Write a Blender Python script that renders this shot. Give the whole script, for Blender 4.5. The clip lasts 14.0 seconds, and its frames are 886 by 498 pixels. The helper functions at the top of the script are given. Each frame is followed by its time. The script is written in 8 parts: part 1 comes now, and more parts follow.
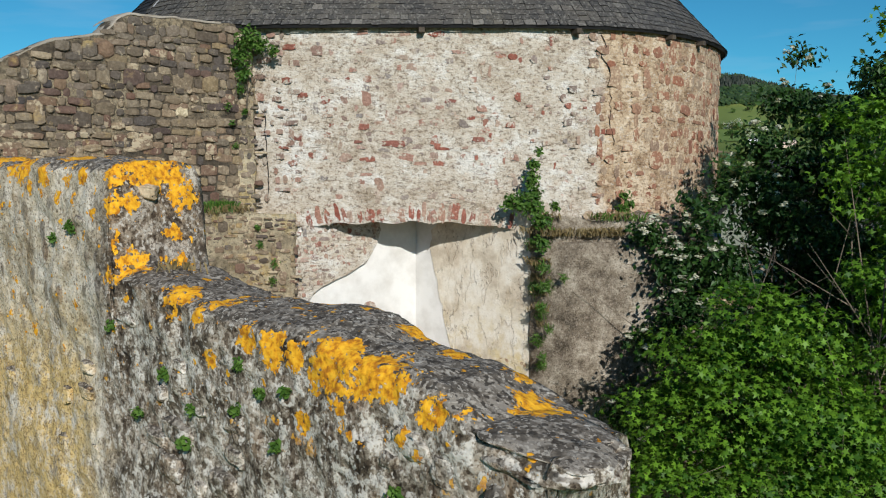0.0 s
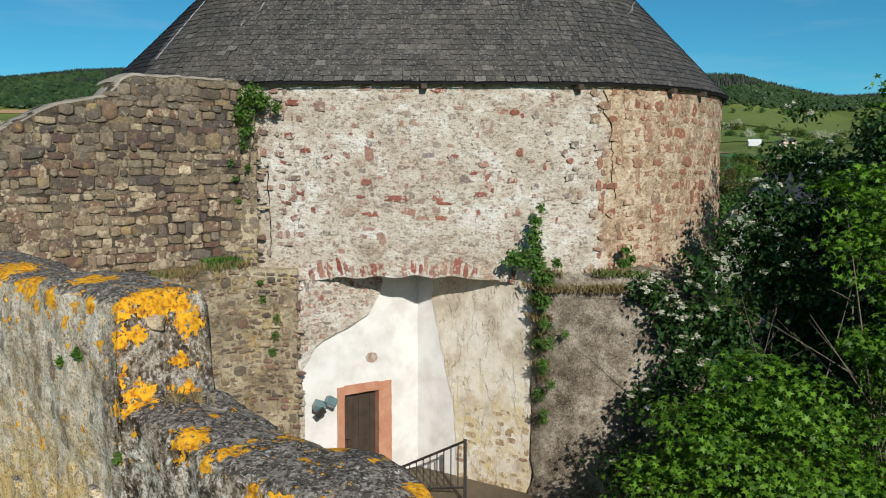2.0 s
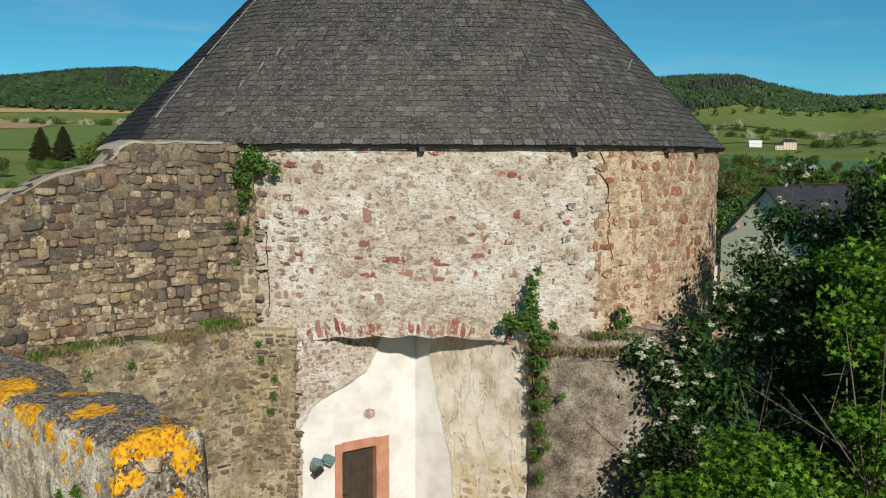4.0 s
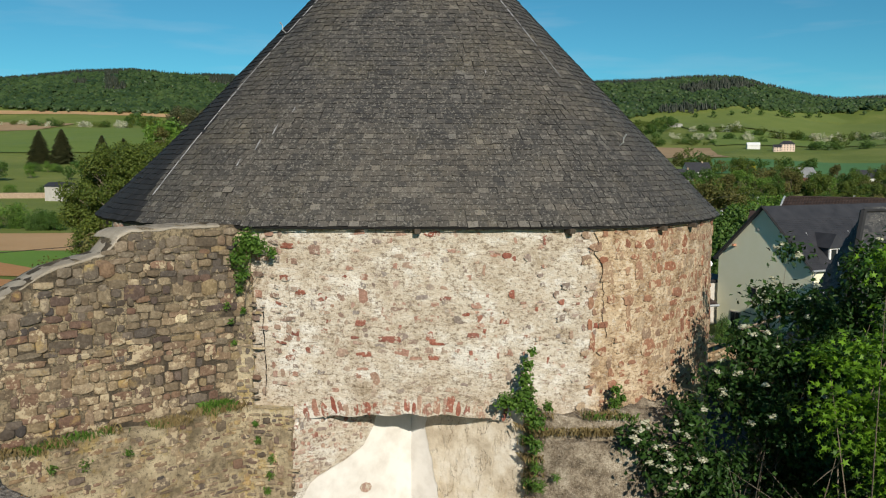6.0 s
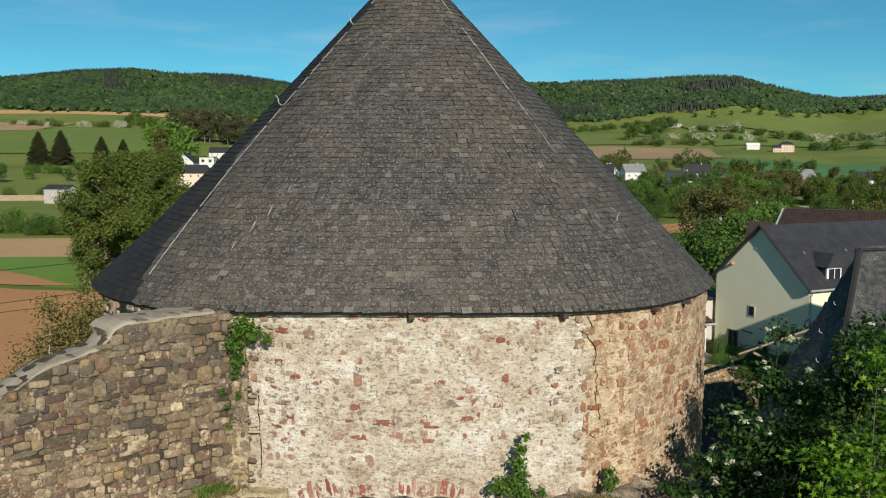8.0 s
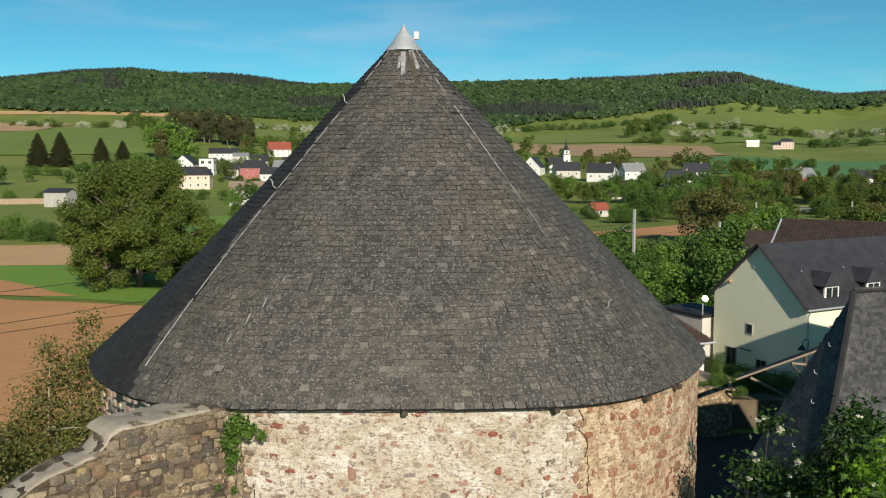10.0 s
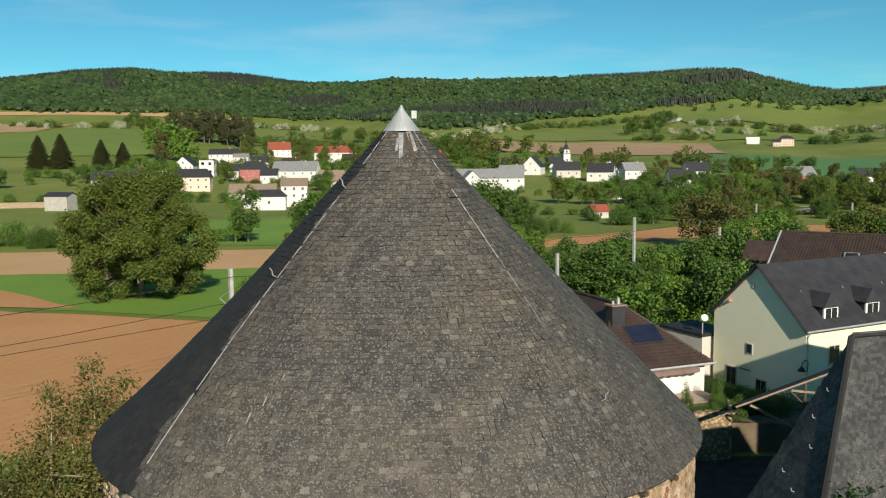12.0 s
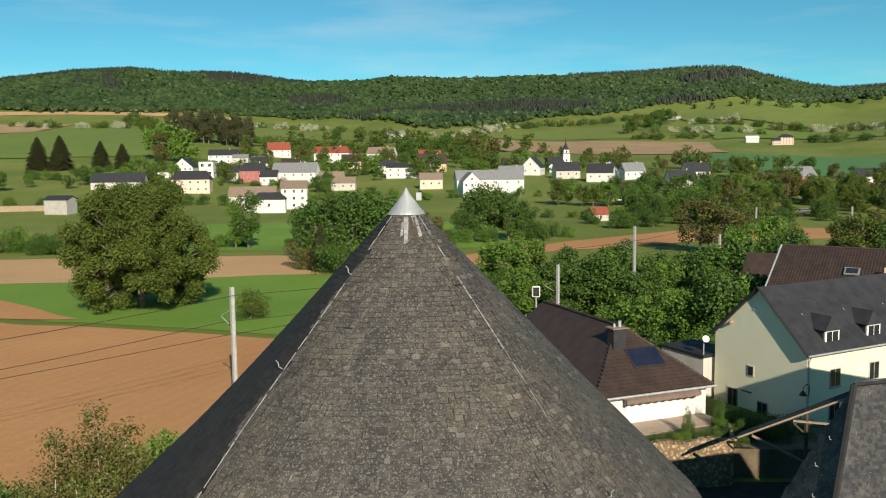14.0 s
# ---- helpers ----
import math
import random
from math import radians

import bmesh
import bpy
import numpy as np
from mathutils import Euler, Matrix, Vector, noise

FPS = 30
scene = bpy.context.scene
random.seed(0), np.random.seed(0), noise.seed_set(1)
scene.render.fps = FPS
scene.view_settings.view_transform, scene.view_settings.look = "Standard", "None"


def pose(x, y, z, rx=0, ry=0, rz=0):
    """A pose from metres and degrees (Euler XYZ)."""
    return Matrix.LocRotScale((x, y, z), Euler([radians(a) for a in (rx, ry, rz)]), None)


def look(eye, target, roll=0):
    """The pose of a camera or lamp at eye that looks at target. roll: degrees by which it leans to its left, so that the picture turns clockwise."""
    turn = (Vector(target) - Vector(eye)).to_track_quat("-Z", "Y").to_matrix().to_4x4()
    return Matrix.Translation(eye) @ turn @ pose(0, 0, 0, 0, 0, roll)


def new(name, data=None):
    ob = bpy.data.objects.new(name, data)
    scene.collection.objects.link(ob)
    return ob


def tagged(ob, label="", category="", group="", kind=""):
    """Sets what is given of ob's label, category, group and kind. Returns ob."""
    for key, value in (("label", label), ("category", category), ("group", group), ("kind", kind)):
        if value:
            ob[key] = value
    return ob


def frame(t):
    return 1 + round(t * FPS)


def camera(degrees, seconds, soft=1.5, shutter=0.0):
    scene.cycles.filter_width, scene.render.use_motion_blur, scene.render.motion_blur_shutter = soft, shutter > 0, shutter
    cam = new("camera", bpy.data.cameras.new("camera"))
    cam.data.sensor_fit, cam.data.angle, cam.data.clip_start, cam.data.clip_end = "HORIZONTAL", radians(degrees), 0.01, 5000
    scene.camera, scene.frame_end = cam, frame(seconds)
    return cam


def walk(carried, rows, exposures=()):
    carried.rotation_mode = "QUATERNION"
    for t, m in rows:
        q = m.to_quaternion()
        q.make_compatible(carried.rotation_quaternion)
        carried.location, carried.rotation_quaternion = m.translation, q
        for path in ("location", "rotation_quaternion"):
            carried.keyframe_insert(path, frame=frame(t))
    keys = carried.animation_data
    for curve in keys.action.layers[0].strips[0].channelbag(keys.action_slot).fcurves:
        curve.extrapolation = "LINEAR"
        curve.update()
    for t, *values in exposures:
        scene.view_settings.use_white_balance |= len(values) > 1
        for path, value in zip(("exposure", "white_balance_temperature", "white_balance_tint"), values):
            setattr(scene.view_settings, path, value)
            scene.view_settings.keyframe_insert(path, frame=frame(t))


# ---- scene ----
cam = camera(53.7, 14.0, soft=1.15)
METRES, EYE, TILT, LEAN, TURN = 11.0, 15.0, -5.64, 0.0, 0.0
ROWS = [
    (0.0, 0.0, 0.0000, 0.0, 0.000, 0.000, 0.0),
    (0.5, -0.0003, -0.0001, 0.0178, 0.000, -0.000, 0.02),
    (1.0, -0.0007, -0.0010, 0.0394, -0.000, -0.021, -0.0),
    (1.5, -0.002, -0.0018, 0.0627, -0.000, -0.036, -0.02),
    (2.0, -0.0038, -0.0041, 0.091, -0.014, -0.050, -0.07),
    (4.5, 0.0036, -0.0148, 0.2235, 0.000, -0.121, -0.23),
    (5.0, 0.0063, -0.0176, 0.2579, -0.014, -0.170, -0.23),
    (5.5, 0.0065, -0.0213, 0.2875, -0.057, -0.028, -0.17),
    (6.0, 0.0055, -0.0239, 0.3234, -0.085, -0.028, -0.17),
    (6.5, 0.006, -0.0245, 0.3598, -0.085, -0.128, -0.26),
    (7.0, 0.0088, -0.0277, 0.394, -0.121, -0.071, -0.22),
    (7.5, 0.0128, -0.0300, 0.4264, -0.121, -0.057, -0.17),
    (8.0, 0.014, -0.0318, 0.4652, -0.114, -0.092, -0.18),
    (8.5, 0.0167, -0.0346, 0.5036, -0.114, -0.121, -0.15),
    (11.0, 0.0322, -0.0560, 0.7165, -0.085, -0.369, 0.31),
    (11.5, 0.0331, -0.0577, 0.7601, -0.078, -0.405, 0.37),
    (12.0, 0.0332, -0.0608, 0.8093, -0.057, -0.447, 0.46),
    (12.5, 0.0319, -0.0622, 0.8543, -0.050, -0.469, 0.53),
    (13.0, 0.0282, -0.0627, 0.9024, -0.057, -0.497, 0.58),
    (13.5, 0.0254, -0.0624, 0.9476, -0.064, -0.540, 0.6),
    (14.0, 0.0233, -0.0645, 0.9966, -0.078, -0.597, 0.63),
]
walk(cam, [(t, pose(0, 0, EYE, TILT, LEAN, TURN) @ pose(METRES * x, METRES * y, METRES * z, 90 + pitch, roll, yaw)) for t, x, y, z, yaw, pitch, roll in ROWS], [(0, -0.32, 5800, 10), (2, -0.32, 5950, 10), (5, -0.27, 6400, 10), (8.5, -0.13, 6600, 10), (11, 0.02, 6800, 10), (14, 0.08, 7000, 10)])


# ---- light ----
SUN_UP, SUN_TURN = 27.0, 165.5
world = bpy.data.worlds.new("sky")
scene.world = world
world.use_nodes = True
wn, wl = world.node_tree.nodes, world.node_tree.links
sky = wn.new("ShaderNodeTexSky")
sky.sky_type, sky.sun_disc = "NISHITA", False
sky.sun_elevation, sky.sun_rotation = radians(SUN_UP), radians(SUN_TURN)
sky.altitude, sky.air_density, sky.dust_density, sky.ozone_density = 900, 0.8, 0.0, 2.0
wn["Background"].inputs["Strength"].default_value = 0.078
# a few thin wisps of cloud
wc = wn.new("ShaderNodeTexCoord")
wm = wn.new("ShaderNodeMapping")
wm.inputs["Scale"].default_value = (1.9, 1.9, 13.0)
wnoise = wn.new("ShaderNodeTexNoise")
wnoise.inputs["Scale"].default_value, wnoise.inputs["Detail"].default_value = 2.4, 6
wramp = wn.new("ShaderNodeValToRGB")
wramp.color_ramp.elements[0].position, wramp.color_ramp.elements[1].position = 0.52, 0.72
wramp.color_ramp.elements[1].color = (0.16, 0.16, 0.16, 1)
wmix = wn.new("ShaderNodeMix")
wmix.data_type = "RGBA"
wmix.inputs[7].default_value = (9.5, 10.2, 10.8, 1)
wl.new(wc.outputs["Generated"], wm.inputs["Vector"])
wl.new(wm.outputs["Vector"], wnoise.inputs["Vector"])
wl.new(wnoise.outputs["Fac"], wramp.inputs["Fac"])
wl.new(wramp.outputs["Color"], wmix.inputs[0])
wtint = wn.new("ShaderNodeMix")
wtint.data_type, wtint.blend_type = "RGBA", "MULTIPLY"
wtint.inputs[0].default_value, wtint.inputs[7].default_value = 1.0, (0.43, 1.13, 1.16, 1)
wl.new(sky.outputs["Color"], wtint.inputs[6])
wl.new(wtint.outputs[2], wmix.inputs[6])
wl.new(wmix.outputs[2], wn["Background"].inputs["Color"])

sun = new("sun", bpy.data.lights.new("sun", "SUN"))
sun.data.energy, sun.data.angle, sun.data.color = 5.5, radians(0.5), (1.0, 0.92, 0.79)
SUN_AT = Vector((math.sin(radians(SUN_TURN)) * math.cos(radians(SUN_UP)), math.cos(radians(SUN_TURN)) * math.cos(radians(SUN_UP)), math.sin(radians(SUN_UP))))
sun.matrix_basis = look(SUN_AT * 60, (0, 0, 0))


# ---- materials ----
class Nodes:
    """A short hand for node trees."""

    def __init__(self, name):
        self.m = bpy.data.materials.new(name)
        self.m.use_nodes = True
        self.t = self.m.node_tree
        self.b = self.t.nodes["Principled BSDF"]
        self.b.inputs["Specular IOR Level"].default_value = 0.3
        self.pos = self.t.nodes.new("ShaderNodeNewGeometry").outputs["Position"]

    def add(self, kind, **sockets):
        n = self.t.nodes.new("ShaderNode" + kind)
        for k, v in sockets.items():
            self.put(n.inputs[k.replace("_", " ")], v)
        return n

    def put(self, socket, v):
        if isinstance(v, bpy.types.NodeSocket):
            self.t.links.new(v, socket)
        else:
            socket.default_value = v

    def noise(self, scale, detail=4, rough=0.55, where=None, stretch=None):
        where = where or self.pos
        if stretch:
            m = self.add("Mapping", Vector=where)
            m.inputs["Scale"].default_value = stretch
            where = m.outputs["Vector"]
        n = self.add("TexNoise", Vector=where, Scale=scale, Detail=detail, Roughness=rough)
        return n.outputs["Fac"]

    def ramp(self, fac, *stops):
        r = self.add("ValToRGB", Fac=fac)
        e = r.color_ramp.elements
        while len(e) < len(stops):
            e.new(0.5)
        for el, (p, c) in zip(e, stops):
            el.position = p
            el.color = (c, c, c, 1) if isinstance(c, (int, float)) else (*c, 1)
        return r.outputs["Color"]

    def mix(self, fac, a, b, how="MIX"):
        n = self.add("Mix")
        n.data_type, n.blend_type = "RGBA", how
        for i, v in ((0, fac), (6, a), (7, b)):
            self.put(n.inputs[i], (*v, 1) if isinstance(v, tuple) and len(v) == 3 else v)
        return n.outputs[2]

    def math(self, op, a, b=0.0, clamp=False):
        n = self.add("Math")
        n.operation, n.use_clamp = op, clamp
        self.put(n.inputs[0], a)
        self.put(n.inputs[1], b)
        return n.outputs[0]

    def rand(self):
        """A number for each piece, be it an object or an island of a mesh."""
        a = self.add("ObjectInfo").outputs["Random"]
        b = self.add("NewGeometry").outputs["Random Per Island"]
        return self.math("FRACT", self.math("ADD", a, b))

    def bump(self, height, strength=0.4, distance=0.02):
        n = self.add("Bump", Height=height, Strength=strength, Distance=distance)
        self.t.links.new(n.outputs["Normal"], self.b.inputs["Normal"])

    def out(self, colour, rough=0.85, metal=0.0):
        self.put(self.b.inputs["Base Color"], (*colour, 1) if isinstance(colour, tuple) and len(colour) == 3 else colour)
        self.put(self.b.inputs["Roughness"], rough)
        self.b.inputs["Metallic"].default_value = metal
        return self.m


def plain(name, c1, c2, scale=3.0, fine=40.0, rough=0.8, metal=0.0, bump=0.25, dist=0.01):
    """A surface of two tones at two scales, with fine relief."""
    n = Nodes(name)
    big, small = n.noise(scale, 5), n.noise(fine, 4, 0.65)
    col = n.ramp(n.math("ADD", n.math("MULTIPLY", big, 0.65), n.math("MULTIPLY", small, 0.35)), (0.36, c1), (0.64, c2))
    n.bump(small, bump, dist)
    return n.out(col, rough, metal)


def lime(n):
    """The tower's lime mortar: cream and bleached patches, cracks, grit; a browner one round to the east."""
    c = n.ramp(n.noise(1.3, 6, 0.74, stretch=(1, 1, 1.5)), (0.36, (0.35, 0.285, 0.205)), (0.44, (0.475, 0.405, 0.315)), (0.52, (0.54, 0.48, 0.39)), (0.60, (0.65, 0.615, 0.55)))
    mp = n.add("Mapping", Vector=n.pos)
    mp.inputs["Scale"].default_value = (1.0, 1.0, 2.1)
    wob = n.add("TexNoise", Vector=mp.outputs["Vector"], Scale=4.0, Detail=4.0)
    vor = n.add("TexVoronoi", Vector=n.mix(0.32, mp.outputs["Vector"], wob.outputs["Color"], "ADD"), Scale=3.3)
    cell = n.add("SeparateColor", Color=vor.outputs["Color"])
    ghost = n.ramp(cell.outputs["Red"], (0.0, (0.32, 0.28, 0.25)), (0.25, (0.46, 0.36, 0.28)), (0.5, (0.56, 0.48, 0.39)), (0.72, (0.46, 0.24, 0.17)), (0.86, (0.30, 0.27, 0.25)), (1.0, (0.36, 0.15, 0.10)))
    show = n.math("MULTIPLY", n.ramp(vor.outputs["Distance"], (0.30, 0.95), (0.36, 0.0)), n.ramp(n.noise(1.7, 6, 0.72), (0.50, 0.0), (0.58, 0.9)))
    c = n.mix(n.math("MULTIPLY", show, n.ramp(n.noise(10, 6, 0.75, stretch=(1, 1, 1.8)), (0.45, 0.0), (0.51, 1.0))), c, ghost)
    brown = n.ramp(n.noise(2.4, 8, 0.76), (0.36, (0.25, 0.165, 0.095)), (0.47, (0.44, 0.32, 0.20)), (0.60, (0.62, 0.50, 0.35)))
    sx = n.add("SeparateXYZ", Vector=n.pos)
    east = n.math("ADD", sx.outputs["X"], n.math("MULTIPLY", n.math("SUBTRACT", n.noise(2.1, 4), 0.5), 0.7))
    c = n.mix(n.ramp(n.math("SUBTRACT", east, 2.35), (0.45, 0.0), (0.6, 1.0)), c, brown)
    crack = n.noise(4.5, 4, 0.68, stretch=(1, 1, 2.6))
    c = n.mix(n.math("MULTIPLY", n.ramp(crack, (0.478, 0.0), (0.5, 0.8), (0.522, 0.0)), n.ramp(n.noise(3.4, 5), (0.46, 0.0), (0.54, 1.0))), c, (0.20, 0.165, 0.13))
    chip = n.noise(12, 2, 0.6, stretch=(1, 1, 1.6))
    c = n.mix(n.ramp(chip, (0.365, 0.75), (0.415, 0.0)), c, n.mix(1.0, c, (0.40, 0.35, 0.31), "MULTIPLY"))
    c = n.mix(n.ramp(chip, (0.58, 0.0), (0.66, 0.35)), c, (0.70, 0.665, 0.60))
    return n.mix(n.ramp(n.noise(24, 1, 0.5), (0.34, 0.6), (0.40, 0.0)), c, n.mix(1.0, c, (0.5, 0.45, 0.41), "MULTIPLY"))


def stones(name, tones, mortar=None, spots=None, dist=0.02, rough=0.9, cover=0.5):
    """Pieces of stone: a tone for each piece, weathered within."""
    n = Nodes(name)
    k = len(tones)
    r = n.rand()
    col = n.ramp(r, *[(i / max(1, k - 1), c) for i, c in enumerate(tones)])
    small, mid = n.noise(24, 2, 0.6), n.noise(7, 3.5, 0.6)
    col = n.mix(n.ramp(mid, (0.40, 0.0), (0.70, 0.5)), col, n.mix(1.0, col, (0.5, 0.46, 0.42), "MULTIPLY"))
    col = n.mix(n.ramp(small, (0.42, 0.5), (0.62, 0.0)), col, n.mix(1.0, col, (0.45, 0.42, 0.40), "MULTIPLY"))
    if mortar:
        smear = n.ramp(n.math("ADD", n.math("MULTIPLY", n.noise(3.0, 5, 0.6), 0.45), n.math("MULTIPLY", n.noise(11, 5, 0.62), 0.55)), (cover - 0.01, 0.0), (cover + 0.03, 0.94))
        col = n.mix(smear, col, lime(n) if mortar == "lime" else mortar)
    if spots:
        col = n.mix(n.ramp(n.noise(1.7, 6, 0.7), (0.58, 0.0), (0.68, 0.7)), col, spots)
    n.bump(n.math("ADD", small, mid), 0.7, dist)
    return n.out(col, rough)


def leafy(name, dark, light, through_=0.25, scale=0.6, each=0.55):
    n = Nodes(name)
    r, big = n.rand(), n.noise(scale, 3)
    col = n.ramp(n.math("ADD", n.math("MULTIPLY", r, each), n.math("MULTIPLY", big, 1 - each)), (0.2, dark), (0.75, light))
    n.out(col, 0.5)
    n.b.inputs["Specular IOR Level"].default_value = 0.25
    tr = n.add("BsdfTranslucent", Color=n.mix(0.6, col, (0.9, 1.0, 0.25), "MULTIPLY"))
    ms = n.add("MixShader", Fac=through_)
    n.t.links.new(n.b.outputs[0], ms.inputs[1])
    n.t.links.new(tr.outputs[0], ms.inputs[2])
    n.t.links.new(ms.outputs[0], n.t.nodes["Material Output"].inputs["Surface"])
    return n.m


def blobs_near(n, spots, wobble=0.5, fray=0.0):
    """A mask: 1 within uneven rounds at the given (x, y, z, radius)."""
    warp = n.add("TexNoise", Vector=n.pos, Scale=9.0, Detail=5.0, Roughness=0.7)
    off = n.add("VectorMath", Vector=warp.outputs["Color"])
    off.operation = "SUBTRACT"
    off.inputs[1].default_value = (0.5, 0.5, 0.5)
    sc = n.add("VectorMath", Vector=off.outputs[0])
    sc.operation = "SCALE"
    sc.inputs["Scale"].default_value = wobble * 0.3
    at = n.add("VectorMath", Vector=n.pos)
    at.operation = "ADD"
    n.t.links.new(sc.outputs[0], at.inputs[1])
    best = None
    for x, y, z, r in spots:
        d = n.add("VectorMath", Vector=at.outputs[0])
        d.operation = "DISTANCE"
        d.inputs[1].default_value = (x, y, z)
        v = n.math("DIVIDE", d.outputs["Value"], r)
        best = v if best is None else n.math("MINIMUM", best, v)
    best = n.math("ADD", best, n.math("MULTIPLY", n.math("SUBTRACT", n.noise(14, 3, 0.65), 0.5), fray))
    return n.ramp(best, (0.92, 1.0), (1.0, 0.0))


M = {}
# the ground
g = Nodes("grass")
big, mid, small = g.noise(0.012, 5), g.noise(0.09, 5, 0.6), g.noise(3.0, 5, 0.7)
gc = g.ramp(big, (0.35, (0.132, 0.180, 0.028)), (0.5, (0.190, 0.230, 0.040)), (0.65, (0.255, 0.272, 0.064)))
gc = g.mix(g.ramp(mid, (0.4, 0.0), (0.7, 0.6)), gc, (0.150, 0.185, 0.038))
gc = g.mix(g.ramp(small, (0.35, 0.55), (0.65, 0.0)), gc, (0.060, 0.105, 0.018))
g.bump(small, 0.6, 0.15)
M["grass"] = g.out(gc, 0.9)


def field_mat(name, c1, c2, rows=0.0, turn=0.0):
    n = Nodes(name)
    base = n.ramp(n.math("ADD", n.math("MULTIPLY", n.noise(0.03, 5), 0.6), n.math("MULTIPLY", n.noise(1.1, 5, 0.7), 0.4)), (0.35, c1), (0.65, c2))
    if rows:
        mp = n.add("Mapping", Vector=n.pos)
        mp.inputs["Rotation"].default_value = (0, 0, radians(turn))
        w = n.add("TexWave", Vector=mp.outputs["Vector"], Scale=rows, Distortion=1.5, Detail=3.0)
        base = n.mix(n.math("MULTIPLY", w.outputs["Fac"], 0.10), base, n.mix(1.0, base, (0.5, 0.5, 0.45), "MULTIPLY"))
    n.bump(n.noise(2.5, 5, 0.7), 0.6, 0.12)
    return n.out(base, 0.95)


M["soil"] = field_mat("soil", (0.41, 0.20, 0.080), (0.54, 0.283, 0.124), 0.16, 20)
M["soil_pale"] = field_mat("soil_pale", (0.46, 0.28, 0.13), (0.56, 0.36, 0.19), 0.1, 75)
M["soil_far"] = field_mat("soil_far", (0.30, 0.20, 0.11), (0.40, 0.28, 0.16))
M["crop"] = field_mat("crop", (0.070, 0.180, 0.062), (0.090, 0.210, 0.070), 0.05, 10)
M["meadow"] = field_mat("meadow", (0.128, 0.178, 0.034), (0.172, 0.212, 0.050))
M["pasture"] = field_mat("pasture", (0.118, 0.185, 0.030), (0.160, 0.215, 0.044))
M["fresh_grass"] = field_mat("fresh_grass", (0.105, 0.215, 0.026), (0.165, 0.285, 0.040))
M["earth"] = plain("earth", (0.10, 0.075, 0.045), (0.19, 0.15, 0.10), 0.8, 14, 0.95, bump=0.6, dist=0.05)

# masonry
M["tower_stone"] = stones("tower_stone", [(0.40, 0.32, 0.26), (0.48, 0.38, 0.29), (0.31, 0.28, 0.26), (0.44, 0.29, 0.21), (0.50, 0.42, 0.33), (0.42, 0.24, 0.175), (0.26, 0.22, 0.19), (0.37, 0.24, 0.18)], "lime", cover=0.515)
M["red_stone"] = stones("red_stone", [(0.30, 0.095, 0.065), (0.36, 0.145, 0.10), (0.27, 0.11, 0.085), (0.40, 0.20, 0.145)], "lime", cover=0.53)
M["pink_stone"] = stones("pink_stone", [(0.46, 0.29, 0.22), (0.42, 0.24, 0.18), (0.50, 0.37, 0.30)], "lime", cover=0.515)
M["brown_stone"] = stones("brown_stone", [(0.40, 0.24, 0.15), (0.46, 0.32, 0.21), (0.38, 0.17, 0.10), (0.50, 0.39, 0.27), (0.32, 0.22, 0.155), (0.43, 0.22, 0.13)], (0.56, 0.44, 0.30), cover=0.535)
M["rust_stone"] = stones("rust_stone", [(0.34, 0.145, 0.085), (0.38, 0.19, 0.12), (0.31, 0.14, 0.09), (0.42, 0.25, 0.16)], (0.52, 0.41, 0.28), cover=0.53)
M["curtain_stone"] = stones("curtain_stone", [(0.17, 0.13, 0.09), (0.29, 0.225, 0.145), (0.095, 0.077, 0.062), (0.38, 0.305, 0.20), (0.08, 0.072, 0.068), (0.20, 0.12, 0.085), (0.33, 0.25, 0.14), (0.12, 0.102, 0.088), (0.25, 0.20, 0.15)], (0.36, 0.285, 0.19), (0.40, 0.28, 0.11), cover=0.575)
M["curtain_pale"] = stones("curtain_pale", [(0.28, 0.20, 0.13), (0.35, 0.27, 0.17), (0.20, 0.12, 0.085), (0.38, 0.30, 0.20), (0.15, 0.12, 0.10), (0.29, 0.18, 0.12)], (0.46, 0.375, 0.25), (0.44, 0.31, 0.12), cover=0.53)
M["curtain_grey"] = stones("curtain_grey", [(0.19, 0.16, 0.12), (0.27, 0.22, 0.16), (0.13, 0.11, 0.09), (0.31, 0.25, 0.18), (0.22, 0.15, 0.10)], (0.36, 0.30, 0.21), (0.42, 0.31, 0.12), cover=0.57)
M["tan_rubble"] = stones("tan_rubble", [(0.50, 0.38, 0.22), (0.58, 0.46, 0.28), (0.42, 0.27, 0.17), (0.62, 0.52, 0.34)], (0.66, 0.56, 0.38), (0.60, 0.44, 0.16), cover=0.50)
M["arch_brick"] = stones("arch_brick", [(0.36, 0.13, 0.09), (0.46, 0.28, 0.20), (0.52, 0.40, 0.31), (0.32, 0.10, 0.07), (0.40, 0.19, 0.13)], "lime", cover=0.50)

n = Nodes("tower_mortar")
M["tower_mortar"] = n.out(lime(n), 0.95)
n.bump(n.math("ADD", n.math("MULTIPLY", n.noise(6.0, 3.5, 0.7, stretch=(1, 1, 2.2)), 2.6), n.math("MULTIPLY", n.noise(17, 2, 0.6), 1.2)), 0.6, 0.024)

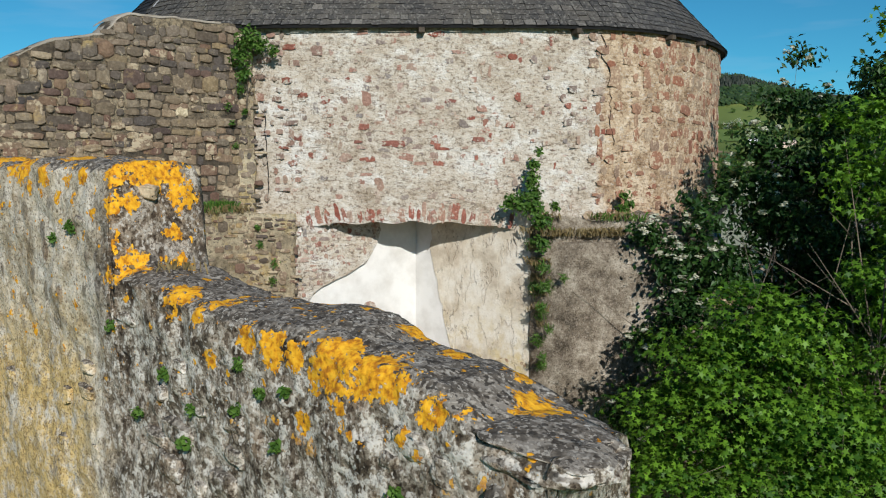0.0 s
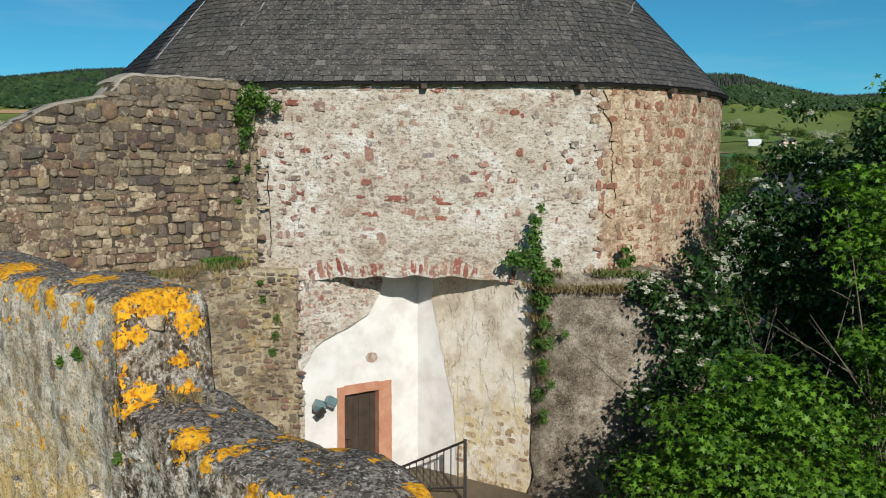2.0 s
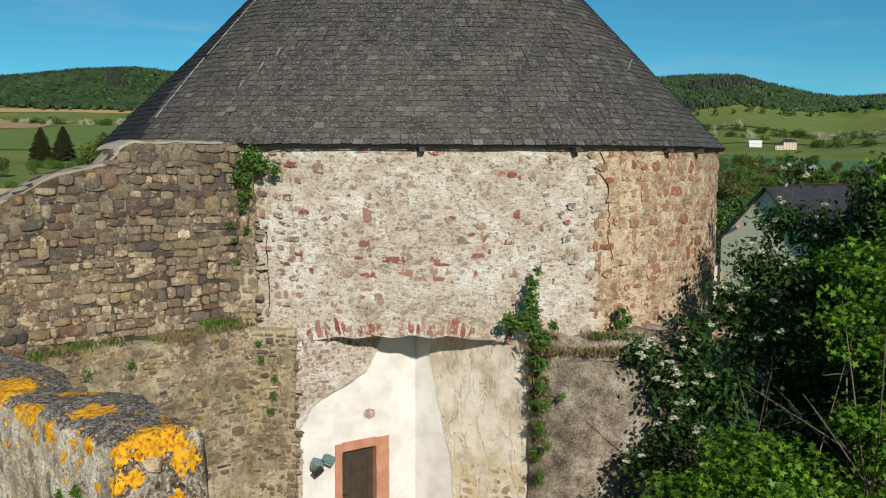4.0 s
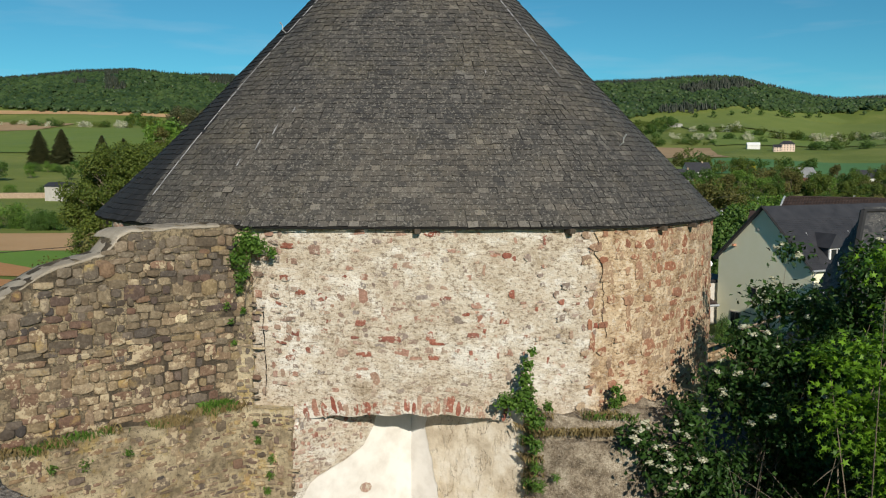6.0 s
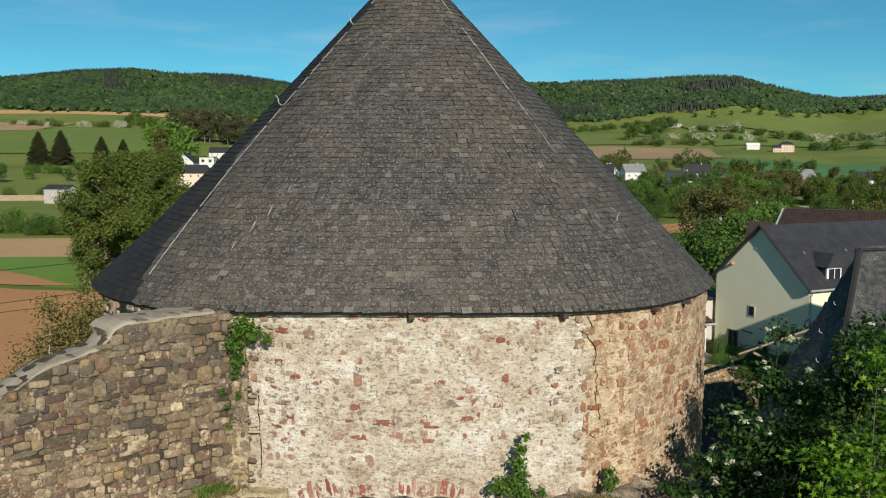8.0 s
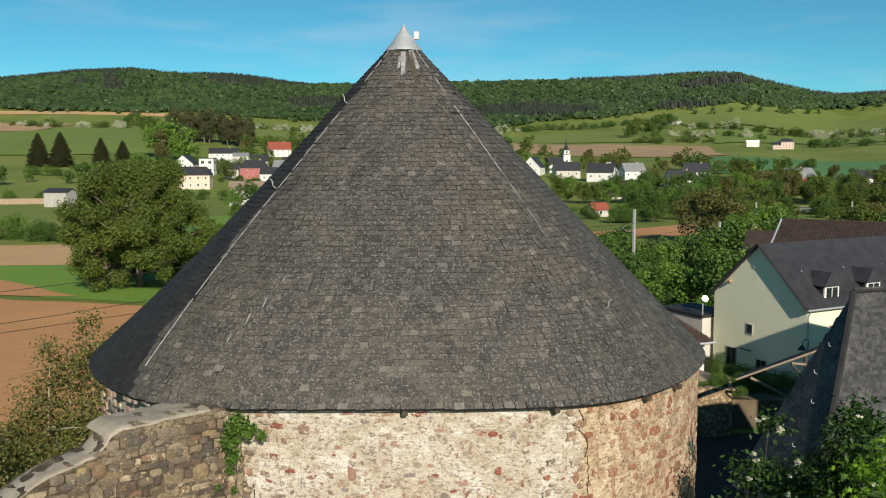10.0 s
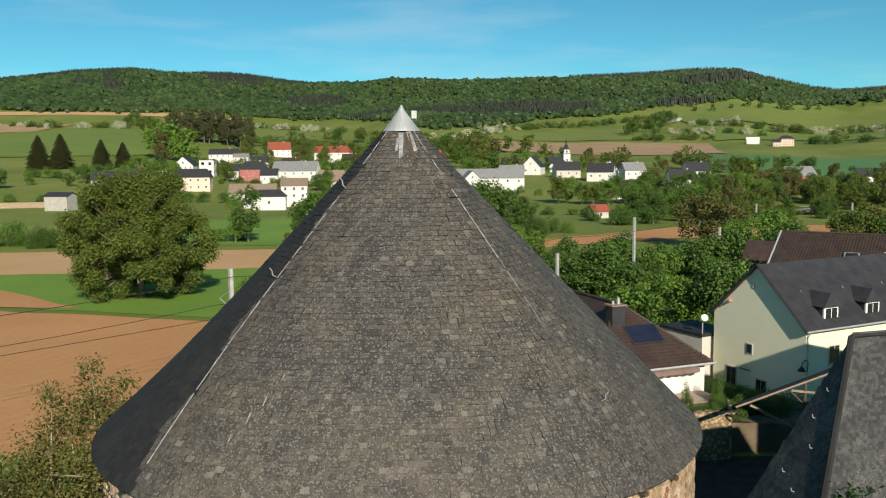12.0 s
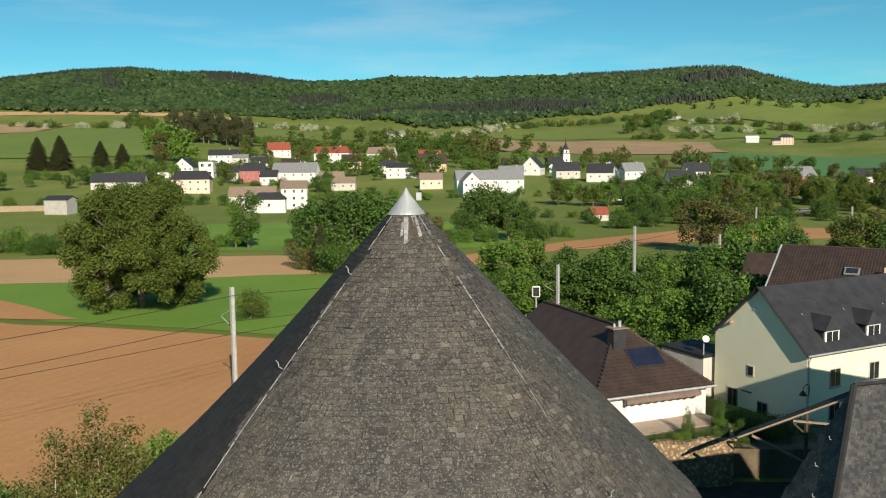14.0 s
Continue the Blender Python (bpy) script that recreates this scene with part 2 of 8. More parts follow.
n = Nodes("curtain_mortar")
col = n.ramp(n.noise(1.1, 5, 0.7), (0.38, (0.07, 0.056, 0.040)), (0.47, (0.15, 0.118, 0.08)), (0.57, (0.40, 0.32, 0.205)))
col = n.mix(n.ramp(n.noise(16, 6, 0.8), (0.40, 0.85), (0.54, 0.0)), col, (0.075, 0.062, 0.045))
n.bump(n.noise(14, 7, 0.8), 1.0, 0.06)
M["curtain_mortar"] = n.out(col, 0.95)
n = Nodes("foot_mortar")
col = n.ramp(n.noise(1.5, 7, 0.7), (0.36, (0.20, 0.16, 0.10)), (0.47, (0.42, 0.34, 0.22)), (0.60, (0.64, 0.54, 0.36)))
col = n.mix(n.ramp(n.noise(2.2, 6, 0.7), (0.54, 0.0), (0.62, 0.6)), col, (0.46, 0.33, 0.10))
col = n.mix(n.ramp(n.noise(16, 6, 0.8), (0.38, 0.85), (0.48, 0.0)), col, (0.10, 0.082, 0.055))
n.bump(n.noise(14, 7, 0.8), 1.0, 0.06)
M["foot_mortar"] = n.out(col, 0.95)
M["coping"] = plain("coping", (0.25, 0.215, 0.165), (0.42, 0.37, 0.30), 3.2, 30, 0.95, bump=0.6, dist=0.02)

n = Nodes("white_plaster")
col = n.ramp(n.noise(2.2, 5, 0.6), (0.35, (0.63, 0.60, 0.55)), (0.6, (0.77, 0.745, 0.70)))
n.bump(n.noise(14, 5, 0.6), 0.3, 0.01)
M["white_plaster"] = n.out(col, 0.9)
n = Nodes("old_plaster")
col = n.ramp(n.noise(1.4, 6, 0.65), (0.36, (0.52, 0.44, 0.33)), (0.47, (0.69, 0.61, 0.48)), (0.58, (0.80, 0.74, 0.63)))
sx = n.add("SeparateXYZ", Vector=n.pos)
yel = n.math("MULTIPLY", n.ramp(n.noise(3.1, 6, 0.75), (0.46, 0.0), (0.60, 0.7)), n.ramp(n.math("DIVIDE", sx.outputs["Z"], 20.0), (0.56, 1.0), (0.63, 0.0)))
col = n.mix(yel, col, (0.62, 0.48, 0.19))
flake = n.noise(1.7, 5, 0.62, stretch=(1.6, 1.6, 0.7))
col = n.mix(n.math("MULTIPLY", n.ramp(flake, (0.49, 0.0), (0.5, 0.8), (0.506, 0.0)), n.ramp(n.noise(2.2, 4), (0.45, 0.0), (0.55, 1.0))), col, (0.14, 0.10, 0.07))
col = n.mix(n.ramp(flake, (0.5, 0.0), (0.503, 0.35), (0.56, 0.0)), col, (0.46, 0.36, 0.25))
col = n.mix(n.ramp(n.noise(24, 5, 0.75), (0.36, 0.4), (0.46, 0.0)), col, n.mix(1.0, col, (0.6, 0.55, 0.5), "MULTIPLY"))
n.bump(n.math("ADD", n.math("MULTIPLY", n.ramp(flake, (0.49, 1.0), (0.505, 0.0)), 0.5), n.noise(4, 4, 0.6)), 0.6, 0.03)
M["old_plaster"] = n.out(col, 0.95)

n = Nodes("buttress_render")
col = n.ramp(n.noise(2.4, 9, 0.78), (0.38, (0.10, 0.08, 0.055)), (0.47, (0.22, 0.175, 0.125)), (0.54, (0.34, 0.285, 0.21)), (0.62, (0.54, 0.47, 0.37)))
col = n.mix(n.ramp(n.noise(30, 6, 0.85), (0.40, 0.9), (0.48, 0.0)), col, n.mix(1.0, col, (0.25, 0.21, 0.17), "MULTIPLY"))
col = n.mix(n.ramp(n.noise(26, 6, 0.85), (0.54, 0.0), (0.61, 0.7)), col, (0.50, 0.44, 0.35))
n.bump(n.noise(20, 6, 0.75), 0.9, 0.05)
M["buttress"] = n.out(col, 0.95)

# slate, lead, metal, wood
n = Nodes("slate")
r = n.rand()
col = n.ramp(r, (0.0, (0.042, 0.041, 0.041)), (0.35, (0.054, 0.052, 0.050)), (0.75, (0.068, 0.064, 0.060)), (0.95, (0.088, 0.082, 0.075)), (1.0, (0.15, 0.142, 0.130)))
patch = n.noise(0.42, 6, 0.7)
col = n.mix(n.ramp(patch, (0.42, 0.0), (0.60, 0.75)), col, n.mix(1.0, col, (1.5, 1.40, 1.24), "MULTIPLY"))
col = n.mix(n.ramp(n.noise(1.6, 5, 0.7), (0.48, 0.0), (0.66, 0.6)), col, n.mix(1.0, col, (0.55, 0.55, 0.58), "MULTIPLY"))
moss = n.math("MULTIPLY", n.ramp(n.noise(0.9, 5, 0.7), (0.50, 0.0), (0.66, 0.9)), n.ramp(n.noise(26, 5, 0.75), (0.45, 0.0), (0.58, 1.0)))
col = n.mix(n.math("MULTIPLY", moss, 0.6), col, (0.14, 0.12, 0.075))
col = n.mix(n.ramp(n.noise(11, 3, 0.7), (0.52, 0.0), (0.60, 0.55)), col, (0.128, 0.117, 0.099))
col = n.mix(n.ramp(n.noise(22, 1, 0.5), (0.59, 0.0), (0.64, 0.55)), col, (0.22, 0.207, 0.185))
col = n.mix(n.ramp(n.noise(26, 1, 0.5), (0.34, 0.6), (0.40, 0.0)), col, (0.026, 0.024, 0.023))
n.bump(n.noise(25, 5, 0.7), 0.6, 0.01)
n.b.inputs["Specular IOR Level"].default_value = 0.3
M["slate"] = n.out(col, n.ramp(n.noise(12, 4), (0.3, 0.55), (0.7, 0.85)))
# west-slope slates: the slope's shade put into a near-black colour, lichen left off
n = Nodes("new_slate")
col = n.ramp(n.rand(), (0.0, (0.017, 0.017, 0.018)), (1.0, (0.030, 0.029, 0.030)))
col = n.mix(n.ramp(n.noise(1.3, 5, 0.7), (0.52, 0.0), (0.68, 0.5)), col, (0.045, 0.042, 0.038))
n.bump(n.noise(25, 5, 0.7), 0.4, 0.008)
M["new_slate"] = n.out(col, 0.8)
# near-black slate edges: grime plus the shadow line under each course, in colour
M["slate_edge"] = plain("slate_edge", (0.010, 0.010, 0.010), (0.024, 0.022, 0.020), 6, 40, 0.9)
M["felt"] = plain("felt", (0.018, 0.018, 0.019), (0.030, 0.030, 0.032), 1.5, 30, 0.7, bump=0.3)
M["lead"] = plain("lead", (0.13, 0.13, 0.135), (0.40, 0.40, 0.41), 9, 45, 0.6, bump=0.3)
M["zinc"] = plain("zinc", (0.40, 0.42, 0.43), (0.56, 0.58, 0.59), 3, 30, 0.45, 0.35, bump=0.15)
M["steel"] = plain("steel", (0.45, 0.46, 0.46), (0.60, 0.61, 0.61), 2, 30, 0.5, 0.4, bump=0.1)
M["iron"] = plain("iron", (0.030, 0.027, 0.025), (0.060, 0.050, 0.045), 6, 40, 0.6, 0.2)
M["dark_wood"] = plain("dark_wood", (0.040, 0.028, 0.020), (0.075, 0.052, 0.036), 5, 60, 0.65, bump=0.4)
M["rafter"] = plain("rafter", (0.05, 0.04, 0.03), (0.11, 0.085, 0.06), 5, 50, 0.85, bump=0.4)
M["door_stone"] = plain("door_stone", (0.42, 0.185, 0.105), (0.54, 0.29, 0.185), 4, 40, 0.9, bump=0.4)
M["glass_lamp"] = plain("glass_lamp", (0.10, 0.16, 0.16), (0.16, 0.24, 0.24), 3, 20, 0.15)

# houses
M["cream"] = plain("cream", (0.80, 0.78, 0.56), (0.85, 0.83, 0.63), 0.6, 20, 0.9, bump=0.15)
M["white_wall"] = plain("white_wall", (0.62, 0.61, 0.58), (0.74, 0.73, 0.70), 0.5, 20, 0.9, bump=0.1)
M["grey_wall"] = plain("grey_wall", (0.50, 0.47, 0.42), (0.60, 0.57, 0.52), 0.5, 20, 0.9)
M["pink_wall"] = plain("pink_wall", (0.38, 0.125, 0.115), (0.46, 0.17, 0.155), 0.5, 20, 0.9)
M["rose_wall"] = plain("rose_wall", (0.68, 0.52, 0.42), (0.76, 0.60, 0.50), 0.5, 20, 0.9)
M["tan_wall"] = plain("tan_wall", (0.60, 0.42, 0.28), (0.68, 0.50, 0.34), 0.5, 20, 0.9)
M["brown_tile"] = plain("brown_tile", (0.040, 0.028, 0.024), (0.068, 0.046, 0.038), 1.0, 25, 0.6, bump=0.3)
M["red_tile"] = plain("red_tile", (0.23, 0.058, 0.036), (0.32, 0.088, 0.055), 1.0, 25, 0.7)
M["dark_tile"] = plain("dark_tile", (0.028, 0.029, 0.034), (0.050, 0.050, 0.056), 1.0, 25, 0.55)
M["grey_tile"] = plain("grey_tile", (0.17, 0.175, 0.18), (0.26, 0.265, 0.27), 1.0, 25, 0.6)
M["tan_tile"] = plain("tan_tile", (0.20, 0.15, 0.11), (0.28, 0.21, 0.16), 1.0, 25, 0.75)
M["white_frame"] = plain("white_frame", (0.74, 0.74, 0.73), (0.82, 0.82, 0.81), 2, 30, 0.5, bump=0.05)
M["stone_frame"] = plain("stone_frame", (0.48, 0.43, 0.37), (0.58, 0.53, 0.46), 2, 30, 0.85)
n = Nodes("window_glass")
n.out((0.02, 0.024, 0.03), 0.06)
n.b.inputs["Specular IOR Level"].default_value = 0.6
M["glass"] = n.m
M["panel"] = plain("panel", (0.012, 0.016, 0.035), (0.022, 0.028, 0.055), 1, 10, 0.12, bump=0.0)
M["paving"] = plain("paving", (0.34, 0.26, 0.20), (0.44, 0.35, 0.28), 1.2, 20, 0.9)
M["concrete"] = plain("concrete", (0.36, 0.34, 0.31), (0.48, 0.46, 0.42), 0.7, 20, 0.9)
M["awning"] = plain("awning", (0.17, 0.12, 0.10), (0.23, 0.17, 0.14), 2, 20, 0.8)

# plants
M["bark"] = plain("bark", (0.10, 0.08, 0.055), (0.22, 0.18, 0.13), 2, 18, 0.95, bump=0.8, dist=0.04)
M["pale_bark"] = plain("pale_bark", (0.30, 0.25, 0.17), (0.44, 0.38, 0.27), 2, 18, 0.95, bump=0.5, dist=0.03)
M["maple_leaf"] = leafy("maple_leaf", (0.022, 0.074, 0.006), (0.165, 0.315, 0.022), 0.26)
M["elder_leaf"] = leafy("elder_leaf", (0.010, 0.032, 0.006), (0.042, 0.095, 0.017), 0.10)
M["ivy_leaf"] = leafy("ivy_leaf", (0.045, 0.110, 0.014), (0.120, 0.215, 0.035), 0.25)
M["oak_leaf"] = leafy("oak_leaf", (0.044, 0.078, 0.012), (0.140, 0.180, 0.032), 0.2, 0.12)
M["bush_leaf"] = leafy("bush_leaf", (0.065, 0.145, 0.020), (0.155, 0.260, 0.042), 0.2, 0.2)
M["tree_leaf"] = leafy("tree_leaf", (0.032, 0.080, 0.014), (0.098, 0.170, 0.032), 0.18, 0.1)
M["bronze_leaf"] = leafy("bronze_leaf", (0.062, 0.070, 0.018), (0.155, 0.145, 0.042), 0.15, 0.2)
M["needle"] = leafy("needle", (0.040, 0.056, 0.022), (0.105, 0.105, 0.045), 0.08, 0.2)
M["yellow_leaf"] = leafy("yellow_leaf", (0.32, 0.30, 0.02), (0.50, 0.45, 0.04), 0.2, 0.3)
M["blossom"] = leafy("blossom", (0.42, 0.42, 0.28), (0.64, 0.63, 0.50), 0.2, 1.0)
M["wood_leaf"] = leafy("wood_leaf", (0.016, 0.036, 0.013), (0.060, 0.098, 0.029), 0.05, 0.006, 0.45)
M["wood_needle"] = leafy("wood_needle", (0.016, 0.026, 0.017), (0.034, 0.040, 0.024), 0.03, 0.008, 0.3)
M["dry_grass"] = leafy("dry_grass", (0.16, 0.12, 0.05), (0.30, 0.23, 0.11), 0.2, 1.0)


# ---- building helpers ----
def mesh_of(name, verts, faces, material, smooth=False):
    me = bpy.data.meshes.new(name)
    me.from_pydata([tuple(v) for v in verts], [], [tuple(f) for f in faces])
    me.materials.append(M[material])
    if smooth:
        me.shade_smooth()
    me.update()
    return me


def thing(name, label, category, group="", kind="", at=(0, 0, 0), turn=0.0):
    ob = new(name)
    ob.matrix_basis = pose(*at, 0, 0, turn)
    return tagged(ob, label, category, group, kind)


def part(name, shape, material, parent, label="", smooth=False, place=None):
    """One mesh object under a thing or a part; shape: a bmesh, (verts, faces), or a mesh."""
    if isinstance(shape, bmesh.types.BMesh):
        me = bpy.data.meshes.new(name)
        shape.to_mesh(me)
        shape.free()
        me.materials.append(M[material])
        if smooth:
            me.shade_smooth()
    elif isinstance(shape, tuple):
        me = mesh_of(name, *shape, material, smooth)
    else:
        me = shape
    ob = new(name, me)
    ob.parent = parent
    if place is not None:
        ob.matrix_basis = place
    if label:
        tagged(ob, label)
    return ob


def box(x0, x1, y0, y1, z0, z1, bevel=0.0):
    bm = bmesh.new()
    bmesh.ops.create_cube(bm, size=1, matrix=Matrix.Translation(((x0 + x1) / 2, (y0 + y1) / 2, (z0 + z1) / 2)) @ Matrix.Diagonal((x1 - x0, y1 - y0, z1 - z0, 1)))
    if bevel:
        bmesh.ops.bevel(bm, geom=bm.edges[:], offset=bevel, segments=1, affect="EDGES")
    return bm


def tube(points, radii, sides=7, cap=True):
    """A tapered tube along points."""
    verts, faces = [], []
    pts = [Vector(p) for p in points]
    for i, p in enumerate(pts):
        way = (pts[min(i + 1, len(pts) - 1)] - pts[max(i - 1, 0)]).normalized()
        q = way.to_track_quat("Z", "Y")
        r = radii[i] if isinstance(radii, (list, tuple)) else radii
        for k in range(sides):
            a = 2 * math.pi * k / sides
            verts.append(p + q @ Vector((r * math.cos(a), r * math.sin(a), 0)))
    for i in range(len(pts) - 1):
        for k in range(sides):
            a, b = i * sides + k, i * sides + (k + 1) % sides
            faces.append((a, b, b + sides, a + sides))
    if cap:
        faces.append(tuple(range(sides))[::-1])
        faces.append(tuple(len(verts) - sides + k for k in range(sides)))
    return verts, faces


def merge(*shapes):
    verts, faces = [], []
    for v, f in shapes:
        n0 = len(verts)
        verts += list(v)
        faces += [tuple(i + n0 for i in q) for q in f]
    return verts, faces


def slab(poly, z0, z1):
    """An upright prism over a polygon of (x, y), counter-clockwise."""
    n = len(poly)
    verts = [(x, y, z0) for x, y in poly] + [(x, y, z1) for x, y in poly]
    faces = [tuple(range(n))[::-1], tuple(range(n, 2 * n))] + [(i, (i + 1) % n, n + (i + 1) % n, n + i) for i in range(n)]
    return verts, faces


# ---- lie of the land ----
RIDGE_U = (-1.2, -0.62, -0.506, -0.415, -0.345, -0.235, -0.17, -0.09, -0.054, 0.075, 0.139, 0.2, 0.333, 0.42, 0.45, 0.506, 0.62, 1.2)
RIDGE_Z = (135, 168, 196, 222, 232, 216, 200, 205, 215, 219, 212, 214, 215, 168, 158, 164, 160, 135)
RISE_D = (0, 380, 470, 640, 800, 1100, 1400, 1700, 1900, 2150, 2300, 2700, 3600, 9000)
RISE_F = (0, 0, 0.008, 0.055, 0.10, 0.185, 0.285, 0.45, 0.62, 0.93, 1.0, 0.93, 0.5, 0.3)


def sig(v):
    return 1 / (1 + math.exp(-max(-40.0, min(40.0, v))))


def land(x, y):
    """The ground's height at (x, y)."""
    d = math.hypot(x, y)
    u = x / max(y, 0.25 * d + 1e-6)
    ridge = float(np.interp(u, RIDGE_U, RIDGE_Z))
    z = ridge * float(np.interp(d, RISE_D, RISE_F))
    if d > 500:
        z += min(1, (d - 500) / 400) * (6 * math.sin(x / 170 + 1) * math.sin(y / 210) + 3 * math.sin(x / 61) * math.cos(y / 77))
    mound = 7.5 * math.exp(-(x * x / 512 + (y - 8) ** 2 / 800))
    shelf = 5.0 * sig((x - 4) / 3) * sig((96 - y) / 5)
    back = 5.0 * sig((-8 - y) / 5)
    yard = 3.8 * math.exp(-((x - 21) / 10.0) ** 4 - ((y - 48) / 13.0) ** 4)
    return z + max(mound, shelf, back) + 0.25 * min(mound, shelf) - yard


def ground_sheet():
    """One sheet from underfoot to the skyline, closer knit near by and ahead."""
    turns = [radians(a) for a in np.concatenate([np.arange(-40, 40, 0.5), np.arange(40, 320, 5.0)])]
    rings = [0.0] + [4 * 1.052 ** i for i in range(139)]
    verts, faces = [], []
    n = len(turns)
    for r in rings:
        for a in turns:
            x, y = (r + 0.01) * math.sin(a), 8 + (r + 0.01) * math.cos(a)
            verts.append((x, y, land(x, y)))
    for i in range(len(rings) - 1):
        for k in range(n):
            a, b = i * n + k, i * n + (k + 1) % n
            faces.append((a, a + n, b + n, b))
    ob = new("ground", mesh_of("ground", verts, faces, "grass", True))
    tagged(ob, "rolling green grassland of a valley with hills behind", "ground", kind="structure")


ground_sheet()


def field(name, label, material, corners, lift=0.12, cells=26, rag=2.0):
    """A field laid on the land between four corners."""
    c = [Vector(p) for p in corners]
    verts, faces = [], []
    for j in range(cells + 1):
        for i in range(cells + 1):
            u, v = i / cells, j / cells
            p = (c[0] * (1 - u) + c[1] * u) * (1 - v) + (c[3] * (1 - u) + c[2] * u) * v
            edge = i in (0, cells) or j in (0, cells)
            if edge:
                p = p + Vector((noise.noise((p.x * 0.07, p.y * 0.07, 1)), noise.noise((p.x * 0.07, p.y * 0.07, 5)))) * rag
            verts.append((p.x, p.y, land(p.x, p.y) + lift))
    n = cells + 1
    for j in range(cells):
        for i in range(cells):
            faces.append((j * n + i, (j + 1) * n + i, (j + 1) * n + i + 1, j * n + i + 1))
    ob = new(name, mesh_of(name, verts, faces, material, True))
    return tagged(ob, label, "field", kind="structure")


field("field", "bare reddish-brown ploughed field below the castle", "soil", [(-130, 156), (-17, 121), (8, 66), (-60, 50)], 0.10, 40)
field("field", "pale tan harrowed field beyond the great tree", "soil_pale", [(-160, 222), (-18, 227), (-12, 192), (-140, 172)], 0.12)
field("field", "bright green meadow round the great tree", "fresh_grass", [(-98, 180), (-12, 194), (-12, 122), (-62, 138)], 0.07)
field("field", "bright green meadow before the village", "fresh_grass", [(-120, 335), (20, 335), (20, 240), (-100, 236)], 0.09)
field("field", "bare brown corner of the ploughed field", "soil", [(-150, 182), (-98, 175), (-58, 139), (-150, 148)], 0.14, 26, 1.0)
field("field", "narrow strip of red ploughed soil by the railway", "soil", [(-8, 208), (36, 254), (33, 231), (-8, 190)], 0.10)
field("field", "narrow strip of red ploughed soil by the railway", "soil", [(36, 254), (80, 287), (70, 248), (33, 231)], 0.12)
field("field", "narrow strip of red ploughed soil by the railway", "soil", [(80, 287), (145, 290), (130, 256), (70, 248)], 0.10)
field("field", "dark blue-green field of young corn", "crop", [(215, 787), (460, 720), (330, 530), (168, 600)], 0.5)
field("field", "long pale brown fallow field on the slope", "soil_far", [(63, 1225), (316, 1037), (266, 812), (66, 941)], 0.6)
field("field", "light green meadow on the slope", "meadow", [(57, 1290), (357, 1429), (273, 1108), (64, 1250)], 0.8)
field("field", "sunlit yellow-green hill meadow", "meadow", [(420, 1720), (790, 1860), (860, 1530), (402, 1430)], 1.5)
field("field", "light green meadow above the farm", "pasture", [(402, 1400), (840, 1480), (620, 1060), (330, 1060)], 1.0)
field("field", "green cattle pasture on the hillside", "pasture", [(-720, 1270), (-435, 1363), (-264, 799), (-480, 735)], 0.8)
field("field", "reddish-brown fallow strip on the hillside", "soil_far", [(-780, 1420), (-581, 1401), (-597, 1298), (-760, 1310)], 1.2)
field("field", "thin tan strip of stubble below the woods", "soil_pale", [(-800, 1600), (-375, 1680), (-365, 1640), (-790, 1560)], 1.5)
field("field", "light green meadow below the woods", "meadow", [(-420, 1560), (-230, 1560), (-150, 1010), (-330, 1010)], 1.0)


# ---- the tower ----
CX, CY, EAVE, APEX_Y, APEX_Z = -0.6, 22.0, 17.42, 21.7, 24.94


def ring_r(a, east, west, front):
    """A round flattened to the front; a: the angle from the front, to the east."""
    full = east if a > 0 else west
    c = math.cos(a)
    if c < 0.3:
        return full
    return (full ** -18 + (front / c) ** -18) ** (-1 / 18)


def eave_r(a):
    """The eaves' distance from the middle."""
    return ring_r(a, 7.24, 7.44, 6.33)


def roof_point(a, z, out=0.0):
    """A place on the roof: the front is bellied, the west slope a little hollow."""
    k = 1 - (z - EAVE) / (APEX_Z - EAVE)
    w = sig((0.98 - abs(a)) * 7)
    belly = 0.062 * w + (1 - w) * (-0.05 if a < 0 else -0.012)
    r = eave_r(a) * k * (1 + belly * math.sin(math.pi * min(1, max(0, k))))
    n = Vector((math.sin(a) * 0.73, -math.cos(a) * 0.73, 0.68))
    y0 = CY + (APEX_Y - CY) * (1 - k)
    return Vector((CX + r * math.sin(a), y0 - r * math.cos(a), z)) + n * out


def wall_r(a):
    return ring_r(a, 7.12, 7.36, 6.16)


def wall_point(a, z, out=0.0):
    r = wall_r(a) + out
    return Vector((CX + r * math.sin(a), CY - r * math.cos(a), z))


def wall_turn(x):
    """The angle at which the front wall has that x."""
    a = (x - CX) / 6.2
    for _ in range(12):
        a = math.asin(max(-1, min(1, (x - CX) / wall_r(a))))
    return a


def arch_z(x):
    u = (x + 0.6) / 2.14
    return 13.93 - 0.12 * u * u - 0.09 * max(0, u) ** 3 + 0.02 * math.sin(x * 9)


def rough(p, amount=0.03, size=2.0):
    v = noise.noise_vector(Vector(p) * size) + 0.5 * noise.noise_vector(Vector(p) * size * 3.1)
    return Vector(p) + v * amount


NICHE_L, NICHE_R, NICHE_C = Vector((-2.72, 15.76)), Vector((1.56, 15.72)), Vector((-0.54, 17.16))
tower = thing("tower", "round medieval rubble-stone tower with conical slate roof", "tower", kind="structure")
tower["kind"] = "structure"


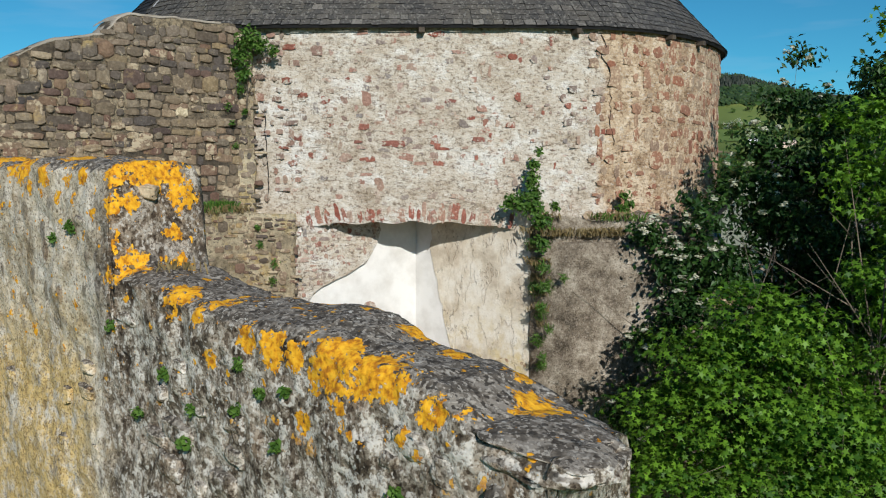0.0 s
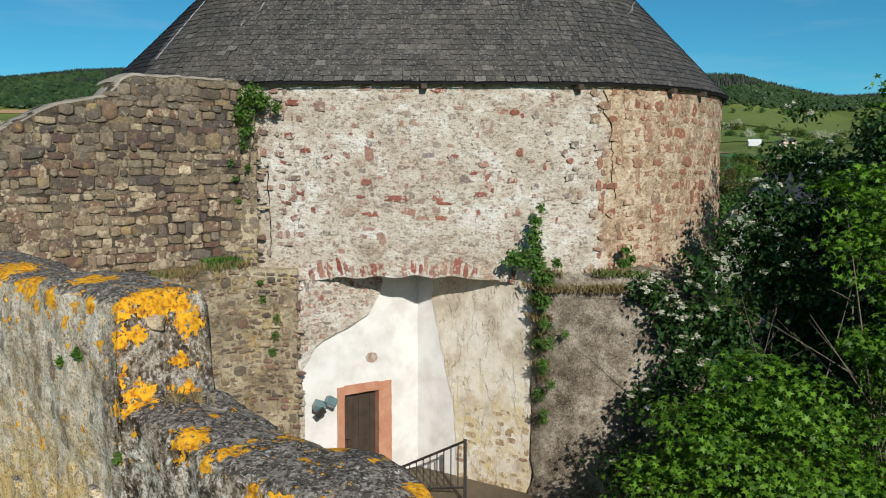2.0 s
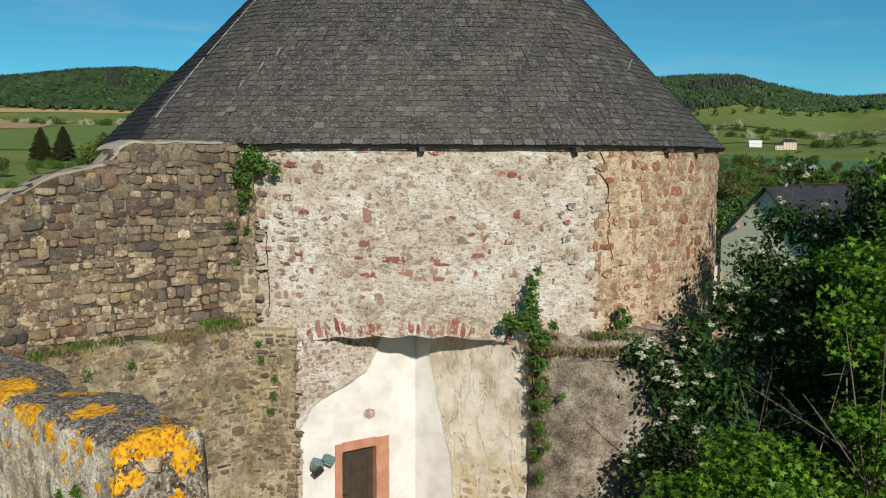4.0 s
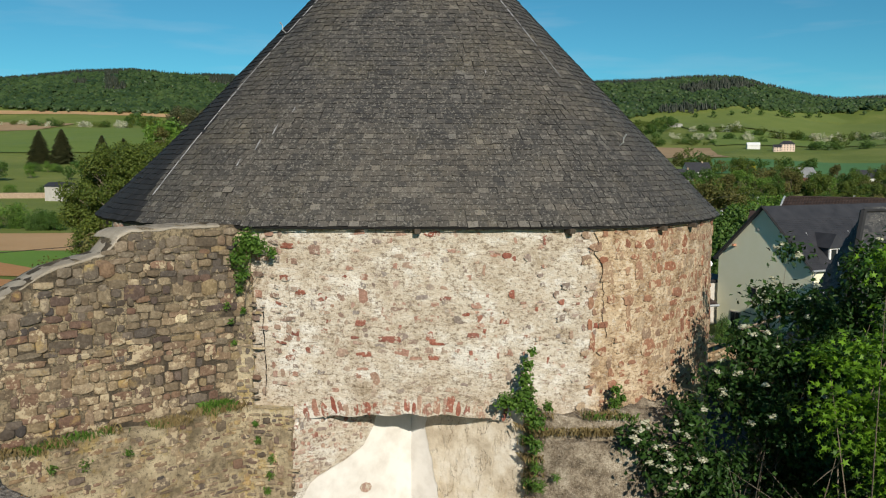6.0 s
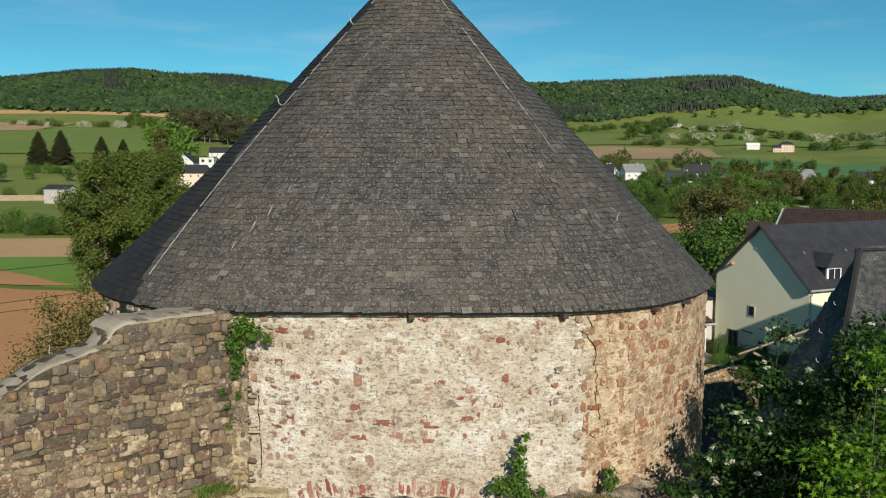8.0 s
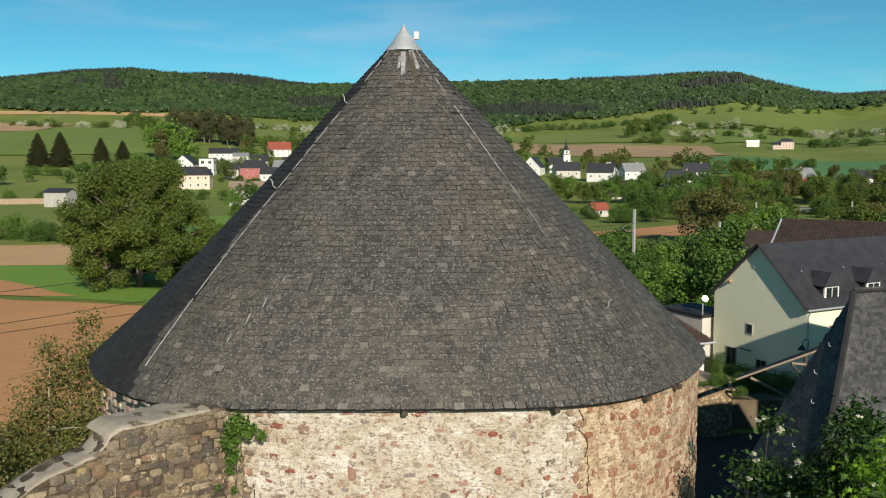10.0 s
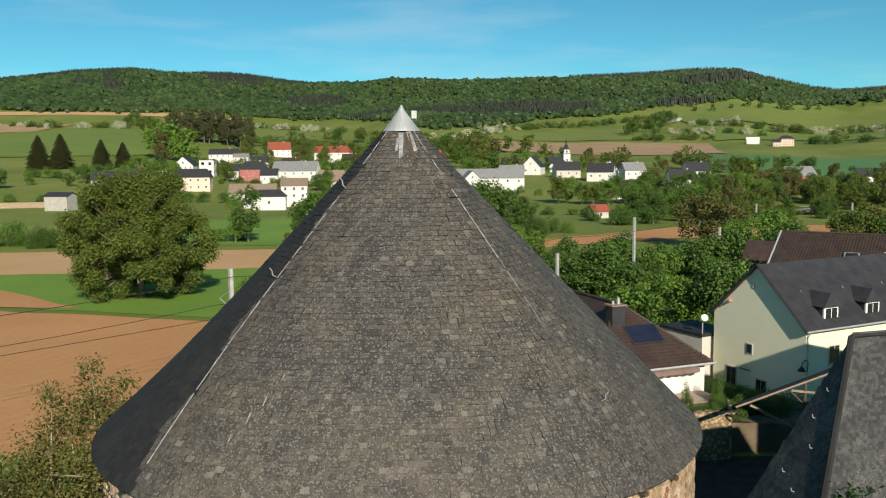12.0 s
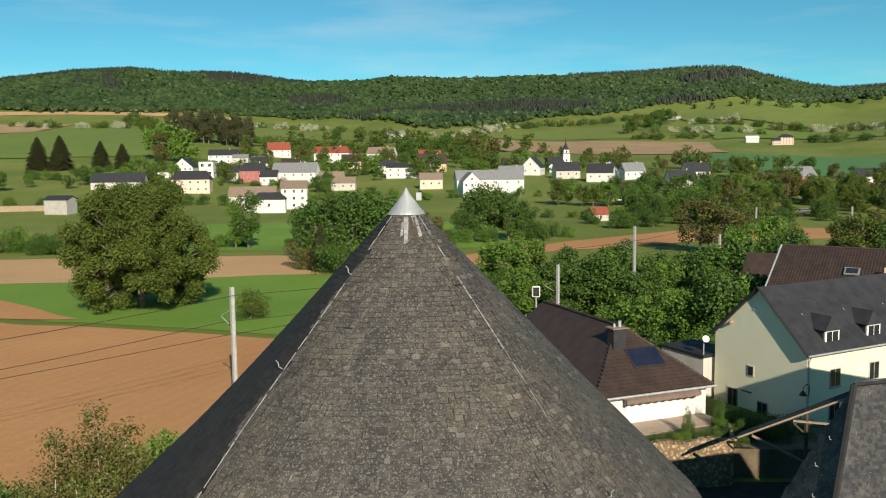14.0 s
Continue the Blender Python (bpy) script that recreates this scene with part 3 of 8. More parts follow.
def tower_wall():
    aL, aR = wall_turn(NICHE_L.x), wall_turn(NICHE_R.x)
    verts, faces = [], []

    def strip(turns, bottom, rows):
        n0 = len(verts)
        for a in turns:
            z0 = bottom(a)
            for j in range(rows + 1):
                z = z0 + (17.40 - z0) * j / rows
                verts.append(rough(wall_point(a, z), 0.035, 1.3))
        for i in range(len(turns) - 1):
            for j in range(rows):
                p = n0 + i * (rows + 1) + j
                faces.append((p, p + rows + 1, p + rows + 2, p + 1))

    strip(list(np.linspace(aR, aR + 1.6, 50)) + list(np.linspace(aR + 1.7, aL + 2 * math.pi - 1.3, 20)) + list(np.linspace(aL + 2 * math.pi - 1.2, aL + 2 * math.pi, 40)), lambda a: 4.5, 60)
    strip(list(np.linspace(aL, aR, 60)), lambda a: arch_z(CX + wall_r(a) * math.sin(a)), 24)
    # the soffit under the arch
    n0 = len(verts)
    turns = list(np.linspace(aL, aR, 60))
    for a in turns:
        f = wall_point(a, 0)
        z = arch_z(f.x)
        for k in range(5):
            y = f.y + 2.0 * k / 4
            verts.append(rough((f.x, y, z + 0.03 * k), 0.035 if k else 0.035, 1.3))
    for i in range(len(turns) - 1):
        for k in range(4):
            p = n0 + i * 5 + k
            faces.append((p, p + 1, p + 6, p + 5))
    part("wall", (verts, faces), "tower_mortar", tower, "pale mortared rubble wall with red sandstone pieces", True)


tower_wall()


def plate(outline, start, way, depth0, depth1, rag=0.03, step=0.08, seed=3.0):
    """A thick uneven plate on an upright plane: outline in (along, height), ragged edges."""
    pts = []
    for (s0, z0), (s1, z1) in zip(outline, outline[1:] + outline[:1]):
        k = max(1, int(math.hypot(s1 - s0, z1 - z0) / step))
        for i in range(k):
            u = i / k
            s, z = s0 + (s1 - s0) * u, z0 + (z1 - z0) * u
            v = noise.noise_vector((s * 5, z * 5, seed))
            pts.append((s + v.x * rag, z + v.y * rag))
    w = Vector((way[0], way[1], 0)).normalized()
    nrm = Vector((w.y, -w.x, 0))
    base = Vector((start[0], start[1], 0))
    bm = bmesh.new()
    vs = [bm.verts.new(base + w * s + Vector((0, 0, z)) + nrm * depth1) for s, z in pts]
    f = bm.faces.new(vs)
    ext = bmesh.ops.extrude_face_region(bm, geom=[f])
    for v in ext["geom"]:
        if isinstance(v, bmesh.types.BMVert):
            v.co -= nrm * (depth1 - depth0)
    bmesh.ops.recalc_face_normals(bm, faces=bm.faces[:])
    bmesh.ops.triangulate(bm, faces=[q for q in bm.faces if len(q.verts) > 4])
    return bm


def niche():
    """The recess under the arch: a white door wall and a worn wall beside it."""
    way, L = NICHE_C - NICHE_L, (NICHE_C - NICHE_L).length
    zb, zt = 9.6, 14.2
    hole0, hole1, top = 0.90, 1.90, 11.74
    part("niche_wall", plate([(0, zb), (hole0, zb), (hole0, zt), (0.5, zt), (0, 13.6)], NICHE_L, way, -0.4, 0, 0), "white_plaster", tower, "whitewashed plaster wall around the door")
    part("niche_wall", plate([(hole1, zb), (L, zb), (L, zt), (hole1, zt)], NICHE_L, way, -0.4, 0, 0), "white_plaster", tower, "whitewashed plaster wall around the door")
    part("niche_wall", plate([(hole0, top), (hole1, top), (hole1, zt), (hole0, zt)], NICHE_L, way, -0.4, 0, 0), "white_plaster", tower, "whitewashed plaster wall around the door")
    # bare masonry where the plaster has come off
    part("bare_masonry", plate([(-0.05, 12.0), (0.12, 12.25), (0.35, 12.62), (0.66, 12.78), (1.05, 12.92), (1.45, 13.12), (1.68, 13.45), (1.76, 13.75), (1.76, 14.15), (0.6, 14.15), (-0.05, 13.55)], NICHE_L, way, -0.05, 0.09, 0.03), "tower_mortar", tower, "bare rubble where plaster fell off")
    part("bare_masonry", plate([(-0.05, 9.6), (0.10, 9.6), (0.14, 11.6), (0.07, 12.05), (-0.05, 12.1)], NICHE_L, way, -0.05, 0.05, 0.03), "tower_mortar", tower)
    way2, L2 = NICHE_R - NICHE_C, (NICHE_R - NICHE_C).length
    part("niche_wall", plate([(0, zb), (L2, zb), (L2, zt), (0, zt)], NICHE_C, way2, -0.4, 0, 0), "white_plaster", tower)
    part("worn_plaster", plate([(0.95, 9.6), (0.93, 10.6), (0.90, 11.2), (0.76, 11.7), (0.62, 12.3), (0.48, 12.8), (0.36, 13.35), (0.42, 13.7), (0.58, 13.85), (0.75, 14.15), (L2 + 0.02, 14.15), (L2 + 0.02, 9.6)], NICHE_C, way2, -0.02, 0.016, 0.05), "old_plaster", tower, "cracked beige and yellowed plaster")
    # rubble that shows where the plaster has gone at the foot
    rng = random.Random(5)
    w2 = Vector((way2.x, way2.y, 0)).normalized()
    n2 = Vector((w2.y, -w2.x, 0))
    for i in range(70):
        s, z = rng.uniform(0.98, L2 - 0.05), 9.7 + 1.7 * rng.random() ** 1.6
        w, h = rng.uniform(0.09, 0.24), rng.uniform(0.06, 0.13)
        part("stone", plate([(s + w / 2 * math.copysign(abs(math.cos(t)) ** 0.6, math.cos(t)), z + h / 2 * math.copysign(abs(math.sin(t)) ** 0.6, math.sin(t))) for t in np.linspace(0, 6.28, 9)[:-1]], NICHE_C, way2, 0.0, 0.018 + rng.random() * 0.005, 0.012, 0.2, i * 3.1), "tan_rubble", tower)
    # the doorway
    w = Vector((way.x, way.y, 0)).normalized()
    door = thing("door_1", "dark brown plank door in a red sandstone surround", "door", kind="structure")
    part("jamb", plate([(0.80, 9.6), (0.965, 9.6), (0.965, 11.76), (0.82, 11.76)], NICHE_L, way, -0.30, 0.022, 0.012), "door_stone", door, "red sandstone jamb")
    part("jamb", plate([(1.70, 9.6), (1.99, 9.6), (1.98, 11.76), (1.70, 11.76)], NICHE_L, way, -0.30, 0.022, 0.012), "door_stone", door, "red sandstone jamb")
    part("lintel", plate([(0.967, 11.60), (1.698, 11.60), (1.698, 11.78), (0.967, 11.78)], NICHE_L, way, -0.30, 0.024, 0.010), "door_stone", door, "red sandstone lintel")
    for i in range(6):
        s = 0.967 + i * 0.122
        part("plank", plate([(s, 9.8), (s + 0.118, 9.8), (s + 0.118, 11.60), (s, 11.60)], NICHE_L, way, -0.20, -0.13 + 0.004 * (i % 2), 0), "dark_wood", door)
    h = Vector((NICHE_L.x, NICHE_L.y, 10.72)) + w * 1.02 + Vector((w.y, -w.x, 0)) * -0.10
    part("handle", tube([h, h + Vector((w.y, -w.x, 0)) * 0.05, h + Vector((w.y, -w.x, 0)) * 0.05 + w * 0.1], 0.012, 6), "iron", door, "black iron handle")
    # a pinkish stone showing through the whitewash
    for s, z, a, b in ((1.56, 12.26, 0.17, 0.10),):
        part("stone", plate([(s + a * math.cos(t) * 0.8, z + b * math.sin(t)) for t in np.linspace(0, 6.28, 9)[:-1]], NICHE_L, way, -0.01, 0.014, 0.02, 0.05, s), "pink_stone" if s < 2 else "old_plaster", tower)
    # floodlight on the wall
    at = Vector((NICHE_L.x, NICHE_L.y, 11.56)) + w * 0.44 + Vector((w.y, -w.x, 0)) * 0.22
    lamp = thing("floodlight", "dark green twin floodlight on a bracket by the door", "lamp", at=tuple(at), turn=20)
    part("housing", box(-0.17, 0.05, -0.12, 0.08, -0.14, 0.02, 0.02), "glass_lamp", lamp, place=pose(0, 0, 0, 25, 20, 0))
    part("housing", box(0.0, 0.20, -0.10, 0.08, -0.02, 0.15, 0.02), "glass_lamp", lamp, place=pose(0.02, 0, 0.02, -20, 30, 0))
    part("visor", box(-0.2, 0.0, -0.14, -0.11, -0.1, 0.06, 0.008), "iron", lamp, place=pose(-0.04, 0, -0.02, 20, -35, 0))
    part("bracket", tube([(0, 0.22, -0.05), (0, 0.05, -0.05), (0.02, 0, 0.02)], 0.02, 6), "iron", lamp)


niche()


def roof_body():
    # the boarding under the slates, closed at the eaves
    turns = np.linspace(-math.pi, math.pi, 121)[:-1]
    levels = np.linspace(EAVE, 24.6, 14)
    verts, faces = [], []
    n = len(turns)
    for z in levels:
        for a in turns:
            verts.append(roof_point(a, z, -0.03))
    for j in range(len(levels) - 1):
        for i in range(n):
            p, q = j * n + i, j * n + (i + 1) % n
            faces.append((p, q, q + n, p + n))
    n0 = len(verts)
    for a in turns:
        verts.append(wall_point(a, EAVE - 0.06, -0.25))
    for i in range(n):
        faces.append((n0 + i, n0 + (i + 1) % n, (i + 1) % n, i))
    part("roof", (verts, faces), "felt", tower, "steep cone of old grey slates")
    # the eaves board
    verts, faces = [], []
    for a in turns:
        for z, o in ((EAVE - 0.055, 0.0), (EAVE - 0.01, 0.035)):
            p = roof_point(a, EAVE)
            d = Vector((math.sin(a), -math.cos(a), 0))
            verts.append(Vector((p.x, p.y, z)) + d * (o - 0.02))
    for i in range(n):
        a, b = 2 * i, 2 * ((i + 1) % n)
        faces.append((a, b, b + 1, a + 1))
    part("eaves_board", (verts, faces), "felt", tower)
    # rafter ends
    for x in (-0.38, 2.35, 4.2, 5.0):
        a = wall_turn(x)
        c = wall_point(a, EAVE - 0.09, 0.06)
        part("rafter_end", box(-0.055, 0.055, -0.12, 0.1, -0.045, 0.045, 0.008), "rafter", tower, place=Matrix.Translation(c) @ pose(0, 0, 0, 0, 0, math.degrees(a)))


roof_body()


def cap_and_hips():
    # the zinc cap on the point
    verts, faces = [], []
    rings = ((24.52, 0.46), (24.57, 0.43), (24.75, 0.28), (25.0, 0.10), (25.16, 0.012))
    for z, r in rings:
        for k in range(20):
            t = 2 * math.pi * k / 20
            verts.append((CX + r * math.cos(t), APEX_Y + r * math.sin(t), z))
    for j in range(len(rings) - 1):
        for k in range(20):
            a, b = j * 20 + k, j * 20 + (k + 1) % 20
            faces.append((a, b, b + 20, a + 20))
    faces.append(tuple(len(verts) - 20 + k for k in range(20)))
    cap = part("roof_cap", (verts, faces), "zinc", tower, "dull grey zinc cone on the roof's point")
    part("cap_fixing", box(-0.07, 0.07, -0.05, 0.05, -0.1, 0.1, 0.01), "zinc", cap, place=Matrix.Translation((CX + 0.30, APEX_Y + 0.25, 24.93)))
    # strips of lead along the two hips, broken here and there
    rng = random.Random(2)
    for turn0, z0, z1, wide in ((-0.77, 17.9, 24.5, 0.015), (0.72, 20.3, 24.5, 0.022)):
        z = z0
        while z < z1:
            length = rng.uniform(0.18, 0.34)
            w = wide * rng.uniform(0.5, 1.1) * (0.55 if turn0 > 0 and z < 21.5 else 1)
            if rng.random() < 0.86:
                vs = []
                k = max(0.12, 1 - (z - EAVE) / (APEX_Z - EAVE))
                for zz in (z, z + length):
                    kk = max(0.06, 1 - (zz - EAVE) / (APEX_Z - EAVE))
                    for side in (-1, 0, 1):
                        a = turn0 + side * w / (7.4 * kk)
                        vs.append(roof_point(a, zz, 0.035 + (0.012 if side == 0 else 0)))
                part("lead_strip", (vs, [(0, 1, 4, 3), (1, 2, 5, 4)]), "lead", tower)
            z += length * rng.uniform(1.0, 1.25)
    # patches of bare lining under the cap, and a broken strip on the front
    for a, z, h, w, m in ((0.02, 23.85, 0.62, 0.05, "lead"), (0.3, 23.8, 0.65, 0.06, "rafter"), (0.42, 24.0, 0.5, 0.05, "lead"), (-0.12, 24.0, 0.35, 0.03, "lead"), (-0.50, 18.75, 0.22, 0.011, "lead"), (-0.53, 18.45, 0.16, 0.009, "lead"), (-0.47, 19.05, 0.2, 0.010, "lead"), (-0.44, 19.5, 0.12, 0.009, "lead"), (0.36, 20.3, 0.10, 0.010, "lead")):
        kk0, kk1 = 1 - (z - EAVE) / (APEX_Z - EAVE), 1 - (z + h - EAVE) / (APEX_Z - EAVE)
        vs = [roof_point(a - w / (6.6 * kk0), z, 0.03), roof_point(a + w / (6.6 * kk0), z + 0.04, 0.03), roof_point(a + w / (6.6 * max(kk1, 0.05)), z + h, 0.035), roof_point(a - w / (6.6 * max(kk1, 0.05)), z + h - 0.03, 0.035)]
        part("lead_strip", (vs, [(0, 1, 2, 3)]), m, tower)
    for a, z in ((-0.80, 21.3), (0.78, 18.9), (-0.78, 23.2)):
        p = roof_point(a, z, 0.0)
        o = Vector((math.sin(a), -math.cos(a), 0.6)).normalized()
        part("roof_hook", tube([p, p + o * 0.12, p + o * 0.13 + Vector((0, 0, 0.09)), p + o * 0.2 + Vector((0, 0, 0.12))], 0.012, 5), "steel", tower, "bent steel ladder hook")


cap_and_hips()


# ---- the old walls ----
CW0, CWT, CWN = Vector((-3.66, 15.80, 0)), Vector((-0.747, -0.665, 0)), Vector((0.665, -0.747, 0))


def cw_top(s):
    return float(np.interp(s, (-0.6, 1.90, 2.10, 2.36, 3.2, 3.9, 5.2, 9.0), (17.44, 17.42, 17.33, 17.05, 16.87, 16.50, 16.0, 15.2)))


def curtain_wall():
    wall = thing("curtain_wall", "weathered brown rubble curtain wall running up to the tower", "wall", kind="structure")

    def sheet(name, s0, s1, top, bottom, out, thick, cells_s, cells_z, material):
        verts, faces = [], []
        prof = [(out, v) for v in np.linspace(0, 1, cells_z + 1)] + [(out - thick * k / 4, 1.0) for k in range(1, 5)] + [(out - thick, 0.0)]
        for i in range(cells_s + 1):
            s = s0 + (s1 - s0) * i / cells_s
            for o, v in prof:
                z = bottom + (top(s) - bottom) * v
                lip = 0.03 * math.sin((o - out) / thick * math.pi) if v == 1.0 else 0
                verts.append(rough(CW0 + CWT * s + CWN * o + Vector((0, 0, z - lip)), 0.03, 2.2))
        m = len(prof)
        for i in range(cells_s):
            for j in range(m - 1):
                p = i * m + j
                faces.append((p, p + 1, p + m + 1, p + m))
        faces.append(tuple(range(m))[::-1])
        faces.append(tuple(cells_s * m + j for j in range(m)))
        return part(name, (verts, faces), material, wall)

    sheet("wall_core", -0.5, 9.0, cw_top, 9.0, 0.0, 0.7, 90, 40, "curtain_mortar")
    sheet("wall_foot", -0.15, 9.0, lambda s: 14.10 + 0.04 * math.sin(s * 3), 9.0, 0.27, 0.4, 90, 40, "foot_mortar")
    # pale mortar capping on the sloping top
    verts, faces = [], []
    steps = np.linspace(2.12, 9.0, 90)
    for s in steps:
        for o, h in ((0.01, -0.03), (0.02, 0.0), (-0.05, 0.015), (-0.3, 0.03), (-0.62, 0.01), (-0.72, -0.06)):
            verts.append(rough(CW0 + CWT * s + CWN * o + Vector((0, 0, cw_top(s) + h)), 0.022, 5.0))
    for i in range(len(steps) - 1):
        for j in range(5):
            p = i * 6 + j
            faces.append((p, p + 1, p + 7, p + 6))
    faces.append(tuple(range(6))[::-1])
    part("coping", (verts, faces), "coping", wall, "pale rounded mortar capping", True)
    verts, faces = [], []
    steps = np.linspace(0.3, 2.16, 30)
    for s in steps:
        for o, h in ((0.015, -0.025), (0.02, 0.005), (-0.1, 0.025), (-0.5, 0.04), (-1.0, 0.0)):
            verts.append(rough(CW0 + CWT * s + CWN * o + Vector((0, 0, cw_top(s) + h)), 0.022, 5.0))
    for i in range(len(steps) - 1):
        for j in range(4):
            p = i * 5 + j
            faces.append((p, p + 1, p + 6, p + 5))
    part("coping", (verts, faces), "coping", wall, "thin mortar capping", True)
    return wall


curtain = curtain_wall()

# the low masonry between the curtain wall and the niche, and the strip beside it
foot = thing("wall_foot_block", "low block of lichened rubble masonry at the tower's foot", "wall", kind="structure")


def lumpy_box(x0, x1, y0, y1, z0, z1, amount=0.04, cell=0.12):
    bm = box(x0, x1, y0, y1, z0, z1)
    cuts = max(1, int(max(x1 - x0, y1 - y0, z1 - z0) / cell / 2))
    bmesh.ops.subdivide_edges(bm, edges=bm.edges[:], cuts=min(cuts, 14), use_grid_fill=True)
    for v in bm.verts:
        v.co = rough(v.co, amount, 2.4)
    return bm


part("block", lumpy_box(-3.75, -2.66, 15.58, 16.2, 9.6, 14.08), "foot_mortar", foot, smooth=True)
part("quoin", lumpy_box(-3.76, -3.40, 15.80, 16.3, 13.9, 17.3, 0.05, 0.08), "foot_mortar", foot, "mossy strip of rubble in the corner", smooth=True)

buttress = thing("buttress", "broad grey rendered buttress with plants on its ledge", "wall", kind="structure")
bm = lumpy_box(1.57, 4.6, 15.22, 17.0, 8.0, 13.60, 0.10, 0.1)
for v in bm.verts:
    v.co.y += max(0, 2.25 - v.co.x) * 0.62 * (17.0 - v.co.y) / 1.8
part("block", bm, "buttress", buttress, smooth=True)
part("ledge", lumpy_box(1.70, 4.4, 15.42, 17.0, 13.4, 13.98, 0.16, 0.08), "buttress", buttress, smooth=True)

yard = new("courtyard_floor", mesh_of("courtyard_floor", *slab([(-9, 5), (-2.5, 6.9), (0.2, 4.5), (2.2, 5.2), (2.2, 17.6), (-9, 17.6)], 4.0, 9.9), "earth"))
tagged(yard, "trodden earth terrace between the walls", "floor", kind="structure")

# ---- the near ruined wall ----
NW0, NWT, NWB = Vector((-2.42, 6.40, 0)), Vector((0.755, -0.656, 0)), Vector((0.656, 0.755, 0))


def nw_top(s):
    return float(np.interp(s, (-8, -0.04, 0.04, 0.5, 1.2, 2.2, 3.15, 3.45, 3.8), (15.05, 15.0, 14.21, 14.16, 14.09, 13.98, 13.86, 13.70, 13.62)))


LICHEN = []


def near_wall():
    wall = thing("ruined_wall", "broken grey rubble wall crusted with orange lichen", "wall", kind="structure")
    steps = list(np.arange(-8, -2.4, 0.25)) + list(np.arange(-2.4, 3.84, 0.026))
    verts, faces = [], []
    rows, tops = 84, 26
    for s in steps:
        zt = nw_top(s)
        th = 0.78 + 0.07 * math.sin(s * 4.1)
        back = zt - 0.02 - 0.04 * math.sin(s * 2.3)
        ring = []
        for j in range(rows + 1):
            z = 9.0 + 3.2 * j / 4 if j < 4 else 12.2 + (zt - 0.06 - 12.2) * (j - 4) / (rows - 4)
            ring.append((0.02 * math.sin(z * 3 + s), z))
        for k in range(1, tops + 1):
            u = k / tops
            ring.append((0.05 + (th - 0.08) * u, zt + (back - zt) * u + 0.03 * math.sin(u * 3.14)))
        ring += [(th, back - 0.08), (th + 0.02, 12.8), (th + 0.05, 9.0)]
        for o, z in ring:
            p = NW0 + NWT * s + NWB * o + Vector((0, 0, z))
            q = rough(p, 0.035, 1.9)
            verts.append(q + noise.noise_vector(p * 6) * 0.014 + noise.noise_vector(p * 17) * 0.012)
    m = rows + tops + 4
    for i in range(len(steps) - 1):
        for j in range(m - 1):
            p = i * m + j
            faces.append((p, p + m, p + m + 1, p + 1))
    faces.append(tuple((len(steps) - 1) * m + j for j in range(m)))
    faces.append(tuple(range(m))[::-1])
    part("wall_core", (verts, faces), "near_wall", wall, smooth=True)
    # the flat dark stone that juts from the broken end
    def boulder(at, size, turn, seed, material):
        bm = bmesh.new()
        bmesh.ops.create_icosphere(bm, subdivisions=4, radius=1)
        for v in bm.verts:
            c = v.co.copy()
            c = Vector([math.copysign(abs(t) ** 0.6, t) for t in c])
            c += noise.noise_vector(c * 1.1 + Vector((seed, 0, 0))) * 0.3 + noise.noise_vector(c * 3.3 + Vector((seed, 0, 0))) * 0.13 + noise.noise_vector(c * 8 + Vector((seed, 0, 0))) * 0.05
            v.co = Vector((c.x * size[0], c.y * size[1], c.z * size[2]))
        return part("stone", bm, material, wall, smooth=True, place=Matrix.Translation(at) @ pose(0, 0, 0, 4, 8, turn))
    p = NW0 + NWT * 3.66 + NWB * 0.30
    boulder((p.x, p.y, 13.60), (0.36, 0.30, 0.075), -28, 1.0, "near_wall")
    p = NW0 + NWT * 3.60 + NWB * 0.18
    boulder((p.x, p.y, 13.28), (0.22, 0.2, 0.16), -20, 4.0, "near_wall")
    p = NW0 + NWT * -0.02 + NWB * 0.30
    boulder((p.x, p.y, 14.78), (0.075, 0.06, 0.055), 10, 7.0, "tan_rubble")
    rng = random.Random(33)
    for i in range(34):
        s = rng.uniform(-2.2, 3.4)
        z = rng.uniform(12.5, nw_top(s) - 0.2)
        p = NW0 + NWT * s + NWB * 0.035
        boulder((p.x, p.y, z), (rng.uniform(0.06, 0.17), 0.06, rng.uniform(0.05, 0.1)), -41, float(i * 3), "near_wall")
    return wall


LICHEN = [
    (-2.41, 6.41, 14.97, 0.12), (-2.2, 6.66, 14.99, 0.17), (-2.09, 6.78, 14.95, 0.12), (-2.03, 6.85, 14.75, 0.10), (-2.44, 6.37, 14.68, 0.08), (-2.33, 6.51, 14.7, 0.06),
    (-2.1, 6.77, 14.46, 0.06), (-2.33, 6.5, 14.23, 0.11), (-2.09, 6.78, 14.14, 0.12), (-2.36, 6.47, 14.15, 0.11), (-3.52, 7.35, 14.98, 0.11), (-3.68, 7.49, 14.99, 0.08),
]
LICHEN += [
    (-1.77, 5.92, 14.07, 0.11), (-1.44, 5.75, 14.04, 0.08), (-0.95, 6.23, 14.03, 0.2), (-0.35, 5.73, 13.94, 0.1), (-1.02, 5.18, 13.88, 0.10), (-0.88, 5.06, 13.87, 0.08),
    (-0.62, 4.83, 13.88, 0.16), (-0.38, 4.63, 13.9, 0.16), (-0.25, 4.51, 13.9, 0.09), (-0.31, 4.57, 13.83, 0.08), (-0.73, 4.93, 13.78, 0.08), (-0.55, 4.77, 13.77, 0.06),
]
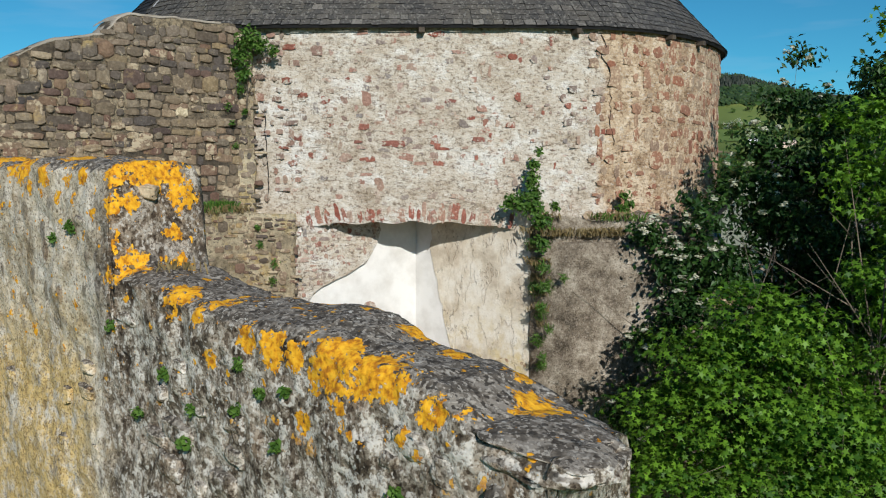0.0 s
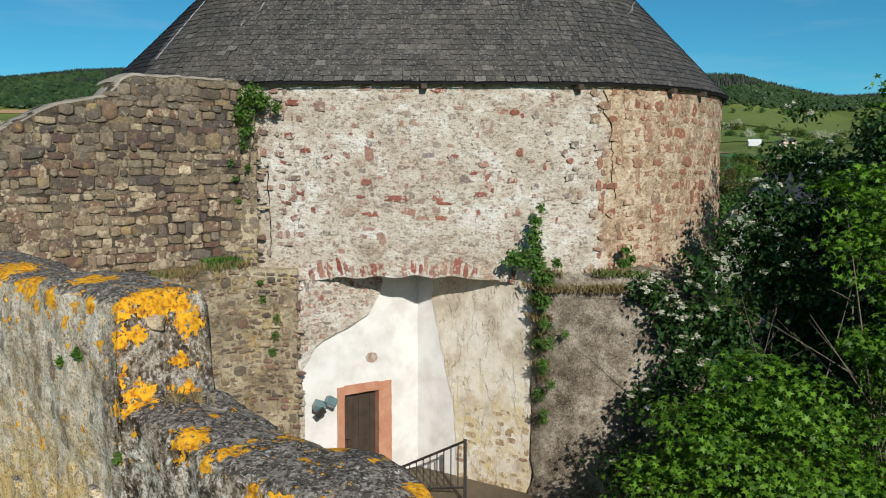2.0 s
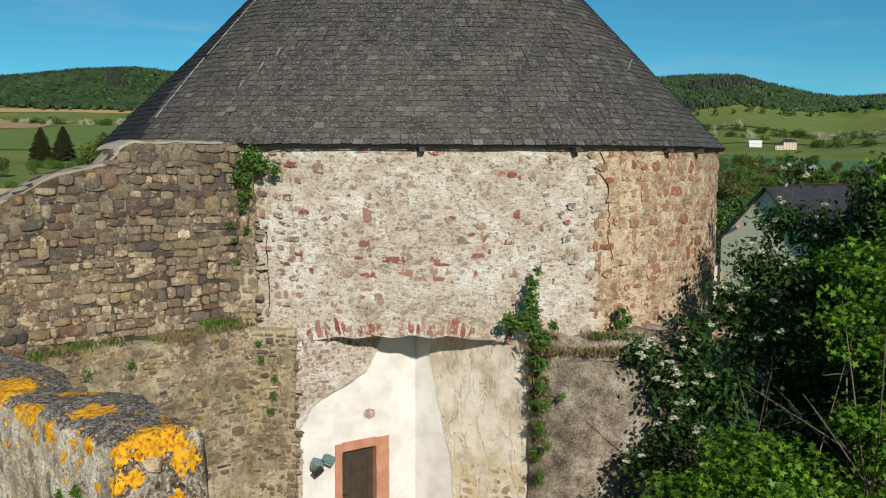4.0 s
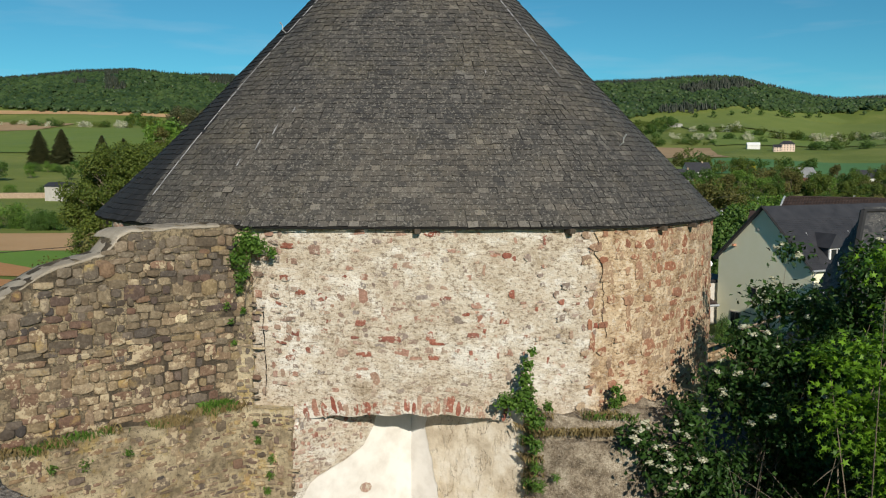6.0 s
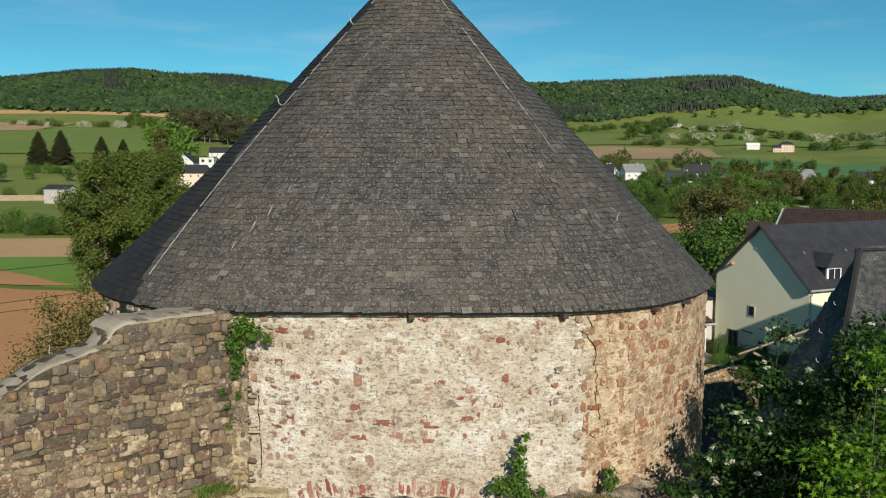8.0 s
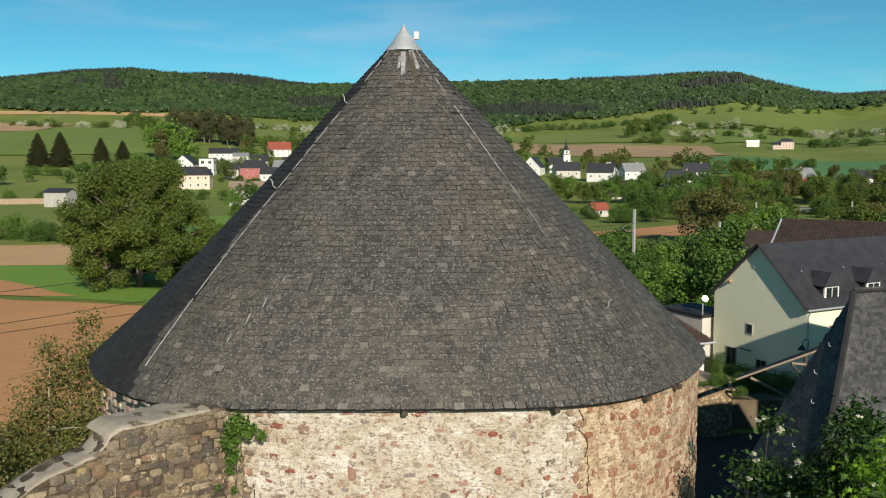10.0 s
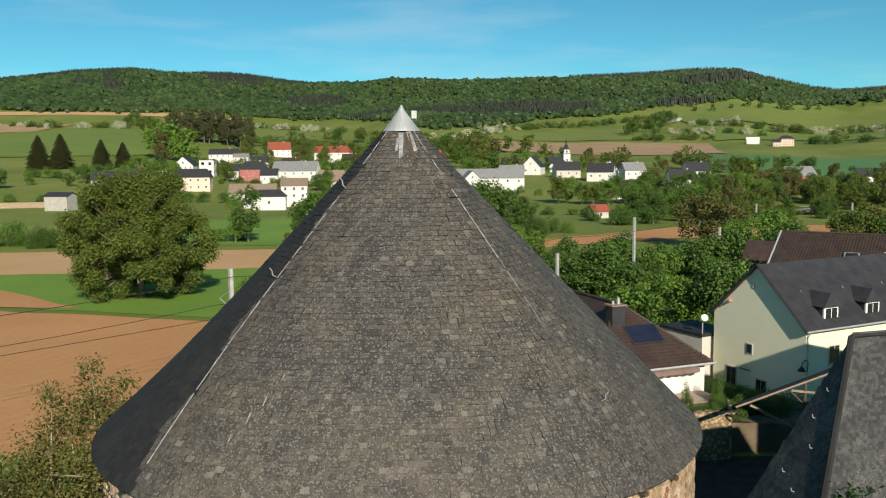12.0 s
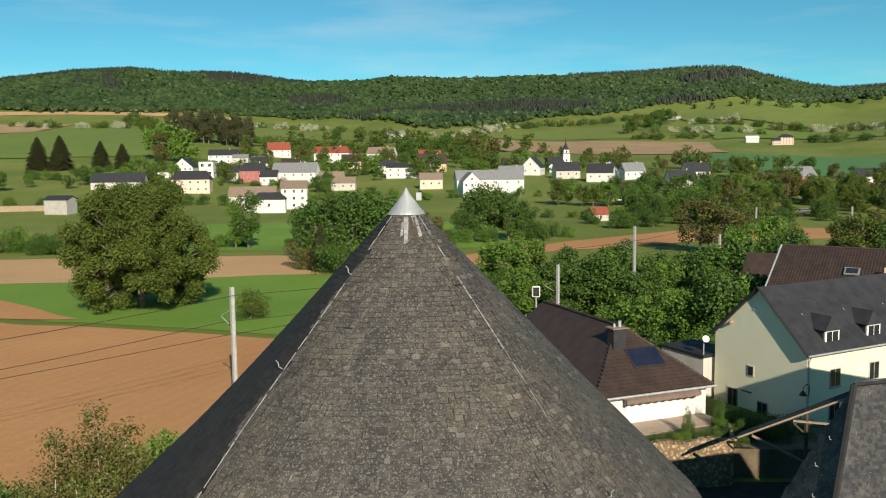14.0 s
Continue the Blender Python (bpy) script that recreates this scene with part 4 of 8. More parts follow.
LICHEN += [
    (-1.49, 5.59, 13.74, 0.06), (-0.06, 4.35, 13.72, 0.08), (0.09, 4.22, 13.78, 0.04), (-0.2, 4.48, 13.56, 0.05), (-0.81, 5.01, 13.49, 0.06), (-0.56, 4.78, 13.64, 0.05),
    (0.05, 5.0, 13.85, 0.08), (0.42, 4.86, 13.8, 0.08), (0.49, 4.56, 13.68, 0.13), (0.35, 4.42, 13.67, 0.05), (-3.3, 7.9, 15.0, 0.16), (-4.0, 8.0, 15.0, 0.22), (-2.9, 7.2, 15.0, 0.14), (-2.75, 6.69, 14.9, 0.06), (-2.95, 6.86, 14.86, 0.05), (-3.2, 7.08, 14.9, 0.07), (-3.05, 6.95, 14.72, 0.04), (-2.62, 6.58, 14.62, 0.04), (-3.4, 7.25, 14.8, 0.05), (-1.2, 5.34, 13.9, 0.07), (-1.6, 5.69, 14.0, 0.06), (-0.2, 5.3, 13.95, 0.09), (-0.75, 5.9, 14.02, 0.08),
]
n = Nodes("near_wall")
mid, small = n.noise(2.6, 5, 0.68), n.noise(10, 3, 0.65)
chip, grit, speck = n.noise(13, 2.5, 0.6), n.noise(30, 1.5, 0.5), n.noise(55, 0.5, 0.5)
streak = n.noise(3.4, 6, 0.72, stretch=(1, 1, 0.22))
blotch = n.noise(4.6, 5, 0.70)
sx = n.add("SeparateXYZ", Vector=n.pos)
# dark crust above, bleached stone below
high = n.ramp(n.math("ADD", n.math("MULTIPLY", n.math("SUBTRACT", sx.outputs["Z"], 13.55), 1.3), n.math("MULTIPLY", n.math("SUBTRACT", mid, 0.5), 1.1)), (0.35, 0.0), (0.75, 1.0))
pale = n.ramp(blotch, (0.39, (0.13, 0.108, 0.08)), (0.46, (0.30, 0.265, 0.215)), (0.51, (0.47, 0.43, 0.37)), (0.58, (0.74, 0.72, 0.67)))
dark = n.ramp(blotch, (0.38, (0.085, 0.066, 0.048)), (0.46, (0.18, 0.145, 0.11)), (0.53, (0.34, 0.295, 0.235)), (0.61, (0.66, 0.63, 0.57)))
col = n.mix(high, pale, dark)
col = n.mix(n.ramp(streak, (0.51, 0.0), (0.57, 0.85)), col, n.mix(1.0, col, (0.30, 0.25, 0.21), "MULTIPLY"))
col = n.mix(n.ramp(n.noise(2.3, 7, 0.75), (0.54, 0.0), (0.61, 0.6)), col, (0.30, 0.21, 0.125))
west = n.math("ADD", n.math("MULTIPLY", sx.outputs["X"], -0.25), n.math("MULTIPLY", n.math("SUBTRACT", mid, 0.5), 0.12))
render_ = n.ramp(n.noise(3.4, 5, 0.7), (0.36, (0.42, 0.36, 0.27)), (0.45, (0.66, 0.60, 0.48)), (0.55, (0.86, 0.82, 0.74)))
kv = n.add("Mapping", Vector=n.pos)
kv.inputs["Scale"].default_value = (1.15, 1.15, 0.75)
wob = n.add("TexNoise", Vector=kv.outputs["Vector"], Scale=9.0, Detail=3.0)
knob = n.add("TexVoronoi", Vector=n.mix(0.09, kv.outputs["Vector"], wob.outputs["Color"], "ADD"), Scale=5.2)
tone = n.add("SeparateColor", Color=knob.outputs["Color"]).outputs["Red"]
pick = n.ramp(tone, (0.40, 0.0), (0.44, 1.0))
oval = n.ramp(tone, (0.5, (0.30, 0.28, 0.25)), (0.75, (0.22, 0.20, 0.18)), (0.9, (0.30, 0.21, 0.15)), (1.0, (0.46, 0.34, 0.12)))
render_ = n.mix(n.math("MULTIPLY", n.ramp(knob.outputs["Distance"], (0.30, 0.9), (0.37, 0.0)), pick), render_, oval)
render_ = n.mix(n.ramp(n.noise(1.6, 5, 0.7, stretch=(1, 1, 0.15)), (0.55, 0.0), (0.62, 0.75)), render_, n.mix(1.0, render_, (0.42, 0.35, 0.24), "MULTIPLY"))
col = n.mix(n.ramp(west, (0.61, 0.0), (0.66, 0.9)), col, render_)
ochre = n.math("MULTIPLY", n.ramp(n.noise(2.6, 7, 0.78), (0.40, 0.0), (0.50, 0.9)), n.math("MULTIPLY", n.ramp(west, (0.64, 0.0), (0.74, 1.0)), n.ramp(n.math("DIVIDE", sx.outputs["Z"], 20.0), (0.66, 1.0), (0.705, 0.08))))
col = n.mix(ochre, col, (0.74, 0.55, 0.22))
east_ = n.ramp(west, (0.61, 1.0), (0.66, 0.35))
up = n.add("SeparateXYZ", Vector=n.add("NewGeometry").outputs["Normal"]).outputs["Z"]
col = n.mix(n.math("MULTIPLY", n.ramp(chip, (0.55, 0.0), (0.60, 0.75)), east_), col, n.mix(high, (0.86, 0.85, 0.82), (0.52, 0.49, 0.44)))
col = n.mix(n.math("MULTIPLY", n.ramp(chip, (0.38, 0.85), (0.43, 0.0)), east_), col, n.mix(1.0, col, (0.30, 0.25, 0.21), "MULTIPLY"))
col = n.mix(n.math("MULTIPLY", n.ramp(grit, (0.60, 0.0), (0.66, 0.6)), east_), col, (0.80, 0.78, 0.74))
col = n.mix(n.math("MULTIPLY", n.ramp(grit, (0.33, 0.75), (0.39, 0.0)), east_), col, n.mix(1.0, col, (0.25, 0.21, 0.18), "MULTIPLY"))
col = n.mix(n.ramp(speck, (0.34, 0.8), (0.40, 0.0)), col, n.mix(1.0, col, (0.4, 0.36, 0.32), "MULTIPLY"))
crack = n.noise(4.0, 6, 0.7)
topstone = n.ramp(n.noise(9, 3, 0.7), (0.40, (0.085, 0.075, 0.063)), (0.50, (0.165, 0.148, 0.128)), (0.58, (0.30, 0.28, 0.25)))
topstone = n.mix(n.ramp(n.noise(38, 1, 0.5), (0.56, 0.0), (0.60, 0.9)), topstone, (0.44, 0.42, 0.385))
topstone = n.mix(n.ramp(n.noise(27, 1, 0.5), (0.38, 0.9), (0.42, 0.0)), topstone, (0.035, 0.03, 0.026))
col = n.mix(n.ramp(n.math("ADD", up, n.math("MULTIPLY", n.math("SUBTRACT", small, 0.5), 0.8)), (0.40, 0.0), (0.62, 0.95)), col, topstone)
col = n.mix(n.ramp(crack, (0.488, 0.0), (0.5, 0.75), (0.512, 0.0)), col, (0.05, 0.042, 0.035))
col = n.mix(n.math("MULTIPLY", n.ramp(n.noise(13, 4, 0.6), (0.64, 0.0), (0.67, 1.0)), n.ramp(n.noise(1.7, 4), (0.48, 0.0), (0.56, 1.0))), col, (0.66, 0.66, 0.63))
crust = blobs_near(n, [(x, y, z, 1.25 * r) for x, y, z, r in LICHEN], wobble=0.4, fray=2.2)
crust = n.math("MAXIMUM", crust, n.math("MULTIPLY", n.ramp(n.noise(8.5, 3.5, 0.62), (0.635, 0.0), (0.65, 1.0)), n.ramp(n.math("DIVIDE", sx.outputs["Z"], 20.0), (0.66, 0.0), (0.675, 1.0))))
crust = n.math("MULTIPLY", crust, n.ramp(n.noise(20, 2.5, 0.65), (0.36, 0.0), (0.40, 1.0)))
gold = n.ramp(n.noise(22, 2, 0.6), (0.35, (0.42, 0.16, 0.008)), (0.48, (0.72, 0.33, 0.008)), (0.65, (0.84, 0.45, 0.02)))
col = n.mix(crust, n.mix(1.0, col, (0.82, 0.77, 0.71), "MULTIPLY"), gold)
n.bump(n.math("ADD", n.math("MULTIPLY", chip, 1.3), n.math("ADD", n.math("MULTIPLY", grit, 0.6), n.math("MULTIPLY", crust, 0.25))), 0.55, 0.02)
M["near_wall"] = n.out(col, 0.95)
near = near_wall()


# ---- houses ----
def window_on(parent, m, w, h, frame_mat="white_frame", deep=0.10, mullion=True, sill=False):
    """A window set in the plane of m (x along, y out of the wall, z up), its middle at m's place."""
    fr = part("window", box(-w / 2 - 0.09, w / 2 + 0.09, -0.06, 0.05, -h / 2 - 0.09, h / 2 + 0.09, 0.01), frame_mat, parent, place=m)
    halves = ((-w / 2, -0.03), (0.03, w / 2)) if mullion else ((-w / 2, w / 2),)
    for a, b in halves:
        part("pane", box(a, b, 0.04, 0.065, -h / 2, h / 2), "glass", fr)
    if sill:
        part("sill", box(-w / 2 - 0.15, w / 2 + 0.15, 0.0, 0.14, -h / 2 - 0.16, -h / 2 - 0.09, 0.01), "stone_frame", fr)
    return fr


def gable_roof(L, W, H, R, over=0.35, thick=0.22, hip0=0.0, hip1=0.0):
    """Two slopes (and hips) with thickness, ridge along x."""
    o = over
    drop = o * R / (W / 2)
    def shell(dz):
        return [(-L / 2 - o, -W / 2 - o, H - drop + dz), (L / 2 + o, -W / 2 - o, H - drop + dz), (L / 2 + o, W / 2 + o, H - drop + dz), (-L / 2 - o, W / 2 + o, H - drop + dz), (-L / 2 - o + hip0, 0, H + R + dz), (L / 2 + o - hip1, 0, H + R + dz)]
    v = shell(thick) + shell(0.0)
    f = [(0, 1, 5, 4), (2, 3, 4, 5), (6, 10, 11, 7), (8, 11, 10, 9), (0, 6, 7, 1), (2, 8, 9, 3)]
    f += [(3, 0, 4), (9, 10, 6)] if hip0 else [(0, 4, 10, 6), (4, 3, 9, 10)]
    f += [(1, 2, 5), (7, 11, 8)] if hip1 else [(1, 7, 11, 5), (5, 11, 8, 2)]
    f += [(3, 9, 6, 0), (1, 7, 8, 2)] if hip0 and hip1 else []
    return v, f


def shell_walls(L, W, H, R, hip0=0.0, hip1=0.0):
    v = [(-L / 2, -W / 2, -3), (L / 2, -W / 2, -3), (L / 2, W / 2, -3), (-L / 2, W / 2, -3), (-L / 2, -W / 2, H), (L / 2, -W / 2, H), (L / 2, W / 2, H), (-L / 2, W / 2, H), (-L / 2, 0, H + (0 if hip0 else R)), (L / 2, 0, H + (0 if hip1 else R))]
    f = [(0, 1, 5, 4), (2, 3, 7, 6), (3, 0, 4, 8, 7), (1, 2, 6, 9, 5), (4, 5, 9, 8), (6, 7, 8, 9)]
    return v, f


def house(label, x, y, turn, L, W, H, R, wall, roof, cols=4, floors=2, gcols=2, chimney=True, hip0=0.0, hip1=0.0, z=None, name="house", win=(1.0, 1.3), wmat="white_frame"):
    t = thing(name, label, "house", "houses of the village")
    t.matrix_basis = pose(x, y, land(x, y) if z is None else z, 0, 0, turn) @ Matrix.Diagonal((0.9, 0.9, 0.88, 1) if 450 < y < 900 else (1, 1, 1, 1))
    part("wall", shell_walls(L, W, H, R, hip0, hip1), wall, t)
    part("roof", gable_roof(L, W, H, R, 0.4, 0.25, hip0, hip1), roof, t)
    step = H / max(1, floors)
    for k in range(floors):
        zz = step * k + step * 0.55
        for i in range(cols):
            xx = -L / 2 + L * (i + 0.5) / cols
            window_on(t, Matrix.Translation((xx, -W / 2, zz)) @ pose(0, 0, 0, 0, 0, 180), *win, wmat)
        for i in range(gcols):
            yy = -W / 2 + W * (i + 0.5) / gcols
            window_on(t, Matrix.Translation((-L / 2, yy, zz)) @ pose(0, 0, 0, 0, 0, 90), *win, wmat)
            window_on(t, Matrix.Translation((L / 2, yy, zz)) @ pose(0, 0, 0, 0, 0, -90), *win, wmat)
    if gcols and not hip0 and R > 3:
        window_on(t, Matrix.Translation((-L / 2, 0, H + R * 0.3)) @ pose(0, 0, 0, 0, 0, 90), *win, wmat)
    if chimney:
        part("chimney", box(L * 0.2, L * 0.2 + 0.7, -0.4, 0.4, H + R - 0.8, H + R + 1.0, 0.03), "tan_wall", t)
    return t


def slope_place(L, W, H, R, x, s, front=True):
    """A place on the front slope of a roof, s metres down from the ridge; z axis out of the slope."""
    a = math.atan2(R, W / 2)
    y, z = -math.cos(a) * s, H + R + 0.25 - math.sin(a) * s
    return Matrix.Translation((x, y, z)) @ pose(0, 0, 0, math.degrees(a), 0, 0)


def yellow_house():
    L, W, H, R = 17.0, 9.4, 5.75, 4.3
    t = thing("house", "pale yellow rendered two-storey house with dark slate roof", "house", "houses by the castle")
    t.matrix_basis = pose(33.0, 72.75, 5.0, 0, 0, 27.3)
    part("wall", shell_walls(L, W, H, R), "cream", t)
    roof = part("roof", gable_roof(L, W, H, R, 0.28, 0.16), "dark_tile", t, "dark grey slate roof")
    # courses of slate on the front slope
    a, slant = math.atan2(R, W / 2), math.hypot(R, W / 2) + 0.3
    for i in range(26):
        s = slant - 0.2 - i * 0.2
        part("slate_course", box(-L / 2 - 0.28, L / 2 + 0.28, -0.2, 0.0, -0.01, 0.016), "dark_tile", roof, place=slope_place(L, W, H, R, 0, s) @ pose(0, 0, -0.07, -3, 0, 0))
    # verge boards, gutters, downpipe
    for side in (-1, 1):
        p0, p1 = Vector((-L / 2 - 0.30, side * (W / 2 + 0.28), H - 0.12)), Vector((-L / 2 - 0.30, 0, H + R + 0.14))
        part("verge_board", tube([p0, p1], 0.11, 4), "felt", t, "dark verge board")
    part("gutter", tube([(-L / 2 - 0.3, -W / 2 - 0.36, H - 0.14), (L / 2, -W / 2 - 0.36, H - 0.14)], 0.08, 8), "zinc", t, "grey zinc gutter")
    part("downpipe", tube([(-L / 2 + 0.05, -W / 2 - 0.34, H - 0.2), (-L / 2 + 0.06, -W / 2 - 0.12, H - 0.6), (-L / 2 + 0.06, -W / 2 - 0.12, 0)], 0.05, 7), "zinc", t, "grey zinc downpipe")
    # dormers with white windows and slated cheeks
    for x in (-5.35, -0.55, 4.25):
        d = part("dormer", slab([(-0.85, -W / 2 + 0.55), (0.85, -W / 2 + 0.55), (0.85, -0.6), (-0.85, -0.6)], H - 0.2, H + 1.45), "dark_tile", t, "slated dormer with a white window", place=Matrix.Translation((x, 0, 0)))
        part("dormer_front", box(-0.80, 0.80, -W / 2 + 0.40, -W / 2 + 0.54, H + 0.05, H + 1.5, 0.02), "white_frame", d)
        for a0, b0 in ((-0.62, -0.05), (0.05, 0.62)):
            part("pane", box(a0, b0, -W / 2 + 0.375, -W / 2 + 0.42, H + 0.25, H + 1.3), "glass", d)
        v = [(-1.0, -W / 2 + 0.25, H + 1.42), (1.0, -W / 2 + 0.25, H + 1.42), (0, -W / 2 + 0.5, H + 2.45), (-1.0, -0.9, H + 1.46), (1.0, -0.9, H + 1.46), (0, -0.9, H + 2.5)]
        part("dormer_roof", (v, [(0, 1, 2), (0, 2, 5, 3), (1, 4, 5, 2), (0, 3, 4, 1)]), "dark_tile", d)
        part("dormer_flashing", tube([(-1.02, -2.9, H + 1.62), (-1.02, -2.2, H + 2.45)], 0.05, 4), "zinc", d)
    # windows: gable
    G = lambda y, z: Matrix.Translation((-L / 2, y, z)) @ pose(0, 0, 0, 0, 0, 90)
    window_on(t, G(0.75, 3.25), 0.5, 0.7, "stone_frame", mullion=False)
    window_on(t, G(2.6, 0.65), 0.95, 1.45, "stone_frame", sill=True)
    window_on(t, G(-0.55, 0.2), 0.95, 1.45, "stone_frame", sill=True)
    part("vent", box(-0.06, 0.06, -0.1, 0.1, -0.1, 0.1), "stone_frame", t, place=Matrix.Translation((-L / 2, 0.5, H + 2.6)))
    part("purlin_end", box(-0.4, 0.0, -0.11, 0.11, -0.1, 0.1, 0.02), "door_stone", t, "reddish purlin end", place=Matrix.Translation((-L / 2 + 0.1, 2.9, H + 1.15)))
    part("flag_stub", tube([(-L / 2, 0.6, 1.45), (-L / 2 - 0.9, 0.9, 1.75)], 0.05, 6), "iron", t)
    # windows: front
    for x in (-5.4, -0.9, 3.6):
        window_on(t, Matrix.Translation((x, -W / 2, 3.55)) @ pose(0, 0, 0, 0, 0, 180), 1.05, 1.3, "stone_frame", sill=True)
        window_on(t, Matrix.Translation((x, -W / 2, 0.9)) @ pose(0, 0, 0, 0, 0, 180), 1.05, 1.3, "stone_frame", sill=True)
    # swan-neck lamp at the corner
    c = Vector((-L / 2 + 0.1, -W / 2, 2.3))
    pts = [c + Vector((0, -0.1, 0)), c + Vector((-0.1, -0.25, 1.0)), c + Vector((-0.5, -0.35, 1.25)), c + Vector((-0.85, -0.35, 1.05)), c + Vector((-0.9, -0.35, 0.8))]
    lamp = part("wall_lamp", tube(pts, 0.035, 6), "iron", t, "black swan-neck wall lamp")
    part("shade", tube([c + Vector((-0.9, -0.35, 0.8)), c + Vector((-0.9, -0.35, 0.6)), c + Vector((-0.9, -0.35, 0.45))], [0.06, 0.22, 0.32], 10), "iron", lamp)
    # white flat-roofed annex behind the gable
    an = thing("annex", "pale rendered flat-roofed annex beside the yellow house", "building")
    an.matrix_basis = pose(23.7, 76.2, 5.0, 0, 0, 27.3)
    part("wall", box(-2.7, 1.2, -2.2, 3.0, -2, 3.5), "grey_wall", an)
    part("flat_roof", box(-2.8, 1.2, -2.3, 3.1, 3.504, 3.75, 0.02), "felt", an)
    part("post", tube([(-2.6, -2.1, 3.75), (-2.6, -2.1, 5.2)], 0.05, 6), "steel", an)
    dish = part("satellite_dish", tube([(-2.6, -2.2, 5.1), (-2.65, -2.35, 5.15), (-2.7, -2.45, 5.2)], [0.02, 0.22, 0.30], 12), "white_frame", an)


yellow_house()


def tiled_house():
    """The white bungalow with a hipped roof of brown interlocking tiles."""
    L, W, H, R = 10.8, 11.0, 2.75, 3.8
    d, nrm = Vector((0.93, 0.363, 0)), Vector((-0.363, 0.93, 0))
    corner = Vector((21.75, 68.2, 0))
    c = corner - d * (L / 2) + nrm * (W / 2)
    t = thing("house", "white bungalow with brown tiled hipped roof and solar panel", "house", "houses by the castle")
    t.matrix_basis = pose(c.x, c.y, 5.0, 0, 0, 21.3)
    part("wall", shell_walls(L - 0.9, W - 0.9, H, R, 5, 5), "white_wall", t)
    roof = part("roof", gable_roof(L - 0.9, W - 0.9, H, R, 0.45, 0.12, 5.2, 5.2), "brown_tile", t, "dark brown interlocking tiles")
    # ribs of the tiles, course by course up the front slope
    Wr = W - 0.9
    a = math.atan2(R, Wr / 2)
    slant = math.hypot(R, Wr / 2) + 0.55
    n = 20
    for i in range(n):
        s = slant - i * slant / n - slant / n
        k = (s + slant / n) / slant
        x0, x1 = -L / 2 + 5.2 * (1 - k), L / 2 - 5.2 * (1 - k)
        verts, faces = [], []
        m = max(1, int((x1 - x0) / 0.3))
        for j in range(m * 2 + 1):
            x = x0 + (x1 - x0) * j / (m * 2)
            lift = 0.035 if j % 2 else 0.0
            verts += [(x, -0.02, lift + 0.055), (x, slant / n, lift + 0.01), (x, -0.02, 0.0)]
        for j in range(m * 2):
            p = j * 3
            faces += [(p, p + 3, p + 4, p + 1), (p + 2, p + 5, p + 3, p)]
        part("tile_course", (verts, faces), "brown_tile", roof, place=slope_place(L - 0.9, Wr, H - 0.12, R, 0, s + slant / n))
    # the rear wing under the same ridge
    part("wall", box(-L / 2 + 0.45, L / 2 - 0.45, W / 2 - 0.46, 13.0, -2, H - 0.05), "white_wall", t)
    part("rear_roof", gable_roof(12.4, L - 0.9, H, R, 0.45, 0.12), "brown_tile", t, "dark brown interlocking tiles", place=Matrix.Translation((0, 6.6, 0.004)) @ pose(0, 0, 0, 0, 0, 90))
    # hip tiles
    for x0, x1 in ((-L / 2, -L / 2 + 5.2), (L / 2, L / 2 - 5.2)):
        p0, p1 = Vector((x0, -W / 2, H - 0.25)), Vector((x1, 0, H + R + 0.2))
        part("hip_tiles", tube([p0 + (p1 - p0) * u for u in np.linspace(0, 1, 14)], [0.10 + 0.03 * (i % 2) for i in range(14)], 6), "brown_tile", roof)
    part("ridge_tiles", tube([(0, -0.1, H + R + 0.2), (0, 13.0, H + R + 0.2)], 0.13, 6), "brown_tile", roof)
    part("gutter", tube([(-L / 2, -W / 2 - 0.1, H - 0.32), (L / 2 + 0.1, -W / 2 - 0.1, H - 0.32)], 0.10, 8), "zinc", t, "zinc gutter")
    part("gutter", tube([(L / 2 + 0.1, -W / 2 - 0.1, H - 0.32), (L / 2 + 0.1, W / 2, H - 0.32)], 0.10, 8), "zinc", t)
    # solar collector, chimney, awning, terrace door
    sp = part("solar_panel", box(-1.45, 1.35, -0.9, 0.9, 0.02, 0.07, 0.02), "panel", t, "dark blue solar collector", place=slope_place(L - 0.9, Wr, H, R, 0.75, slant * 0.52))
    part("panel_frame", box(-1.55, 1.45, -1.0, 1.0, -0.02, 0.045, 0.02), "iron", sp)
    ch = part("chimney", box(-0.6, 0.6, -0.5, 0.5, H + 1.8, H + 4.1, 0.03), "dark_tile", t, "slate-clad chimney stack", place=Matrix.Translation((-1.1, -1.5, 0)))
    part("chimney_cap", box(-0.72, 0.72, -0.62, 0.62, H + 4.1, H + 4.22, 0.02), "tan_tile", ch)
    part("flue", tube([(0.25, 0, H + 4.2), (0.25, 0, H + 4.7)], 0.13, 8), "steel", ch)
    part("flue", tube([(-0.25, 0, H + 4.2), (-0.25, 0, H + 4.5)], 0.10, 8), "steel", ch)
    aw = part("awning", (lambda m: ([(x, y, z) for x in np.linspace(-2.9, 3.9, m) for y, z in ((-W / 2 + 0.2, H - 0.35), (-W / 2 - 0.35, H - 0.55), (-W / 2 - 0.37, H - 0.85 - 0.05 * math.cos(x * 9)))], [(3 * i + k, 3 * i + 3 + k, 3 * i + 4 + k, 3 * i + 1 + k) for i in range(m - 1) for k in (0, 1)]))(40), "awning", t, "rolled brown awning")
    part("shutter", box(-2.6, 2.4, -0.04, 0.04, -0.6, 2.0), "white_frame", t, place=Matrix.Translation((0, -W / 2 + 0.40, 0.15)))
    part("window", box(1.9, 2.25, -0.05, 0.05, -0.1, 1.9), "glass", t, place=Matrix.Translation((-6.0, -W / 2 + 0.41, 0.0)))
